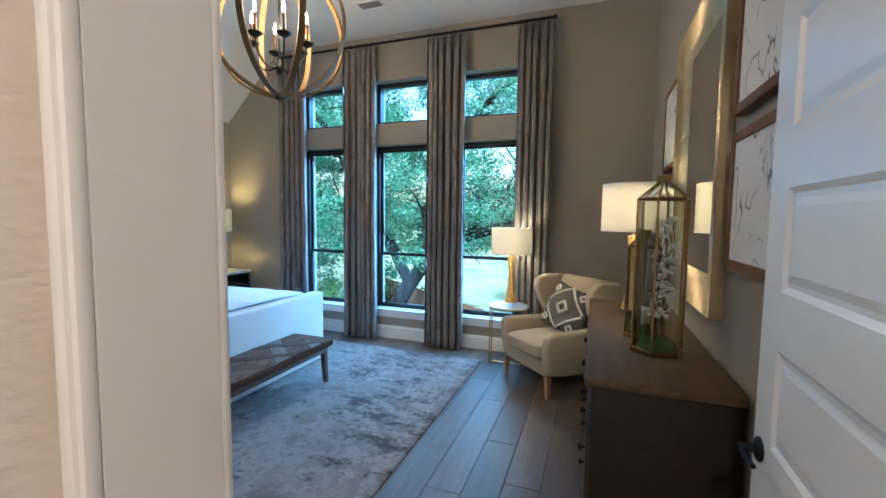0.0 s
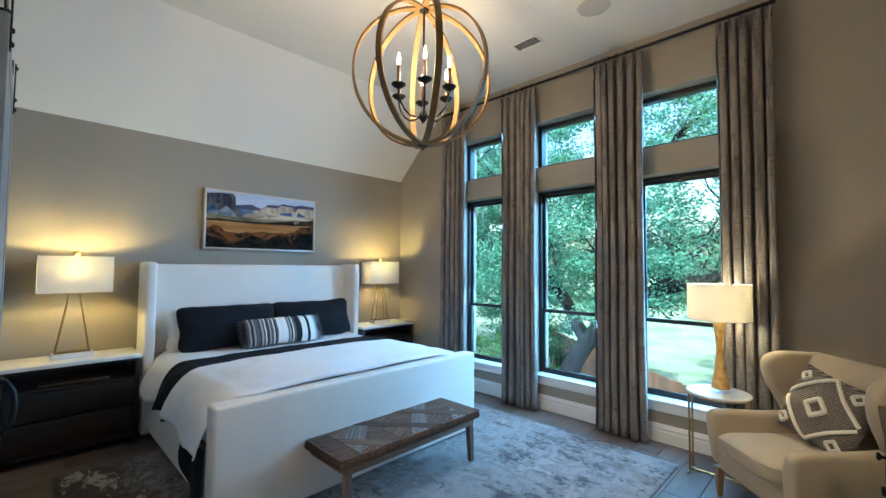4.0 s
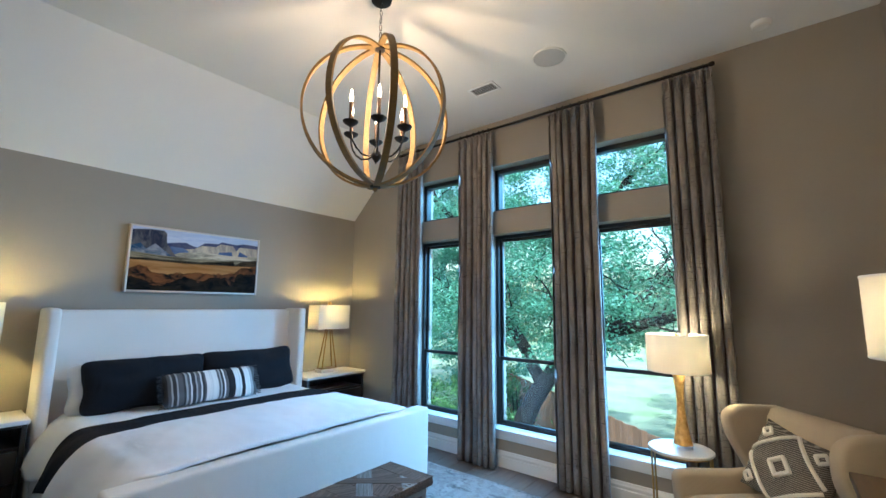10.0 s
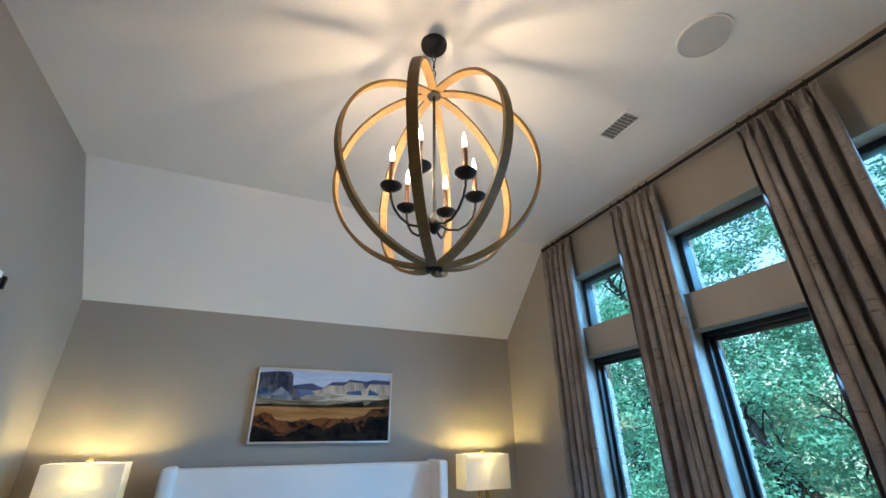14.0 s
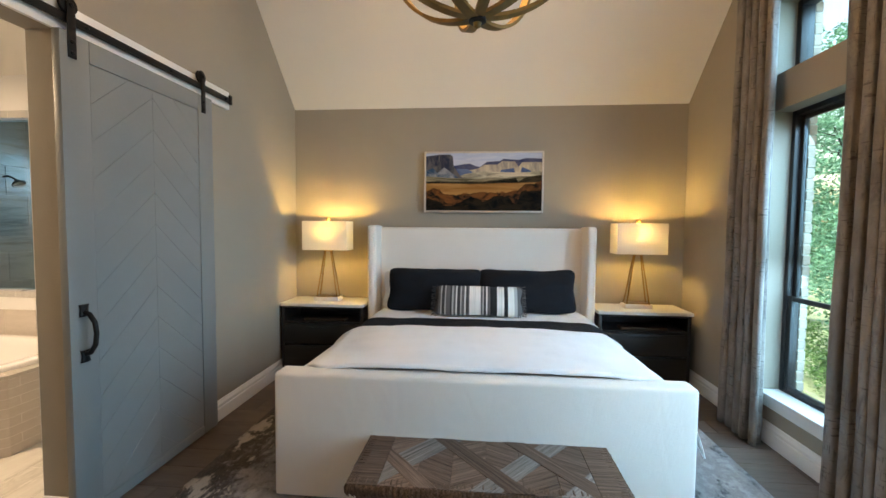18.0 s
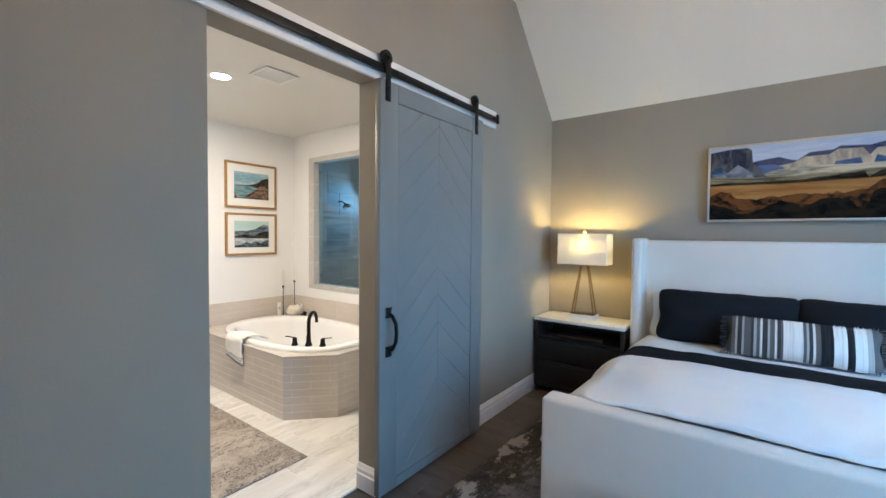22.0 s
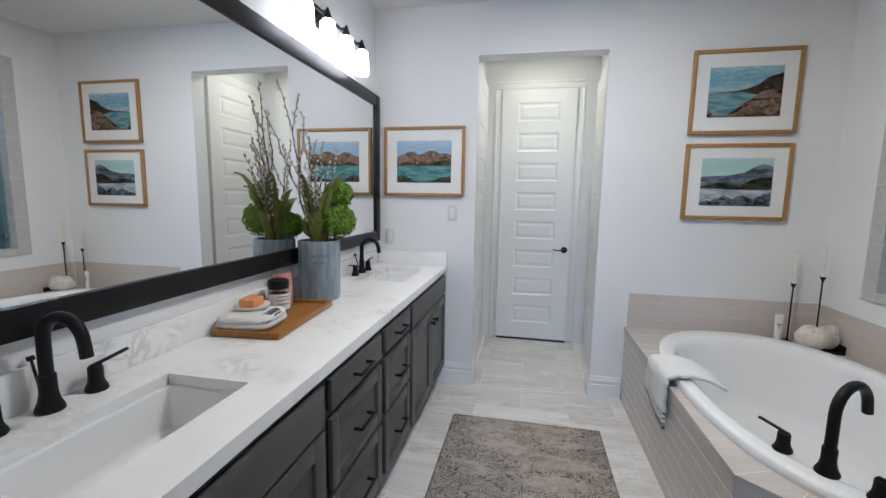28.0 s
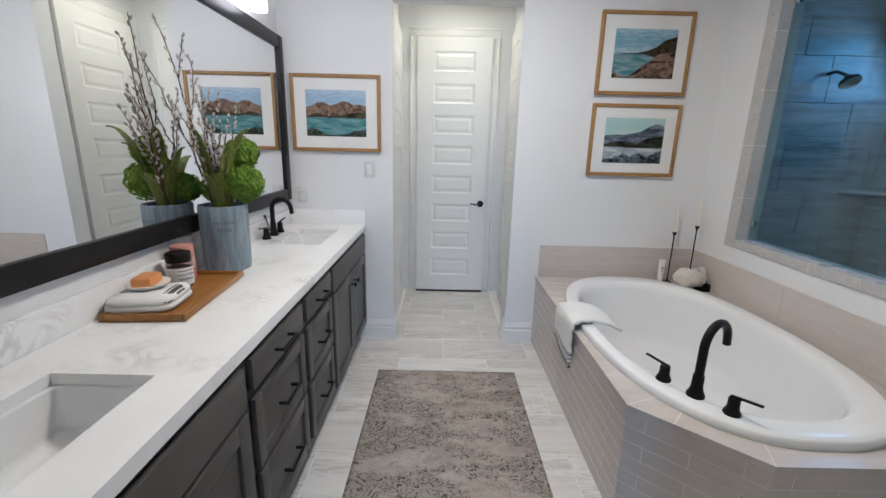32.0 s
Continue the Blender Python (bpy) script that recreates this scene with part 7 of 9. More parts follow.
SEA2 = painted("misty_hills_painting", [(0.4, (0.62, 0.62, 0.58)), (0.8, (0.38, 0.55, 0.54)), (1.0, (0.46, 0.58, 0.57))], [
    ([(0.0, 0.61), (0.2, 0.63), (0.35, 0.63), (0.6, 0.70), (0.75, 0.82), (0.85, 0.87), (0.95, 0.85), (1.0, 0.8)], 0.03, (0.048, 0.068, 0.10), (0.20, 0.225, 0.26), 4, 9),
    ([(0.0, 0.41), (0.25, 0.49), (0.45, 0.47), (0.55, 0.42), (0.7, 0.55), (0.85, 0.60), (1.0, 0.60)], 0.03, (0.012, 0.015, 0.014), (0.060, 0.060, 0.042), 4, 9),
    ([(0.0, 0.36), (0.5, 0.34), (1.0, 0.34)], 0.02, (0.24, 0.29, 0.34), (0.52, 0.54, 0.55), 3, 14),
    ([(0.0, 0.07), (0.2, 0.12), (0.35, 0.21), (0.48, 0.14), (0.6, 0.24), (0.75, 0.16), (0.9, 0.25), (1.0, 0.28)], 0.20, (0.010, 0.010, 0.013), (0.144, 0.187, 0.216), 6, 9),
])
SEA3 = painted("red_mountain_painting", [(0.4, (0.62, 0.64, 0.67)), (0.75, (0.30, 0.43, 0.60)), (1.0, (0.46, 0.54, 0.64))], [
    ([(0.0, 0.62), (0.1, 0.66), (0.2, 0.73), (0.3, 0.74), (0.4, 0.67), (0.5, 0.70), (0.6, 0.76), (0.7, 0.75), (0.8, 0.69), (0.9, 0.70), (1.0, 0.66)], 0.03, (0.079, 0.047, 0.032), (0.266, 0.187, 0.133), 8, 6),
    ([(0.0, 0.42), (0.2, 0.51), (0.35, 0.44), (0.6, 0.46), (0.75, 0.52), (1.0, 0.53)], 0.08, (0.020, 0.022, 0.017), (0.086, 0.072, 0.040), 6, 7),
    ([(0.0, 0.41), (1.0, 0.40)], 0.02, (0.061, 0.180, 0.202), (0.187, 0.317, 0.331), 3, 12),
    ([(0.0, 0.13), (0.1, 0.18), (0.2, 0.14), (0.3, 0.05), (0.5, 0.02), (0.7, 0.06), (0.8, 0.13), (1.0, 0.15)], 0.08, (0.022, 0.029, 0.022), (0.086, 0.108, 0.079), 7, 7),
])
PAPER = stuff("white_mount_board", (0.78, 0.77, 0.75), (0.75, 0.74, 0.72), 3, 0.7, bump=0.1, bscale=120)
for x, z, h, art, lb in ((-3.008, 1.822, 0.513, SEA1, "framed rocky bay watercolour in honey oak"), (-3.008, 1.287, 0.480, SEA2, "framed misty hills watercolour in honey oak"), (-0.969, 1.408, 0.500, SEA3, "framed red mountain lake watercolour in honey oak")):
    picture("framed_watercolour", (x, BY + 0.002, z), 180, 0.605, h, 0.024, 0.026, OAK, art, lb, group="framed watercolours", art_box=(0.405, 0.300), mount=PAPER)


PLATE = stuff("ivory_plate_plastic", (0.66, 0.66, 0.655), (0.64, 0.64, 0.635), 4, 0.35, bump=0.02)


def plate(name, at, kind_):
    t_ = thing(name, at, "white " + ("rocker light switch plate" if kind_ else "duplex power outlet plate") + " on the wall", "switch" if kind_ else "outlet", rz=180)
    part("cover", box(-0.036, 0.036, -0.006, 0, -0.058, 0.058, 0.003), PLATE, t_)
    if kind_:
        part("rocker", turned(box(-0.0165, 0.0165, -0.0035, 0.0035, -0.033, 0.033, 0.002), 4, 0, 0, (0, -0.0066, 0)), TRIM, t_)
    else:
        for z in (-0.021, 0.021):
            s_ = part("socket", box(-0.015, 0.015, -0.0075, -0.005, z - 0.014, z + 0.014, 0.002), TRIM, t_)
            for x in (-0.006, 0.006):
                part("slot", box(x - 0.001, x + 0.001, -0.0079, -0.0074, z - 0.004, z + 0.005), BLACK, s_)


plate("light_switch", (-1.185, BY + 0.001, 1.29), True)
plate("power_outlet", (-0.705, BY + 0.001, 1.104), False)

# ---------------------------------------------------------------- tub, its tiled surround
DK = [(-2.412, BY), (-2.412, -0.825), (-2.737, -0.521), (BX0, -0.521)]
DZ = 0.53
tub_c, tub_a, tub_b, tub_e = (-2.985, -1.475), 0.535, 0.885, 0.80


def oval(u, s):
    an = 2 * math.pi * u
    c, q = math.cos(an), math.sin(an)
    return (tub_c[0] + tub_a * s * math.copysign(abs(c) ** tub_e, c), tub_c[1] + tub_b * s * math.copysign(abs(q) ** tub_e, q))


tub_prof = [(0.998, 0.531), (1.0, 0.545), (0.992, 0.561), (0.972, 0.568), (0.90, 0.566), (0.865, 0.560), (0.838, 0.535), (0.815, 0.45), (0.785, 0.32), (0.73, 0.20), (0.62, 0.135), (0.40, 0.118), (0.15, 0.112), (0.0, 0.110)]


def tub_fn(u, v):
    k = v * (len(tub_prof) - 1)
    i = min(int(k), len(tub_prof) - 2)
    f = k - i
    s = tub_prof[i][0] + (tub_prof[i + 1][0] - tub_prof[i][0]) * f
    z = tub_prof[i][1] + (tub_prof[i + 1][1] - tub_prof[i][1]) * f
    x, y = oval(u, s)
    return (x - tub_c[0], y - tub_c[1], z)


tub = thing("bathtub", (*tub_c, 0.0), "white oval drop-in bathtub in a tiled deck", "bathtub")
part("shell", surf(tub_fn, 96, 39, loop_u=True), PORCELAIN, tub, smooth=80)
part("drain", turned(lathe([(0.0, 0.003), (0.024, 0.002), (0.03, 0.0)], 20), at=(0, -0.25, 0.114)), CHROME, tub)

sur = thing("tub_surround", (0, 0, 0), "taupe tiled tub deck with a clipped corner", "tub surround", kind="structure")


def edge_hit(dx, dy):
    """How far from the tub's centre the deck's outline lies along a direction."""
    poly = DK + [(BX0, BY)]
    best = 9.0
    for (x0, y0), (x1, y1) in zip(poly, poly[1:] + poly[:1]):
        ex, ey = x1 - x0, y1 - y0
        den = dx * ey - dy * ex
        if abs(den) > 1e-9:
            s = ((x0 - tub_c[0]) * ey - (y0 - tub_c[1]) * ex) / den
            w_ = ((x0 - tub_c[0]) * dy - (y0 - tub_c[1]) * dx) / den
            if s > 0 and -1e-6 <= w_ <= 1 + 1e-6:
                best = min(best, s)
    return best


bm = bmesh.new()
angs = sorted([2 * math.pi * k / 96 for k in range(96)] + [math.atan2(y - tub_c[1], x - tub_c[0]) % (2 * math.pi) for x, y in DK + [(BX0, BY)]])
rows = []
for a in angs:
    dx, dy = math.cos(a), math.sin(a)
    s = edge_hit(dx, dy)
    lo_s = 0.0
    for q in range(400):
        xx, yy = 0.003 * q * dx / tub_a, 0.003 * q * dy / tub_b
        if abs(xx) ** (1 / tub_e * 1.0 + 1) + abs(yy) ** (1 / tub_e * 1.0 + 1) > 0.90:
            lo_s = 0.003 * q
            break
    s = max(s, lo_s + 0.002)
    rows.append([bm.verts.new((tub_c[0] + lo_s * dx, tub_c[1] + lo_s * dy, z)) for z in (DZ - 0.025, DZ)] + [bm.verts.new((tub_c[0] + s * dx, tub_c[1] + s * dy, z)) for z in (DZ, DZ - 0.025)])
for k in range(len(rows)):
    a, b = rows[k], rows[(k + 1) % len(rows)]
    for e in range(4):
        bm.faces.new((a[e], a[(e + 1) % 4], b[(e + 1) % 4], b[e]))
bmesh.ops.recalc_face_normals(bm, faces=bm.faces[:])
part("deck_top", bm, DECK_TILE, sur, "taupe stone-look deck tile", smooth=20)
LIGHT_GROUT = stuff("pale_tile_grout", (0.72, 0.685, 0.645), (0.67, 0.64, 0.60), 20, 0.9, bscale=150)
bm = bmesh.new()
box(-2.432, -2.419, BY, -0.832, 0, DZ - 0.026, bm=bm)
box(BX0, -2.742, -0.541, -0.528, 0, DZ - 0.026, bm=bm)
cham = Vector((-2.737, -0.521, 0)) - Vector((-2.412, -0.825, 0))
c_len, c_yaw = cham.length, math.degrees(math.atan2(cham.y, cham.x))
one = box(0.006, c_len - 0.006, -0.0, 0.013, 0, DZ - 0.026)
one.transform(pose(-2.412, -0.825, 0, 0, 0, c_yaw) @ pose(0, 0.007, 0))
merge(bm, one)
part("backing", bm, LIGHT_GROUT, sur, smooth=0)


for k in range(5):
    y = BY + 0.16 + 0.305 * k
    xe = next((x / 500 for x in range(-1206, -1700, -1) if abs((x / 500 - tub_c[0]) / tub_a) ** 2.25 + abs((y - tub_c[1]) / tub_b) ** 2.25 < 1.0), -2.6)
    part("deck_joint", box(xe, -2.4125, y - 0.0012, y + 0.0012, DZ - 0.004, DZ + 0.0004), LIGHT_GROUT, sur)
one = box(0.16, 0.1625, 0.0006, 0.17, DZ - 0.004, DZ + 0.0004)
one.transform(pose(-2.412, -0.825, 0, 0, 0, c_yaw))
part("deck_joint", one, LIGHT_GROUT, sur)
for (x, y), an in (((-2.412, -0.825), 201), ((-2.737, -0.521), 248)):
    one = box(0.0, 0.15, -0.0012, 0.0012, DZ - 0.004, DZ + 0.0004)
    one.transform(pose(x, y, 0, 0, 0, an))
    part("deck_joint", one, LIGHT_GROUT, sur)


def brick_mesh(w, h, t):
    me = bpy.data.meshes.new("tile")
    bm = box(0, w, -t, 0, 0, h, 0.0012, 1)
    bm.to_mesh(me)
    bm.free()
    me.materials.append(TUB_TILE)
    return me


brick_cache = {}


def tile_run(length, rows, h, m0, parent, tw=0.300, gap=0.0030, z0=0.0, t=0.008):
    """Courses of glazed brick tiles in running bond along local x, front towards -y."""
    for r_ in range(rows):
        x = -(tw + gap) * (0.5 if r_ % 2 else 0.0) - 0.08
        while x < length - 0.006:
            a, b = max(x, 0.0), min(x + tw, length)
            if b - a > 0.012:
                key = (round(b - a, 3), h, t)
                if key not in brick_cache:
                    brick_cache[key] = brick_mesh(b - a, h - gap, t)
                ob = new("tile", brick_cache[key])
                ob.parent = parent
                ob.matrix_basis = m0 @ pose(a, t - 0.0014, z0 + r_ * h)
            x += tw + gap


tile_run(1.588, 8, 0.0628, pose(-2.4195, BY, 0.002, 0, 0, 90), sur)
tile_run(c_len - 0.004, 8, 0.0628, pose(-2.412, -0.825, 0.002, 0, 0, c_yaw) @ pose(0.002, 0.0075, 0), sur)
tile_run(0.820, 8, 0.0628, pose(-2.740, -0.5285, 0.002, 0, 0, 180), sur)
bm = bmesh.new()
box(BX0, -2.430, BY + 0.0005, BY + 0.006, DZ, 0.772, bm=bm)
box(BX0 + 0.0005, BX0 + 0.006, BY + 0.006, -0.575, DZ, 0.772, bm=bm)
part("splash_backing", bm, LIGHT_GROUT, sur, smooth=0)
tile_run(1.116, 4, 0.0605, pose(-2.430, BY + 0.006, DZ + 0.001, 0, 0, 180), sur, tw=0.60, gap=0.0014)
tile_run(1.826, 1, 0.242, pose(BX0 + 0.006, BY + 0.014, DZ + 0.001, 0, 0, 90), sur, tw=0.915, gap=0.0012)

faucet((-2.671, -0.839, 0.566), 0.165, 0.02, 0.275, "matte black roman tub faucet with lever handles", 211, 0.126, 0.085, 1.15)

# towel over the rim
TOWEL = woven("white_terry", (0.80, 0.79, 0.77), (0.74, 0.73, 0.71), 520, bump=1.0, blotch=12)
TOWEL_EDGE = woven("charcoal_terry", (0.05, 0.05, 0.055), (0.09, 0.09, 0.095), 520, bump=0.8)
TOWEL_GREY = woven("grey_terry", (0.26, 0.27, 0.29), (0.33, 0.34, 0.36), 520, bump=0.8)
tw = thing("hand_towel", (-2.47, -1.60, 0), "white hand towel with a grey striped hem over the tub rim", "towel")
tp = [(-0.20, 0.535), (-0.13, 0.572), (-0.05, 0.588), (0.02, 0.590), (0.062, 0.575), (0.078, 0.54), (0.082, 0.48), (0.083, 0.44), (0.085, 0.398)]


def towel_fn(u, v, v0=0.0, v1=1.0):
    k = (v0 + (v1 - v0) * v) * (len(tp) - 1)
    i = min(int(k), len(tp) - 2)
    f = k - i
    x = tp[i][0] + (tp[i + 1][0] - tp[i][0]) * f
    z = tp[i][1] + (tp[i + 1][1] - tp[i][1]) * f
    y = (u - 0.5) * (0.26 + 0.03 * f)
    fold = 0.010 * math.sin(u * 4.2 + 0.3 * k) + 0.005 * noise.noise(Vector((u * 3, 0.6 * k, 1.0)))
    return (x + abs(fold) * (1 if k > 4 else 0.3), y + 0.03 * (k / 8) ** 2, z + abs(fold) * (0.8 if k < 5 else 0.0) - 0.06 * u * max(0.0, (k - 5) / 3) ** 1.2)


for nm, a, b, mt in (("cloth", 0.0, 0.875, TOWEL), ("stripe", 0.875, 0.885, TOWEL_EDGE), ("cloth_band", 0.885, 0.905, TOWEL), ("stripe", 0.905, 0.925, TOWEL_GREY), ("cloth_band", 0.925, 0.945, TOWEL), ("stripe", 0.945, 0.98, TOWEL_GREY), ("hem", 0.98, 1.0, TOWEL_EDGE)):
    thicken(part(nm, surf(lambda u, v: towel_fn(u, v, a, b), 24, 30 if nm == "cloth" else 3), mt, tw, smooth=80), 0.016, 1.0)

# things on the tub's ledge
for x, y, h, c in ((-3.365, -2.345, 0.375, 0.19), (-3.475, -2.275, 0.435, 0.19)):
    cs = thing("candlestick", (x, y, DZ), "slim black iron candlestick with a white taper", "candlestick", "candlesticks")
    part("stand", lathe([(0.032, 0), (0.033, 0.004), (0.008, 0.012), (0.0045, 0.03), (0.0045, h - 0.03), (0.012, h - 0.012), (0.0155, h), (0.010, h)], 14), BLACK, cs)
    part("taper", lathe([(0.009, h - 0.002), (0.0075, h + c * 0.9), (0.002, h + c)], 10), WAX, cs, "white wax taper")
    part("wick", tube([(0, 0, h + c), (0.002, 0, h + c + 0.008)], 0.0008, 5), BLACK, cs)
tb_ = thing("lotion_tube", (-3.285, -2.30, DZ), "white squeeze tube of lotion standing on its cap", "tube")
part("tube", surf(lambda u, v: ((0.017 + 0.008 * v) * math.cos(2 * math.pi * u), 0.017 * (1 - 0.9 * v) * math.sin(2 * math.pi * u), 0.018 + 0.165 * v), 20, 8, loop_u=True), TRIM, tb_, smooth=60)
part("cap", lathe([(0.014, 0.0), (0.015, 0.003), (0.015, 0.018), (0.0, 0.019)], 16), TRIM, tb_)
for z, w_ in ((0.122, 0.014), (0.112, 0.010), (0.098, 0.006)):
    part("print_bar", box(-w_, w_, 0.0105 - 0.09 * (z - 0.07), 0.0125 - 0.09 * (z - 0.07), z, z + 0.004), DRESS_FRONT, tb_, "grey line of print", m=pose(0, 0.0035, 0))
sg = thing("bath_sponge", (-3.41, -2.19, DZ + 0.012), "cream natural bath sponge on a black tray", "sponge")
part("sponge", surf(lambda u, v: tuple(Vector((0.082 * math.sin(math.pi * v) * math.cos(2 * math.pi * u), 0.082 * math.sin(math.pi * v) * math.sin(2 * math.pi * u), 0.066 - 0.064 * math.cos(math.pi * v))) * (1 + 0.16 * noise.noise(Vector((3 * math.cos(2 * math.pi * u), 3 * math.sin(2 * math.pi * u), 4 * v))))), 28, 16, loop_u=True), stuff("cream_sponge", (0.74, 0.70, 0.62), (0.62, 0.57, 0.48), 30, 0.95, bump=1.0, bscale=90, bdist=0.008), sg, smooth=80)
part("coral", surf(lambda u, v: tuple(Vector((-0.078, -0.012, 0.0)) + Vector((0.058 * math.sin(math.pi * v) * math.cos(2 * math.pi * u), 0.058 * math.sin(math.pi * v) * math.sin(2 * math.pi * u), 0.070 - 0.066 * math.cos(math.pi * v))) * (1 + 0.22 * noise.noise(Vector((5 * math.cos(2 * math.pi * u), 5 * math.sin(2 * math.pi * u), 6 * v + 3))))), 30, 18, loop_u=True), stuff("white_coral", (0.76, 0.74, 0.70), (0.52, 0.49, 0.45), 60, 0.9, bump=1.0, bscale=120, bdist=0.01), sg, "white lump of coral", smooth=60)
part("tray", box(-0.150, 0.055, -0.05, 0.05, -0.012, 0.004, 0.004), BLACK, sg)
part("tray_foot", box(-0.158, -0.128, -0.05, 0.05, 0.004, 0.040, 0.005), BLACK, sg, "black raised end of the tray")

# ---------------------------------------------------------------- shower behind the glass
y0, y1, z0, z1 = SG
sw = thing("shower_window", (0, 0, 0), "fixed shower glass in a grey marble surround", "window", kind="structure")
for a, b, c, d, n_ in ((y0 - 0.095, y0, z0 - 0.055, z1 + 0.06, 5), (y1, y1 + 0.07, z0 - 0.055, z1 + 0.06, 5), (y0, y1, z0 - 0.055, z0, -4), (y0, y1, z1, z1 + 0.06, -4)):
    part("trim_bed", box(BX0 - 0.118, BX0 + 0.0085, a + 0.001, b - 0.001, c + 0.001, d - 0.001), LIGHT_GROUT, sw)
    for k in range(abs(n_)):
        if n_ > 0:
            one = box(BX0 - 0.122, BX0 + 0.010, a, b, c + (d - c) * k / n_ + 0.0012, c + (d - c) * (k + 1) / n_ - 0.0012, 0.002, 1)
        else:
            one = box(BX0 - 0.122, BX0 + 0.010, a + (b - a) * k / -n_ + 0.0012, a + (b - a) * (k + 1) / -n_ - 0.0012, c, d, 0.002, 1)
        part("marble_trim", one, MARBLE, sw, "grey marble edging")
TEAL_GLASS = glass_of("teal_shower_glass", (0.72, 0.86, 0.89), base=0.06)
g_ = part("pane", box(BX0 - 0.073, BX0 - 0.063, y0, y1, z0, z1), TEAL_GLASS, sw, "blue-green glass pane")
g_.visible_shadow = False
for z in (z0 + 0.09, z1 - 0.12):
    part("clip", box(BX0 - 0.079, BX0 - 0.057, y0, y0 + 0.035, z, z + 0.035, 0.002), CHROME, sw)
setting("shower_wall_end", box(BX0 - 0.135, BX0 + 0.012, -0.5595, -0.500, 0.0, BZ, 0.003), MARBLE, "grey marble end of the tub wall", "wall")
WY0, WY1, WZ0, WZ1 = -2.33, -1.45, 1.80, 2.34
bm = bmesh.new()
wall_bands(bm, BY - 0.15, YS0, -0.25, BZ + 0.1, [(WY0, WY1, WZ0, WZ1)], "y", -4.95, -4.762)
setting("shower_wall_west", bm, LIGHT_GROUT, "tiled outer wall of the shower", "wall", smooth=0)
setting("shower_wall_south", box(-4.762, BX0 - 0.12, BY - 0.13, BY - 0.012, -0.25, BZ + 0.1), LIGHT_GROUT, "tiled end wall of the shower", "wall")
setting("shower_floor", box(-4.762, BX0 - 0.12, BY - 0.012, YS0, -0.0098, 0.004), SHOWER_TILE, "grey shower floor", "floor")


def tile_mesh(w, h, t, mt):
    key = (round(w, 3), round(h, 3), t, mt.name)
    if key not in brick_cache:
        me = bpy.data.meshes.new("tile")
        bm = box(0, w, -t, 0, 0, h, 0.002, 1)
        bm.to_mesh(me)
        bm.free()
        me.materials.append(mt)
        brick_cache[key] = me
    return brick_cache[key]


def big_tiles(parent, m0, length, height, mt, tw=0.60, th=0.30, hole=None):
    r_ = 0
    z = 0.0
    while z < height - 0.02:
        x = -0.2 * (r_ % 3)
        while x < length - 0.01:
            a, b, c, d = max(0, x), min(length, x + tw), z, min(height, z + th)
            if b - a > 0.01:
                cut = [(a, b, c, d)]
                if hole and not (b <= hole[0] or a >= hole[1] or d <= hole[2] or c >= hole[3]):
                    cut = [(a, min(b, hole[0]), c, d), (max(a, hole[1]), b, c, d), (max(a, hole[0]), min(b, hole[1]), c, min(d, hole[2])), (max(a, hole[0]), min(b, hole[1]), max(c, hole[3]), d)]
                for p, q, s, t in cut:
                    if q - p > 0.012 and t - s > 0.012:
                        ob = new("tile", tile_mesh(q - p - 0.003, t - s - 0.003, 0.010, mt))
                        ob.parent = parent
                        ob.matrix_basis = m0 @ pose(p, 0, s)
            x += tw
        z += th
        r_ += 1


big_tiles(bpy.data.objects["shower_wall_west"], pose(-4.7615, BY - 0.01, 0.005, 0, 0, 90), YS0 - BY, BZ - 0.01, SHOWER_TILE, hole=(WY0 - BY + 0.01, WY1 - BY + 0.01, WZ0 - 0.005, WZ1 - 0.005))
big_tiles(bpy.data.objects["shower_wall_south"], pose(BX0 - 0.121, BY - 0.0115, 0.005, 0, 0, 180), 1.07, BZ - 0.01, SHOWER_TILE)
swn = thing("window_4", (-4.80, (WY0 + WY1) / 2, WZ0), "small black-framed frosted shower window", "window", rz=90, kind="structure")
hw = (WY1 - WY0) / 2
for x0, x1, z0, z1 in ((-hw, -hw + 0.05, 0, WZ1 - WZ0), (hw - 0.05, hw, 0, WZ1 - WZ0), (-hw + 0.05, hw - 0.05, 0, 0.05), (-hw + 0.05, hw - 0.05, WZ1 - WZ0 - 0.05, WZ1 - WZ0)):
    part("window_frame", box(x0, x1, 0.0, 0.07, z0, z1, 0.003), FRAME_BLACK, swn)
FROST = glass_of("frosted_glass", (0.14, 0.56, 0.70), 0.2)
p_ = part("pane", box(-hw + 0.045, hw - 0.045, 0.03, 0.036, 0.045, WZ1 - WZ0 - 0.045), FROST, swn)
p_.visible_shadow = False
sh = thing("wall_shower", (-4.26, BY - 0.022, 1.985), "black round shower head on a wall arm", "shower head")
part("flange", turned(lathe([(0.03, 0), (0.03, 0.006), (0.012, 0.012)], 18), -90, 0, 0), BLACK, sh)
part("arm", tube([(0, 0, 0), (0, 0.08, 0.01), (0, 0.15, -0.02), (0, 0.18, -0.05)], 0.010, 10), BLACK, sh)
part("head", turned(lathe([(0.016, -0.03), (0.03, -0.01), (0.055, 0.008), (0.058, 0.02), (0.054, 0.026), (0.0, 0.024)], 24), 35 + 180, 0, 0, (0, 0.185, -0.055)), BLACK, sh)
part("face", turned(lathe([(0.0, 0.0255), (0.046, 0.0275), (0.05, 0.026)], 24), 35 + 180, 0, 0, (0, 0.185, -0.055)), CHROME, sh)
rs_ = thing("rain_shower", (-4.02, -1.33, BZ), "square black rain shower head hung from the ceiling", "shower head")
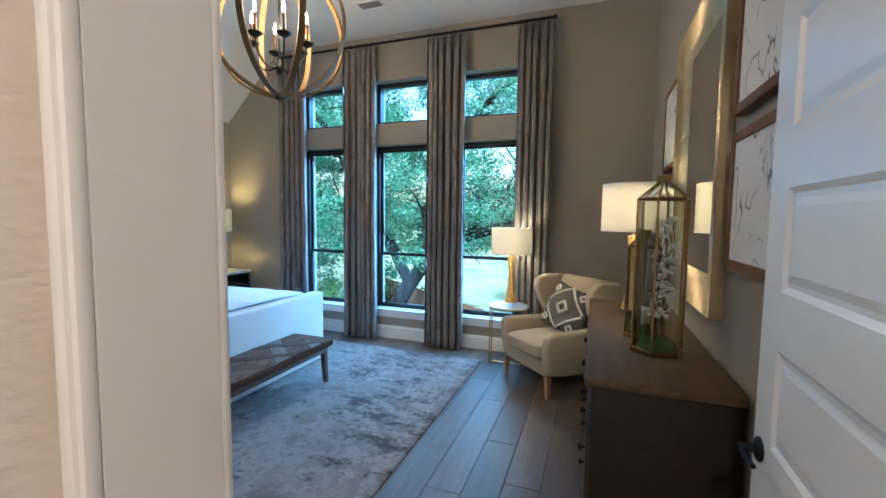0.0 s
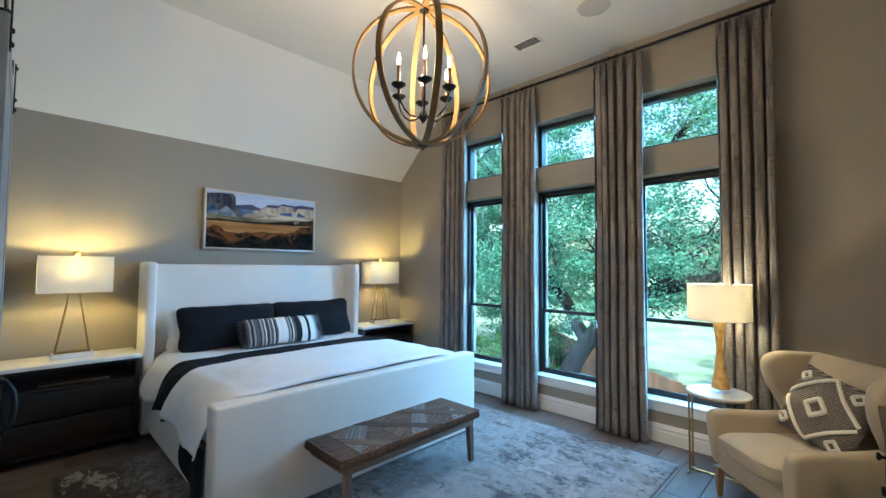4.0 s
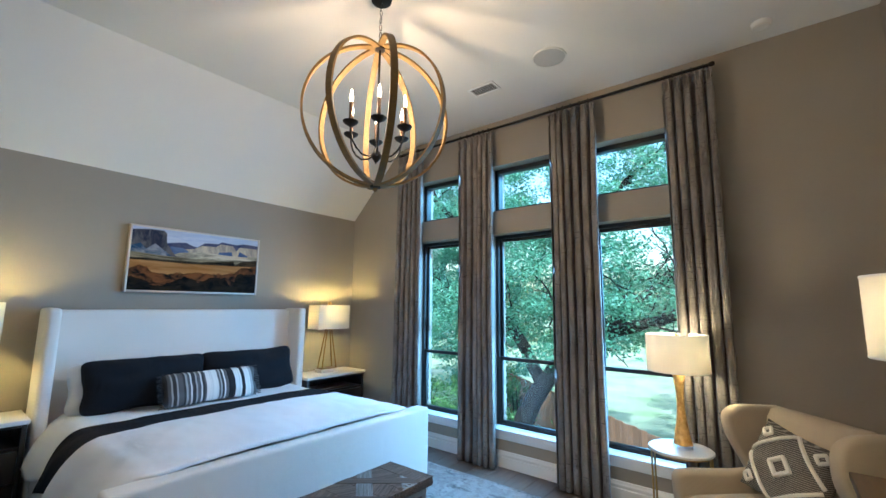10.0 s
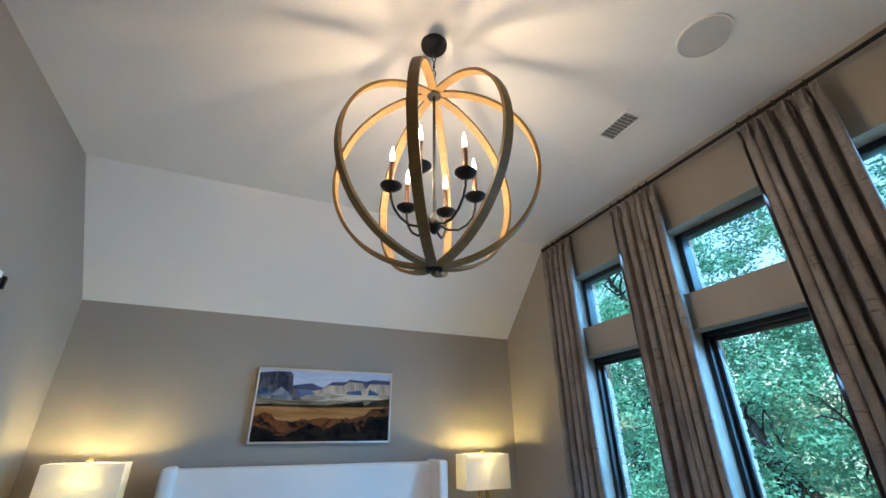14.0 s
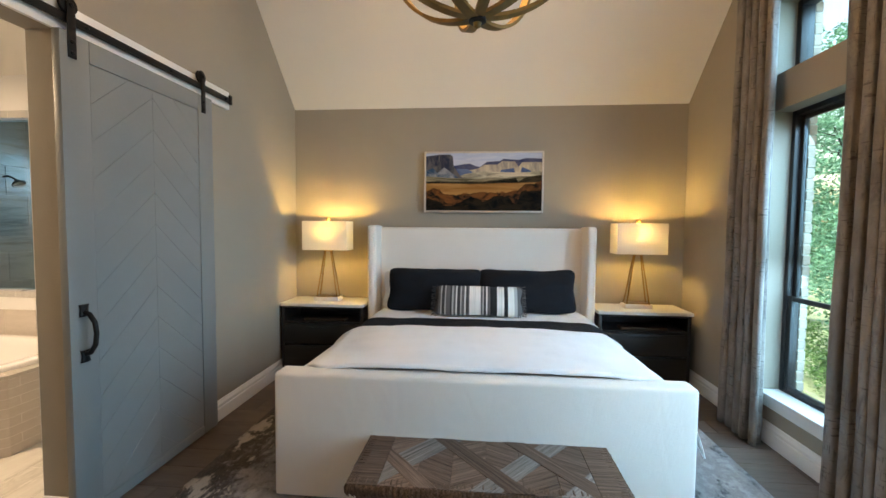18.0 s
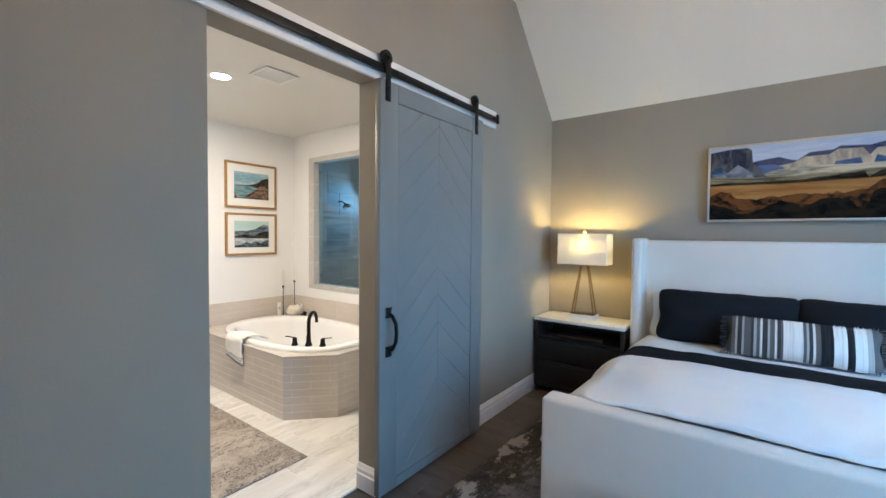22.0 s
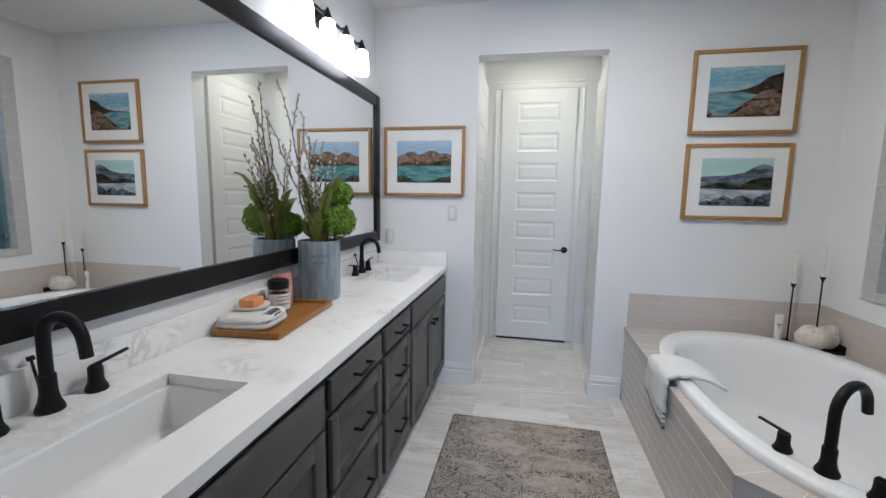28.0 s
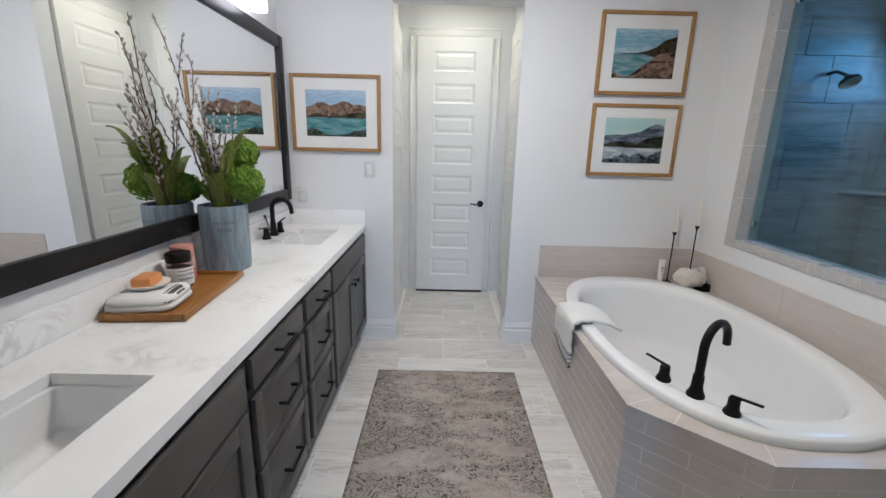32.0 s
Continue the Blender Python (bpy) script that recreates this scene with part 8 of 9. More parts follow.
part("flange", turned(lathe([(0.03, 0), (0.03, -0.006), (0.012, -0.012)], 18)), BLACK, rs_)
part("stem", tube([(0, 0, -0.008), (0, 0, -0.30)], 0.010, 10), BLACK, rs_)
part("head", box(-0.11, 0.11, -0.11, 0.11, -0.318, -0.304, 0.003), BLACK, rs_)
cs_ = thing("corner_shelf", (-4.749, BY - 0.020, 1.205), "grey marble corner shelf in the shower", "shelf")
part("shelf", prism([(0, 0), (0.24, 0), (0, 0.24)], 0.0, 0.022), MARBLE, cs_)
setting("shower_curb", box(BX0 - 0.12, BX0, -0.4995, YS0, 0.0, 0.10, 0.004), MARBLE, "grey marble shower curb", "step")
gd = part("shower_screen", box(BX0 - 0.065, BX0 - 0.055, -0.495, YS0 - 0.005, 0.101, 2.15), TEAL_GLASS)
tagged(gd, "blue-green glass shower screen on a marble curb", "shower screen")
gd.visible_shadow = False

# ---------------------------------------------------------------- things on the vanity
VASE = stuff("blue_grey_crackle_glaze", (0.105, 0.135, 0.165), (0.30, 0.36, 0.41), 7, 0.38, bump=0.5, bscale=34, bdist=0.003, stretch=(5.5, 5.5, 0.6), detail=9, rough2=0.55)
STAMP = stuff("faded_stamp", (0.135, 0.165, 0.195), (0.16, 0.195, 0.225), 30, 0.5, bump=0.3)
pv = thing("potted_arrangement", (-0.738, -1.262, 0.90), "blue-grey cylinder vase with willow branches and green balls", "plant")
part("vase", lathe([(0.088, 0.0), (0.094, 0.004), (0.097, 0.03), (0.099, 0.20), (0.099, 0.280), (0.096, 0.288), (0.089, 0.288), (0.087, 0.24), (0.082, 0.02), (0.0, 0.02)], 40), VASE, pv)
for z, spans in ((0.214, (-0.42, -0.30, -0.14, 0.0, 0.13, 0.27)), (0.183, (-0.30, -0.16, 0.02, 0.15))):
    for a in spans:
        an = 2.09 + a
        part("print_bar", turned(box(-0.0045, 0.0045, -0.0006, 0.0006, 0, 0.013, 0.0004, 1), 0, 0, math.degrees(an) + 90, (0.0993 * math.cos(an), 0.0993 * math.sin(an), z)), STAMP, pv, "faded stamped lettering")
part("soil", lathe([(0.0, 0.262), (0.0865, 0.260)], 20, cap=False), MOSS, pv)
STRAP = stuff("green_strap_leaf", (0.060, 0.100, 0.010), (0.25, 0.26, 0.035), 14, 0.5, bump=0.3, bscale=40, stretch=(8, 8, 1))
LIME = stuff("lime_green_blossom", (0.11, 0.225, 0.009), (0.29, 0.43, 0.025), 60, 0.8, bump=1.0, bscale=160, bdist=0.01)
BARK2 = stuff("willow_bark", (0.055, 0.030, 0.022), (0.11, 0.062, 0.045), 30, 0.8, bump=0.4)
CATKIN = stuff("silver_catkin", (0.56, 0.52, 0.46), (0.40, 0.355, 0.31), 60, 0.95, bump=0.5, bscale=200)
rn = random.Random(11)
for k in range(15):
    a = 2 * math.pi * k / 15 + rn.uniform(-0.2, 0.2)
    L, lean = rn.uniform(0.26, 0.52), rn.uniform(0.04, 0.13) * (0.62 if math.cos(a) > 0.2 else 1.15)
    wd = rn.uniform(0.019, 0.030)

    def strap(u, v, a=a, L=L, lean=lean, wd=wd, tw_=rn.uniform(-0.6, 0.6)):
        r_ = 0.03 + lean * v ** 1.6
        z = 0.245 + L * (v - 0.30 * v ** 3.5)
        w_ = wd * (0.55 + 1.4 * v - 1.9 * v ** 3) * (2 * u - 1)
        return (r_ * math.cos(a) - w_ * math.sin(a + tw_ * v), r_ * math.sin(a) + w_ * math.cos(a + tw_ * v), z - 0.006 * (1 - (2 * u - 1) ** 2))

    thicken(part("leaf", surf(strap, 4, 12), STRAP, pv, smooth=80), 0.0015)
for cx, cy, cz, r_ in ((-0.090, -0.026, 0.382, 0.080), (-0.082, -0.050, 0.508, 0.064), (0.055, -0.060, 0.352, 0.058)):
    part("flower_stem", tube([(cx * 0.3, cy * 0.3, 0.25), (cx * 0.7, cy * 0.7, 0.25 + (cz - 0.25) * 0.6), (cx, cy, cz - r_ * 0.6)], 0.003, 6), STRAP, pv)
    bm = bmesh.new()
    merge(bm, surf(lambda u, v: (cx + 0.88 * r_ * math.sin(math.pi * v) * math.cos(6.2832 * u), cy + 0.88 * r_ * math.sin(math.pi * v) * math.sin(6.2832 * u), cz - 0.88 * r_ * math.cos(math.pi * v)), 14, 8, loop_u=True))
    for q in range(230):
        z = 1 - 2 * (q + 0.5) / 230
        th_ = q * 2.399963
        n3 = Vector((math.sqrt(1 - z * z) * math.cos(th_), math.sqrt(1 - z * z) * math.sin(th_), z))
        base = Vector((cx, cy, cz)) + n3 * r_ * rn.uniform(0.86, 1.06)
        s1 = n3.orthogonal().normalized() * 0.011
        s2 = n3.cross(s1).normalized() * 0.011
        sp2 = rn.random() * 3
        d1 = s1 * math.cos(sp2) + s2 * math.sin(sp2)
        d2 = n3.cross(d1)
        c_ = bm.verts.new(base - n3 * 0.004)
        ring_ = [bm.verts.new(base + d1 * math.cos(e) + d2 * math.sin(e) + n3 * rn.uniform(0.001, 0.007)) for e in (0, 1.26, 2.51, 3.77, 5.03)]
        for e in range(5):
            bm.faces.new((c_, ring_[e], ring_[(e + 1) % 5]))
    part("green_ball", bm, LIME, pv, "round lime-green flower head", smooth=0)
for tx_, ty_, hgt, forks in ((0.062, 0.165, 0.74, 3), (0.078, 0.225, 0.60, 2), (0.030, 0.060, 0.63, 2), (-0.035, 0.020, 0.50, 2), (-0.075, -0.015, 0.47, 1), (0.045, -0.075, 0.52, 2), (0.010, -0.130, 0.42, 1)):
    root = Vector((0.25 * tx_, 0.15 * ty_, 0.25))
    pts = [root]
    for q in range(1, 12):
        v = q / 11
        wob = 0.009 if q < 11 else 0.0
        pts.append(root + Vector((tx_ * v ** 1.35 + rn.uniform(-wob, wob), ty_ * v ** 1.35 + rn.uniform(-wob, wob), hgt * v)))
    bm, buds = tube(pts, 0.0046, 7, r_end=0.0014), bmesh.new()
    twigs = [pts[2:]]
    for e in range(forks):
        base = pts[4 + 2 * e]
        an = rn.uniform(0.6, 3.4)
        way = Vector((0.45 * math.cos(an), 0.8 * math.sin(an), 1.25)).normalized()
        ln = rn.uniform(0.13, 0.24)
        tw_pts = [base + way * ln * c / 4 + Vector((rn.uniform(-0.005, 0.005), rn.uniform(-0.005, 0.005), 0.012 * (c / 4) ** 2)) for c in range(5)]
        tube(tw_pts, 0.0024, 6, bm, r_end=0.001)
        twigs.append(tw_pts)
    for line in twigs:
        for a, b in zip(line, line[1:]):
            for e in range(2):
                base = a.lerp(b, 0.25 + 0.5 * e + rn.uniform(-0.12, 0.12))
                an = rn.random() * 6.28
                axis = (b - a).normalized()
                out = (axis * 1.5 + Vector((math.cos(an), math.sin(an), 0.1))).normalized()
                g_ = rn.uniform(0.75, 1.1)
                one = lathe([(0.0008, 0.0), (0.0048 * g_, 0.004), (0.0060 * g_, 0.010), (0.0042 * g_, 0.018), (0.0005, 0.023 * g_)], 7)
                one.transform(Matrix.Translation(base) @ out.to_track_quat("Z", "Y").to_matrix().to_4x4())
                merge(buds, one)
    br_ = part("branch", bm, BARK2, pv, "brown willow branch", smooth=60)
    part("catkin_fluff", buds, CATKIN, br_, "silver pussy-willow buds", smooth=80, kind="stuff")

ty = thing("serving_tray", (-0.752, -0.893, 0.90), "orange-brown teak tray on the countertop", "tray", rz=4.5)
part("bottom", box(-0.120, 0.120, -0.230, 0.230, 0.0, 0.012, 0.003), TEAK, ty)
for x0, x1, y0, y1 in ((-0.130, -0.114, -0.2385, 0.2385), (0.114, 0.130, -0.2385, 0.2385), (-0.114, 0.114, -0.2385, -0.2225), (-0.114, 0.114, 0.2225, 0.2385)):
    part("rim", box(x0, x1, y0, y1, 0.0, 0.026, 0.005), TEAK, ty)
ft = thing("folded_towel", (-0.722, -0.772, 0.912), "folded white washcloth with dark stripes on the tray", "towel", rz=8)
def soft_fold(hx_, hy_, z_, h_, seed):
    """A rounded, slightly lumpy fold of terry."""
    def fn(u, v):
        a_, c_ = 2 * math.pi * u, math.pi * (v - 0.5)
        pw = lambda q, e: math.copysign(abs(q) ** e, q)
        x = hx_ * pw(math.cos(a_), 0.45) * pw(math.cos(c_), 0.5)
        y = hy_ * pw(math.sin(a_), 0.45) * pw(math.cos(c_), 0.5)
        lump = noise.noise(Vector((x * 22, y * 22, seed + z_ * 30)))
        return (x * (1 + 0.03 * lump), y * (1 + 0.03 * lump), z_ + h_ / 2 + h_ / 2 * pw(math.sin(c_), 0.8) + (0.004 * lump if v > 0.6 else 0.0))
    return surf(fn, 40, 12, loop_u=True)


for k in range(2):
    part("fold", soft_fold(0.106 - 0.003 * k, 0.102 - 0.004 * k, 0.018 * k, 0.038, 3.0 + k), TOWEL, ft, smooth=80)


def fold_top(x, y, hx_, hy_, z_, h_):
    rho = min(1.0, (abs(x / hx_) ** 2.22 + abs(y / hy_) ** 2.22) ** 0.45)
    return z_ + h_ / 2 + h_ / 2 * max(0.0, 1 - rho ** 4) ** 0.4


for k, wd in enumerate((0.005, 0.010, 0.004, 0.003)):
    x_ = -0.1005 + 0.011 * k
    thicken(part("stripe", surf(lambda u, v: (x_ + wd * u, 0.088 * (2 * v - 1), 0.0025 + fold_top(x_ + wd * u, 0.088 * (2 * v - 1), 0.103, 0.098, 0.018, 0.038)), 3, 24), TOWEL_EDGE, ft, "charcoal woven stripe", smooth=80), 0.002)
sd = thing("soap_dish", (-0.705, -0.795, 0.9690), "cream round soap dish on the folded cloth", "dish")
part("dish", lathe([(0.0, 0.0), (0.045, 0.0), (0.062, 0.008), (0.065, 0.016), (0.060, 0.016), (0.044, 0.008), (0.0, 0.007)], 32), WAX, sd)
so = thing("soap_bar", (-0.703, -0.793, 0.9765), "translucent amber bar of soap", "soap", rz=12)
part("bar", box(-0.030, 0.030, -0.045, 0.045, 0.0, 0.034, 0.006, 3), stuff("amber_soap", (0.62, 0.24, 0.06), (0.70, 0.32, 0.10), 8, 0.35, bump=0.1), so)


def words(name, text, size, at, rx, rz, mat_, parent, lab=""):
    """Lettering as a flat mesh: built-in font, turned into geometry."""
    cv = bpy.data.curves.new(name, "FONT")
    cv.body, cv.size, cv.extrude, cv.align_x = text, size, 0.0003, "CENTER"
    tmp = bpy.data.objects.new(name, cv)
    scene.collection.objects.link(tmp)
    dg = bpy.context.evaluated_depsgraph_get()
    me = bpy.data.meshes.new_from_object(tmp.evaluated_get(dg))
    bpy.data.objects.remove(tmp)
    me.materials.clear()
    me.materials.append(mat_)
    ob = link_up(new(name, me), parent, pose(*at, rx, 0, rz))
    if lab:
        tagged(ob, lab)
    return ob


JAR_GLASS = glass_of("jar_glass", (0.95, 0.97, 0.97))
for x, y, fill, lab, txt in ((-0.705, -0.968, (0.05, 0.035, 0.03), "black-lidded jar of charcoal coconut scrub", True), (-0.664, -1.060, (0.74, 0.33, 0.25), "clear jar of pink salts with a glass lid", False)):
    jr = thing("jar", (x, y, 0.912), lab, "jar")
    fm = stuff("jar_filling", fill, tuple(0.8 * c for c in fill), 40, 0.6, bump=0.6, bscale=120)
    hj = 0.105 if txt else 0.178
    part("glass_body", lathe([(0.040, 0.0), (0.043, 0.004), (0.044, 0.01), (0.044, hj - 0.02), (0.038, hj - 0.008), (0.037, hj)], 28, cap=False), JAR_GLASS, jr)
    part("contents", lathe([(0.0, 0.003), (0.041, 0.004), (0.041, hj - (0.03 if txt else 0.040)), (0.0, hj - (0.028 if txt else 0.036))], 28), fm, jr)
    if txt:
        part("lid", lathe([(0.0415, hj - 0.006), (0.043, hj - 0.004), (0.043, hj + 0.026), (0.040, hj + 0.029), (0.0, hj + 0.029)], 28), BLACK, jr, "black screw lid")
        bm = surf(lambda u, v: (0.0447 * math.cos(2.45 + 3.0 * (u - 0.5)), 0.0447 * math.sin(2.45 + 3.0 * (u - 0.5)), 0.012 + 0.068 * v), 16, 2)
        part("label", bm, PAPER, jr, "white paper label")
        for tx, z, sz in (("CHARCOAL", 0.050, 0.011), ("COCONUT", 0.032, 0.012)):
            for k, chr_ in enumerate(tx):
                an = 2.62 + (k - (len(tx) - 1) / 2) * 0.19
                words("letter", chr_, sz, (0.0452 * math.cos(an), 0.0452 * math.sin(an), z), 90, math.degrees(an) + 90, BLACK, jr)
        for k in range(7):
            an = 2.62 + (k - 3) * 0.19
            part("print_bar", turned(box(-0.003, 0.003, -0.0004, 0.0004, 0, 0.003), 0, 0, math.degrees(an) + 90, (0.0452 * math.cos(an), 0.0452 * math.sin(an), 0.067)), BLACK, jr)
    else:
        part("lid", lathe([(0.040, hj), (0.042, hj + 0.004), (0.036, hj + 0.012), (0.012, hj + 0.016), (0.014, hj + 0.026), (0.0, hj + 0.030)], 24), JAR_GLASS, jr, "clear glass lid")
        part("label", surf(lambda u, v: (0.0447 * math.cos(2.5 + 1.5 * (u - 0.5)), 0.0447 * math.sin(2.5 + 1.5 * (u - 0.5)), 0.05 + 0.045 * v), 10, 2), stuff("pink_label", (0.70, 0.45, 0.42), None, 5, 0.5), jr, "pale pink label")

rug("bath_rug", -2.205, -1.305, -1.932, -0.19, 0.008, BATH_RUG, "worn grey-brown runner rug on the bath tiles")
grille("bath_fan", (-2.285, -0.715, BZ - 0.003), 0.27, 0.25, 0, 11, "white slatted exhaust fan in the bath ceiling")
# the second fitting is out of view, added to go with the passage lamp
for x, y in ((-2.055, -1.07), (-1.8, -3.0)):
    dl = thing("recessed_light", (x, y, BZ - 0.004), "lit round recessed ceiling light with white trim", "ceiling light", "recessed lights")
    part("trim_ring", lathe([(0.066, -0.002), (0.088, -0.003), (0.092, 0.004), (0.066, 0.004)], 36, cap=False), TRIM, dl)
    part("lens", lathe([(0.0, -0.0005), (0.066, 0.0), (0.067, 0.002)], 32), LED, dl)
base_run("baseboard", AO_W, -2.412, BY, "x", 1)
base_run("baseboard", AO_E, -1.13, BY, "x", 1)
base_run("baseboard", BY - 0.13, BY + 0.016, AO_W, "y", 1)
base_run("baseboard", BY - 0.13, BY + 0.016, AO_E, "y", -1)
base_run("baseboard", AY, BY - 0.13, AO_W - 0.12, "y", 1, h=0.13)
base_run("baseboard", AY, BY - 0.13, AO_E + 0.07, "y", -1, h=0.13)


# ---------------------------------------------------------------- outside: lawn, fence, oaks
LAWN = stuff("sunlit_lawn", (0.16, 0.215, 0.085), (0.31, 0.31, 0.20), 0.5, 0.9, bump=0.6, bscale=14, bdist=0.04, spec=0.2)
FENCE_WOOD = timber("red_brown_fence_board", (0.17, 0.075, 0.035), (0.29, 0.14, 0.07), (14, 14, 1), 2.5, 0.75, 0.4, tone=0.2)
BARK = stuff("dark_oak_bark", (0.008, 0.0075, 0.007), (0.030, 0.027, 0.023), 5, 0.9, spec=0.1, bump=0.9, bscale=22, stretch=(1, 1, 0.35), bdist=0.03)
BRICK = timber("pale_tan_brick", (0.34, 0.25, 0.185), (0.46, 0.37, 0.29), (3, 3, 3), 6, 0.85, 0.5, tone=0.2)
MORTAR = stuff("pale_mortar", (0.50, 0.46, 0.40), rough=0.95, bscale=120)


def leaf_of(name, c1, c2):
    """Leaves: each its own tone, thin enough to glow a little from behind."""
    m, t, b = nodes_of(name)
    geo = t.nodes.new("ShaderNodeNewGeometry")
    col = mixer(t, geo.outputs["Random Per Island"], c1, c2)
    t.links.new(col, b.inputs["Base Color"])
    b.inputs["Roughness"].default_value = 0.45
    tl, mx = t.nodes.new("ShaderNodeBsdfTranslucent"), t.nodes.new("ShaderNodeMixShader")
    t.links.new(col, tl.inputs[0])
    mx.inputs[0].default_value = 0.35
    t.links.new(b.outputs[0], mx.inputs[1])
    t.links.new(tl.outputs[0], mx.inputs[2])
    t.links.new(mx.outputs[0], t.nodes["Material Output"].inputs[0])
    return m


OAK_LEAF = leaf_of("live_oak_leaf", (0.060, 0.185, 0.105), (0.165, 0.360, 0.220))
SHRUB_LEAF = leaf_of("shrub_leaf", (0.05, 0.13, 0.03), (0.13, 0.25, 0.07))
FAR_LEAF = leaf_of("far_wood_leaf", (0.045, 0.11, 0.045), (0.10, 0.19, 0.08))


def leaves(name, clumps, each, size, material, parent=None, seed=1, flat=0.7, kind=""):
    """A crown of small bent leaves gathered in clumps of (x, y, z, radius)."""
    rng = np.random.default_rng(seed)
    c = np.asarray(clumps, dtype=float)
    n = len(c) * each
    way = rng.normal(size=(n, 3))
    way /= np.linalg.norm(way, axis=1)[:, None]
    far = rng.random((n, 1)) ** 0.45
    rep = np.repeat(c, each, axis=0)
    mid = rep[:, :3] + way * far * rep[:, 3:4] * np.array([1, 1, flat])
    long_ = rng.normal(size=(n, 3)) * np.array([1, 1, 0.6])
    long_ /= np.linalg.norm(long_, axis=1)[:, None]
    side = np.cross(long_, rng.normal(size=(n, 3)))
    side /= np.linalg.norm(side, axis=1)[:, None]
    s = size * rng.uniform(0.6, 1.25, (n, 1))
    v = np.empty((n, 4, 3))
    v[:, 0], v[:, 2] = mid - long_ * s * 0.5, mid + long_ * s * 0.5
    up = np.cross(long_, side) * s * 0.08
    v[:, 1], v[:, 3] = mid + side * s * 0.24 + up, mid - side * s * 0.24 + up
    k = np.arange(n)[:, None] * 4
    tri = np.concatenate([k + np.array([[0, 1, 2]]), k + np.array([[0, 2, 3]])], axis=1).reshape(-1, 3)
    me = bpy.data.meshes.new(name)
    me.from_pydata(v.reshape(-1, 3).tolist(), [], tri.tolist())
    me.materials.append(material)
    ob = link_up(new(name, me), parent)
    if kind:
        tagged(ob, kind=kind)
    return ob


def wander(a, b, n, bend, rng):
    """A crooked line from a to b."""
    a, b = Vector(a), Vector(b)
    side = Vector((rng.uniform(-1, 1), rng.uniform(-1, 1), rng.uniform(-0.4, 1)))
    out = []
    for i in range(n + 1):
        u = i / n
        wob = Vector((rng.uniform(-1, 1), rng.uniform(-1, 1), rng.uniform(-1, 1))) * bend * 0.18 * (0 < i < n)
        out.append(a.lerp(b, u) + side * bend * math.sin(math.pi * u) + wob)
    return out


def oak(at, trunk, limbs, clumps, each, size, seed, label):
    """A live oak: leaning tapered trunk, crooked limbs with boughs and twigs, and a gappy crown."""
    rng = random.Random(seed)
    tree = thing("oak_tree", at, label, "tree", "oak trees in the garden")
    inv = Vector(at)
    loc = lambda p: Vector(p) - inv
    r0, r1 = trunk[-1]
    line = [loc(p) for p in trunk[:-1]]
    for _ in range(3):
        line = [line[0]] + [q for a, b in zip(line, line[1:]) for q in (a.lerp(b, 0.25), a.lerp(b, 0.75))] + [line[-1]]
    bm = tube(line, r0, 20, r_end=r1)
    for v in bm.verts:
        v.co += 0.10 * r0 * Vector([noise.noise(v.co * 2.6 + Vector((k * 5.0, 0, 0))) for k in range(3)])
    part("trunk", bm, BARK, tree, smooth=80)
    for pts, ra, rb in limbs:
        line = [loc(pts[0])]
        for a, b in zip(pts, pts[1:]):
            line += [loc(p) for p in wander(a, b, 5, 0.22, rng)[1:]]
        limb = part("limb", tube(line, ra, 9, r_end=rb), BARK, tree)
        twigs = bmesh.new()
        for i in range(3, len(line) - 1):
            for _ in range(2):
                end = line[i] + Vector((rng.uniform(-1.3, 1.3), rng.uniform(-0.9, 0.9), rng.uniform(-0.5, 1.4)))
                bough = wander(line[i], end, 6, 0.25, rng)
                tube(bough, rb * 0.7, 5, twigs, 0.008)
                for q in bough[2:5]:
                    tip = q + Vector((rng.uniform(-0.6, 0.6), rng.uniform(-0.5, 0.5), rng.uniform(-0.3, 0.7)))
                    tube(wander(q, tip, 4, 0.1, rng), 0.011, 4, twigs, 0.004)
        part("boughs", twigs, BARK, limb)
    leaves("crown", [(c[0] - at[0], c[1] - at[1], c[2] - at[2], c[3]) for c in clumps], each, size, OAK_LEAF, tree, seed)
    return tree


def cloud(rng, n, lo, hi, r, keep=lambda x, y, z: True):
    out = []
    while len(out) < n:
        p = [rng.uniform(a, b) for a, b in zip(lo, hi)]
        if keep(*p):
            out.append((*p, rng.uniform(*r)))
    return out


GROUND_Z = -2.75
ground_bm = surf(lambda u, v: ((u - 0.5) * 900, 4.9 + v * v * 900, GROUND_Z + 0.9 * math.sin(9 * v) * v), 40, 40)
back = [ground_bm.verts.new(p) for p in ((-450, 4.9, GROUND_Z), (450, 4.9, GROUND_Z), (450, -450, GROUND_Z), (-450, -450, GROUND_Z))]
ground_bm.faces.new(back[::-1])
setting("ground", ground_bm, LAWN, "sunlit mown green lawn reaching to the woods", "lawn")

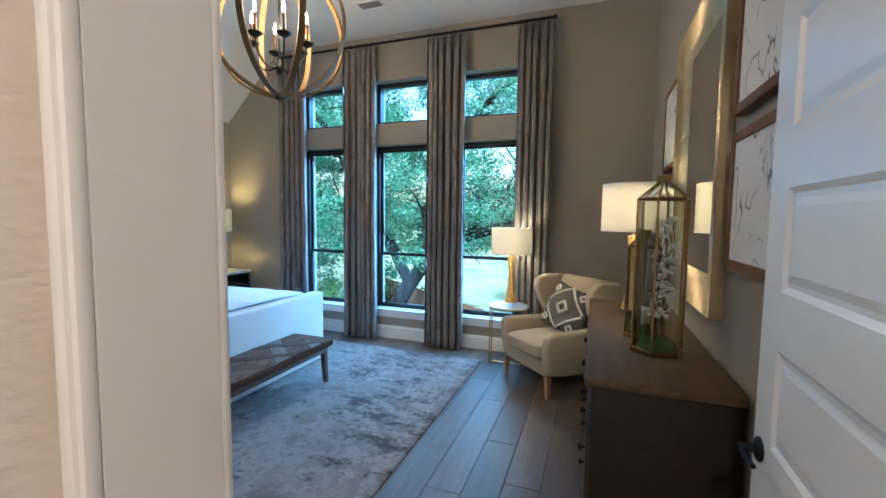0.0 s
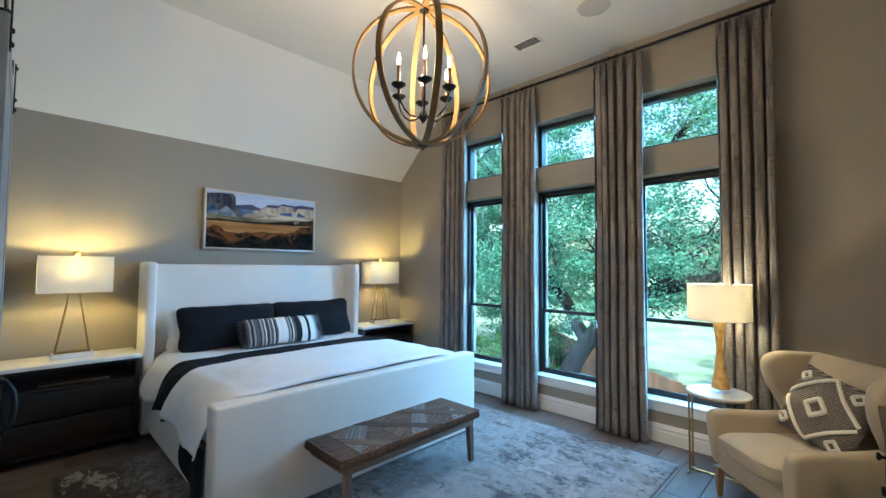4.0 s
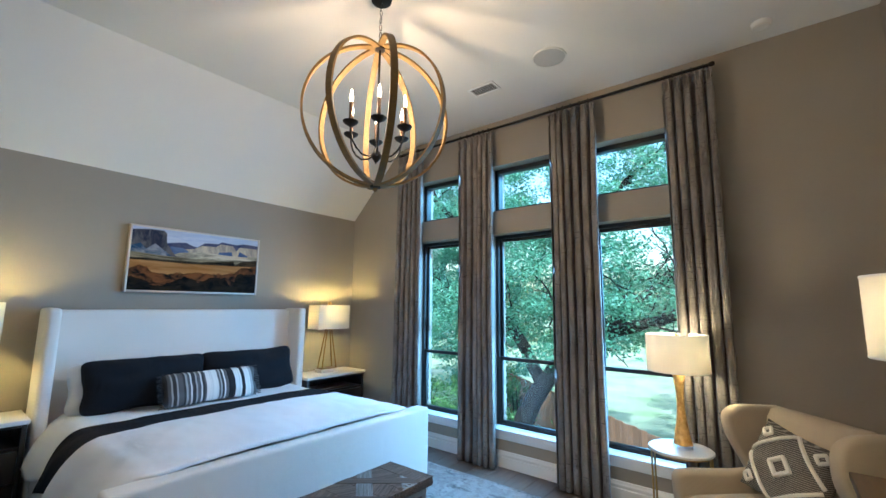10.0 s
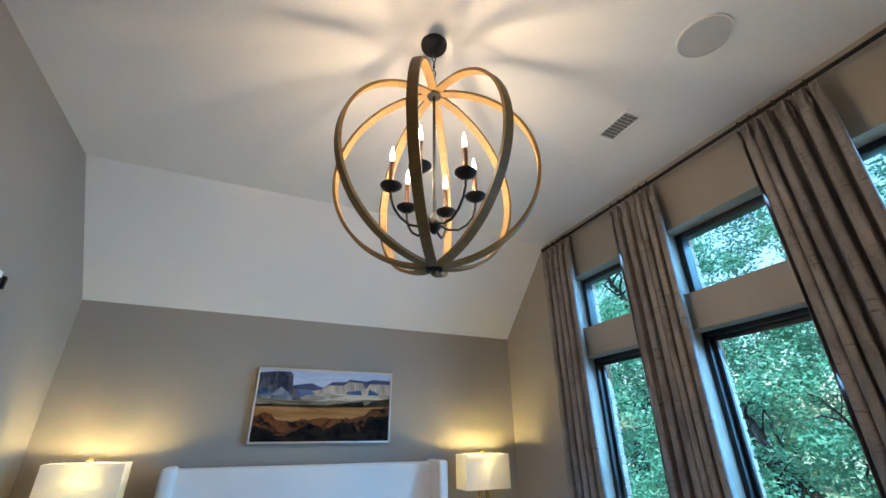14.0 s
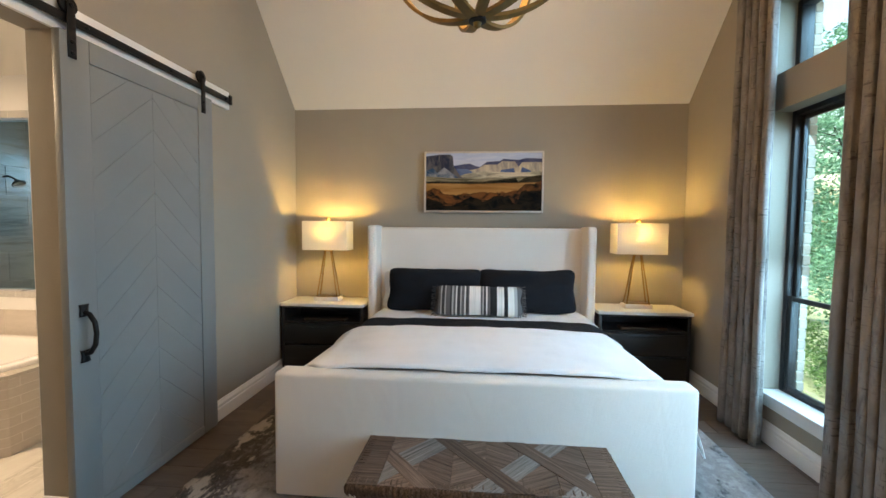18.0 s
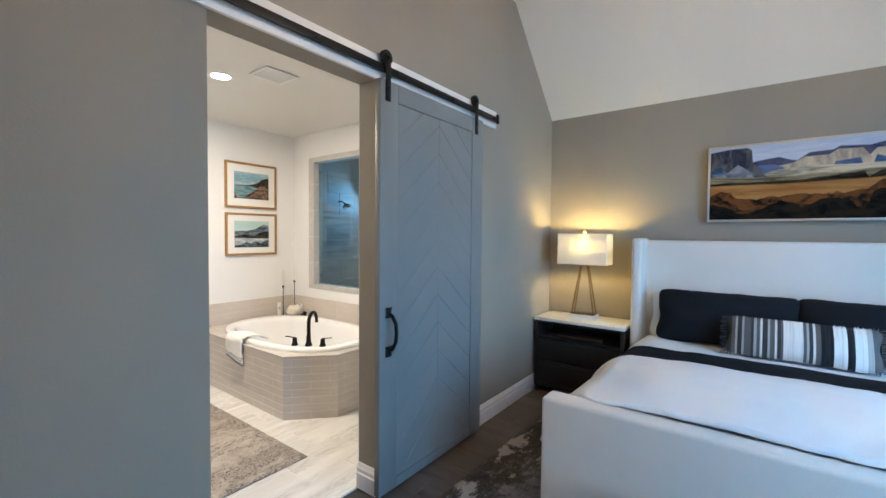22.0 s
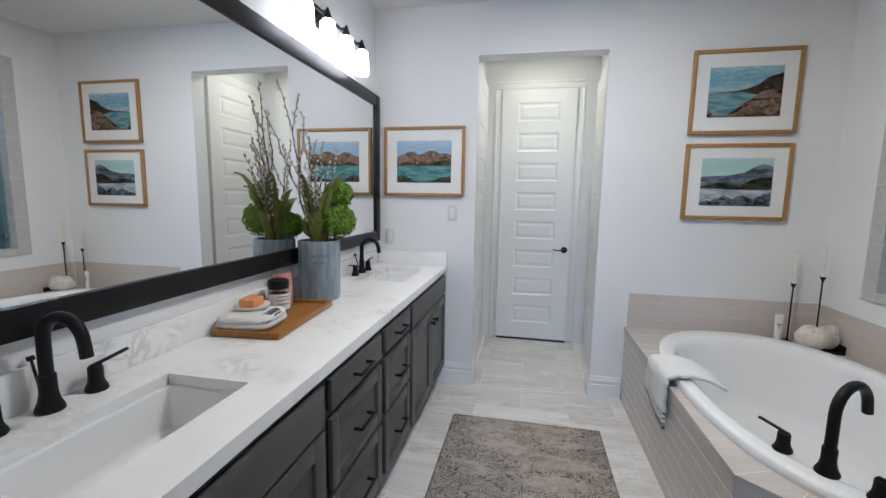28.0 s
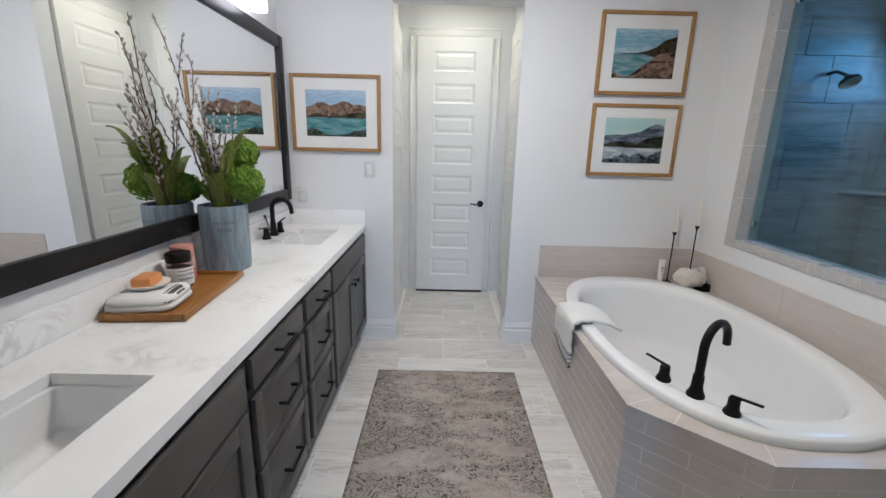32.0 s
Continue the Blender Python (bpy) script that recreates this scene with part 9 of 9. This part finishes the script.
rng_out = random.Random(41)
oak((-5.9, 11.2, GROUND_Z),
    [(-5.9, 11.2, GROUND_Z), (-5.75, 11.15, -2.0), (-5.45, 11.05, -1.2), (-4.95, 11.0, -0.45), (-4.5, 11.0, 0.15), (0.30, 0.19)],
    [([(-4.55, 11.0, 0.1), (-3.7, 10.8, 0.75), (-2.9, 10.8, 1.07), (-1.7, 10.7, 1.45), (-0.5, 10.4, 1.0), (0.9, 10.4, 1.2), (2.4, 10.5, 1.9)], 0.19, 0.045),
     ([(-4.55, 11.0, 0.1), (-4.6, 11.3, 1.6), (-4.0, 11.6, 3.2), (-3.0, 12.0, 4.8), (-1.6, 12.0, 6.2)], 0.17, 0.05),
     ([(-4.95, 11.0, -0.4), (-6.2, 11.3, 1.2), (-7.2, 11.2, 2.9), (-8.6, 11.0, 5.0), (-9.6, 11.0, 6.6)], 0.18, 0.05),
     ([(-3.3, 10.8, 0.95), (-2.2, 11.6, 2.2), (-0.6, 12.0, 3.3), (1.2, 12.0, 4.0), (2.6, 12.0, 4.4)], 0.11, 0.04),
     ([(-6.2, 11.3, 1.2), (-8.0, 11.8, 1.7), (-10.0, 12.0, 2.6), (-12.2, 12.0, 3.0)], 0.12, 0.04)],
    cloud(rng_out, 640, (-12.5, 9.6, -0.6), (3.6, 13.8, 8.2), (0.30, 0.66),
          lambda x, y, z: (x < -1.0 or z < 5.2) and z > 0.15 + max(0.0, x + 4.4) * 0.30 and z < 8.4 - 0.052 * (x + 4.5) ** 2 + 0.5 * math.sin(2.1 * x) and math.sin(1.9 * x + 0.6 * y) + math.sin(2.3 * z + 1.1 * x) > (-1.25 if z < 3.9 else -0.65)),
    190, 0.105, 5, "old leaning live oak with a wide gappy green crown")
oak((-13.5, 15.0, GROUND_Z),
    [(-13.5, 15.0, GROUND_Z), (-13.4, 15.0, -1.2), (-13.0, 15.1, 0.4), (-12.8, 15.0, 1.6), (0.36, 0.22)],
    [([(-12.8, 15.0, 1.5), (-11.6, 15.2, 3.2), (-10.4, 15.4, 5.4), (-9.8, 15.5, 7.0)], 0.16, 0.04),
     ([(-13.0, 15.0, 0.8), (-14.8, 15.0, 2.6), (-16.4, 15.0, 4.6)], 0.15, 0.04)],
    cloud(rng_out, 330, (-20.0, 13.2, -1.6), (-6.5, 17.5, 8.5), (0.40, 0.75),
          lambda x, y, z: z < 8.6 - 0.07 * (x + 13) ** 2 + 0.4 * math.sin(2 * x)), 110, 0.16, 8, "dense live oak standing behind the leaning one")
oak((3.4, 16.5, GROUND_Z),
    [(3.4, 16.5, GROUND_Z), (3.4, 16.5, -1.0), (3.2, 16.4, 0.6), (0.26, 0.17)],
    [([(3.2, 16.4, 0.5), (2.4, 16.3, 2.4), (1.2, 16.2, 4.2)], 0.13, 0.04),
     ([(3.2, 16.4, 0.5), (4.4, 16.4, 2.6), (5.2, 16.4, 4.4)], 0.13, 0.04)],
    cloud(rng_out, 200, (-1.5, 14.8, 0.7), (8.0, 18.5, 7.4), (0.40, 0.75),
          lambda x, y, z: z < 7.3 - 0.11 * (x - 3.2) ** 2), 100, 0.16, 9, "smaller live oak on the open lawn")
# low shrubs against the fence
for k, (sx, sy, sh, sr) in enumerate(((-3.75, 10.9, 1.45, 0.7), (-9.6, 11.8, 1.9, 1.3), (-7.6, 11.2, 2.2, 1.2), (-6.9, 12.9, 2.4, 1.4), (-4.2, 12.2, 1.35, 0.9), (-12.0, 12.4, 2.3, 1.6))):
    shrub = thing("shrub", (sx, sy, GROUND_Z), "leafy bright green garden shrub by the fence", "shrub", "garden shrubs")
    rs = random.Random(60 + k)
    st = bmesh.new()
    for _ in range(7):
        tube(wander((rs.uniform(-0.1, 0.1), rs.uniform(-0.1, 0.1), 0), (rs.uniform(-sr, sr) * 0.6, rs.uniform(-sr, sr) * 0.6, sh * 0.8), 5, 0.1, rs), 0.03, 5, st, 0.01)
    part("stems", st, BARK, shrub)
    leaves("foliage", cloud(rs, 46, (-sr, -sr, 0.15), (sr, sr, sh), (0.24, 0.42), lambda x, y, z: (x / sr) ** 2 + (y / sr) ** 2 < 1 - 0.6 * (z / sh) ** 2), 120, 0.10, SHRUB_LEAF, shrub, 70 + k)
# woods in the distance
far_c = []
for k in range(420):
    ang = rng_out.uniform(-1.25, 1.1)
    d = rng_out.uniform(46, 62)
    far_c.append((-2 + d * math.sin(ang), 4 + d * math.cos(ang), GROUND_Z + rng_out.uniform(0.3, 8.5) * rng_out.uniform(0.5, 1.0), rng_out.uniform(1.0, 2.2)))
woods = leaves("far_woods", far_c, 90, 0.7, FAR_LEAF, None, 15)
tagged(woods, "row of hazy green trees beyond the lawn", "woods", kind="stuff")

# board fence
fence = thing("fence", (-5.4, 12.25, GROUND_Z), "reddish brown upright board garden fence", "fence", rz=-39.4)
board_me = None
for k in range(92):
    h_ = 1.98
    if board_me is None:
        ob = part("board", box(0, 0.138, -0.009, 0.009, 0.03, h_, 0.003, 1), FENCE_WOOD, fence, m=pose(-3.0 + 0.143 * k, 0, 0), smooth=0)
        board_me = ob.data
    else:
        ob = link_up(new("board", board_me), fence, pose(-3.0 + 0.143 * k, 0.003 * (k % 3 - 1), 0.012 * ((k * 7) % 5 - 2) / 2))
for k in range(6):
    part("post", box(-0.045, 0.045, 0.012, 0.10, 0.0, 1.78, 0.004, 1), FENCE_WOOD, fence, m=pose(-2.9 + 2.4 * k, 0.0, 0))
for z_ in (0.35, 0.95, 1.55):
    part("rail", box(-3.0, 10.1, 0.012, 0.05, z_, z_ + 0.09, 0.003, 1), FENCE_WOOD, fence)

# brick facing outside the windows
outer = setting("outer_wall", box(-5.2, 1.0, 4.865, 4.90, -2.75, 0.20), MORTAR, "pale tan brick outer wall face", "wall")
brick_me = {}
for x0, x1 in ((-3.76, -3.505), (-2.665, -2.45), (-1.61, -1.395), (-0.555, -0.30)):
    part("mortar_pier", box(x0 + 0.006, x1 - 0.006, 4.742, 4.785, 0.20, 3.25), MORTAR, outer)
    w_ = x1 - x0
    key = round(w_, 3)
    for k in range(40):
        z_ = 0.205 + 0.0755 * k
        if key not in brick_me:
            ob = part("brick", box(0, w_, 0, 0.052, 0, 0.066, 0.004, 1), BRICK, outer, m=pose(x0, 4.741, z_), smooth=0)
            brick_me[key] = ob.data
        else:
            link_up(new("brick", brick_me[key]), outer, pose(x0 + 0.002 * (k % 3 - 1), 4.741, z_))


# ---------------------------------------------------------------- floor pieces
def floor_piece(cache, w, l, h, gap, mat, parent, name, at):
    key = (round(w, 3), round(l, 3))
    if key not in cache:
        one = box(gap, w - gap, gap, l - gap, -h, 0, 0.0015, 1)
        me = bpy.data.meshes.new(name)
        one.to_mesh(me)
        one.free()
        me.materials.append(mat)
        cache[key] = me
    return link_up(new(name, cache[key]), parent, pose(*at))


rng_floor = random.Random(12)
plank_cache = {}
px, col = -4.75, 0
while px < 0.57:
    w_ = min(0.20, 0.575 - px)
    py = 0.478 - (0.0, 0.40, 0.80, 0.21, 0.62, 1.02)[col % 6]
    while py < 4.52:
        a, b = max(py, 0.478), min(py + 1.2, 4.524)
        if b - a > 0.03:
            floor_piece(plank_cache, w_, b - a, 0.011, 0.0012, PLANK, floor, "plank_tile", (px, a, rng_floor.uniform(-0.0004, 0.0004)))
        py += 1.2
    px += 0.20
    col += 1
bath_cache = {}
for (x0, x1, y0, y1) in ((-3.56, -0.60, -2.415, YS0), (-2.207, -1.349, -3.57, -2.415)):
    row, ty = 0, YS0 - 0.305 * 13
    while ty < y1:
        tx = -3.56 - (0.305 if row % 2 else 0.0)
        while tx < x1:
            a, b = max(tx, x0), min(tx + 0.61, x1)
            c, d = max(ty, y0), min(ty + 0.305, y1)
            if b - a > 0.02 and d - c > 0.02:
                floor_piece(bath_cache, b - a, d - c, 0.010, 0.0022, BATH_TILE, bath_floor, "floor_tile", (a, c, 0.0))
            tx += 0.61
        ty += 0.305
        row += 1
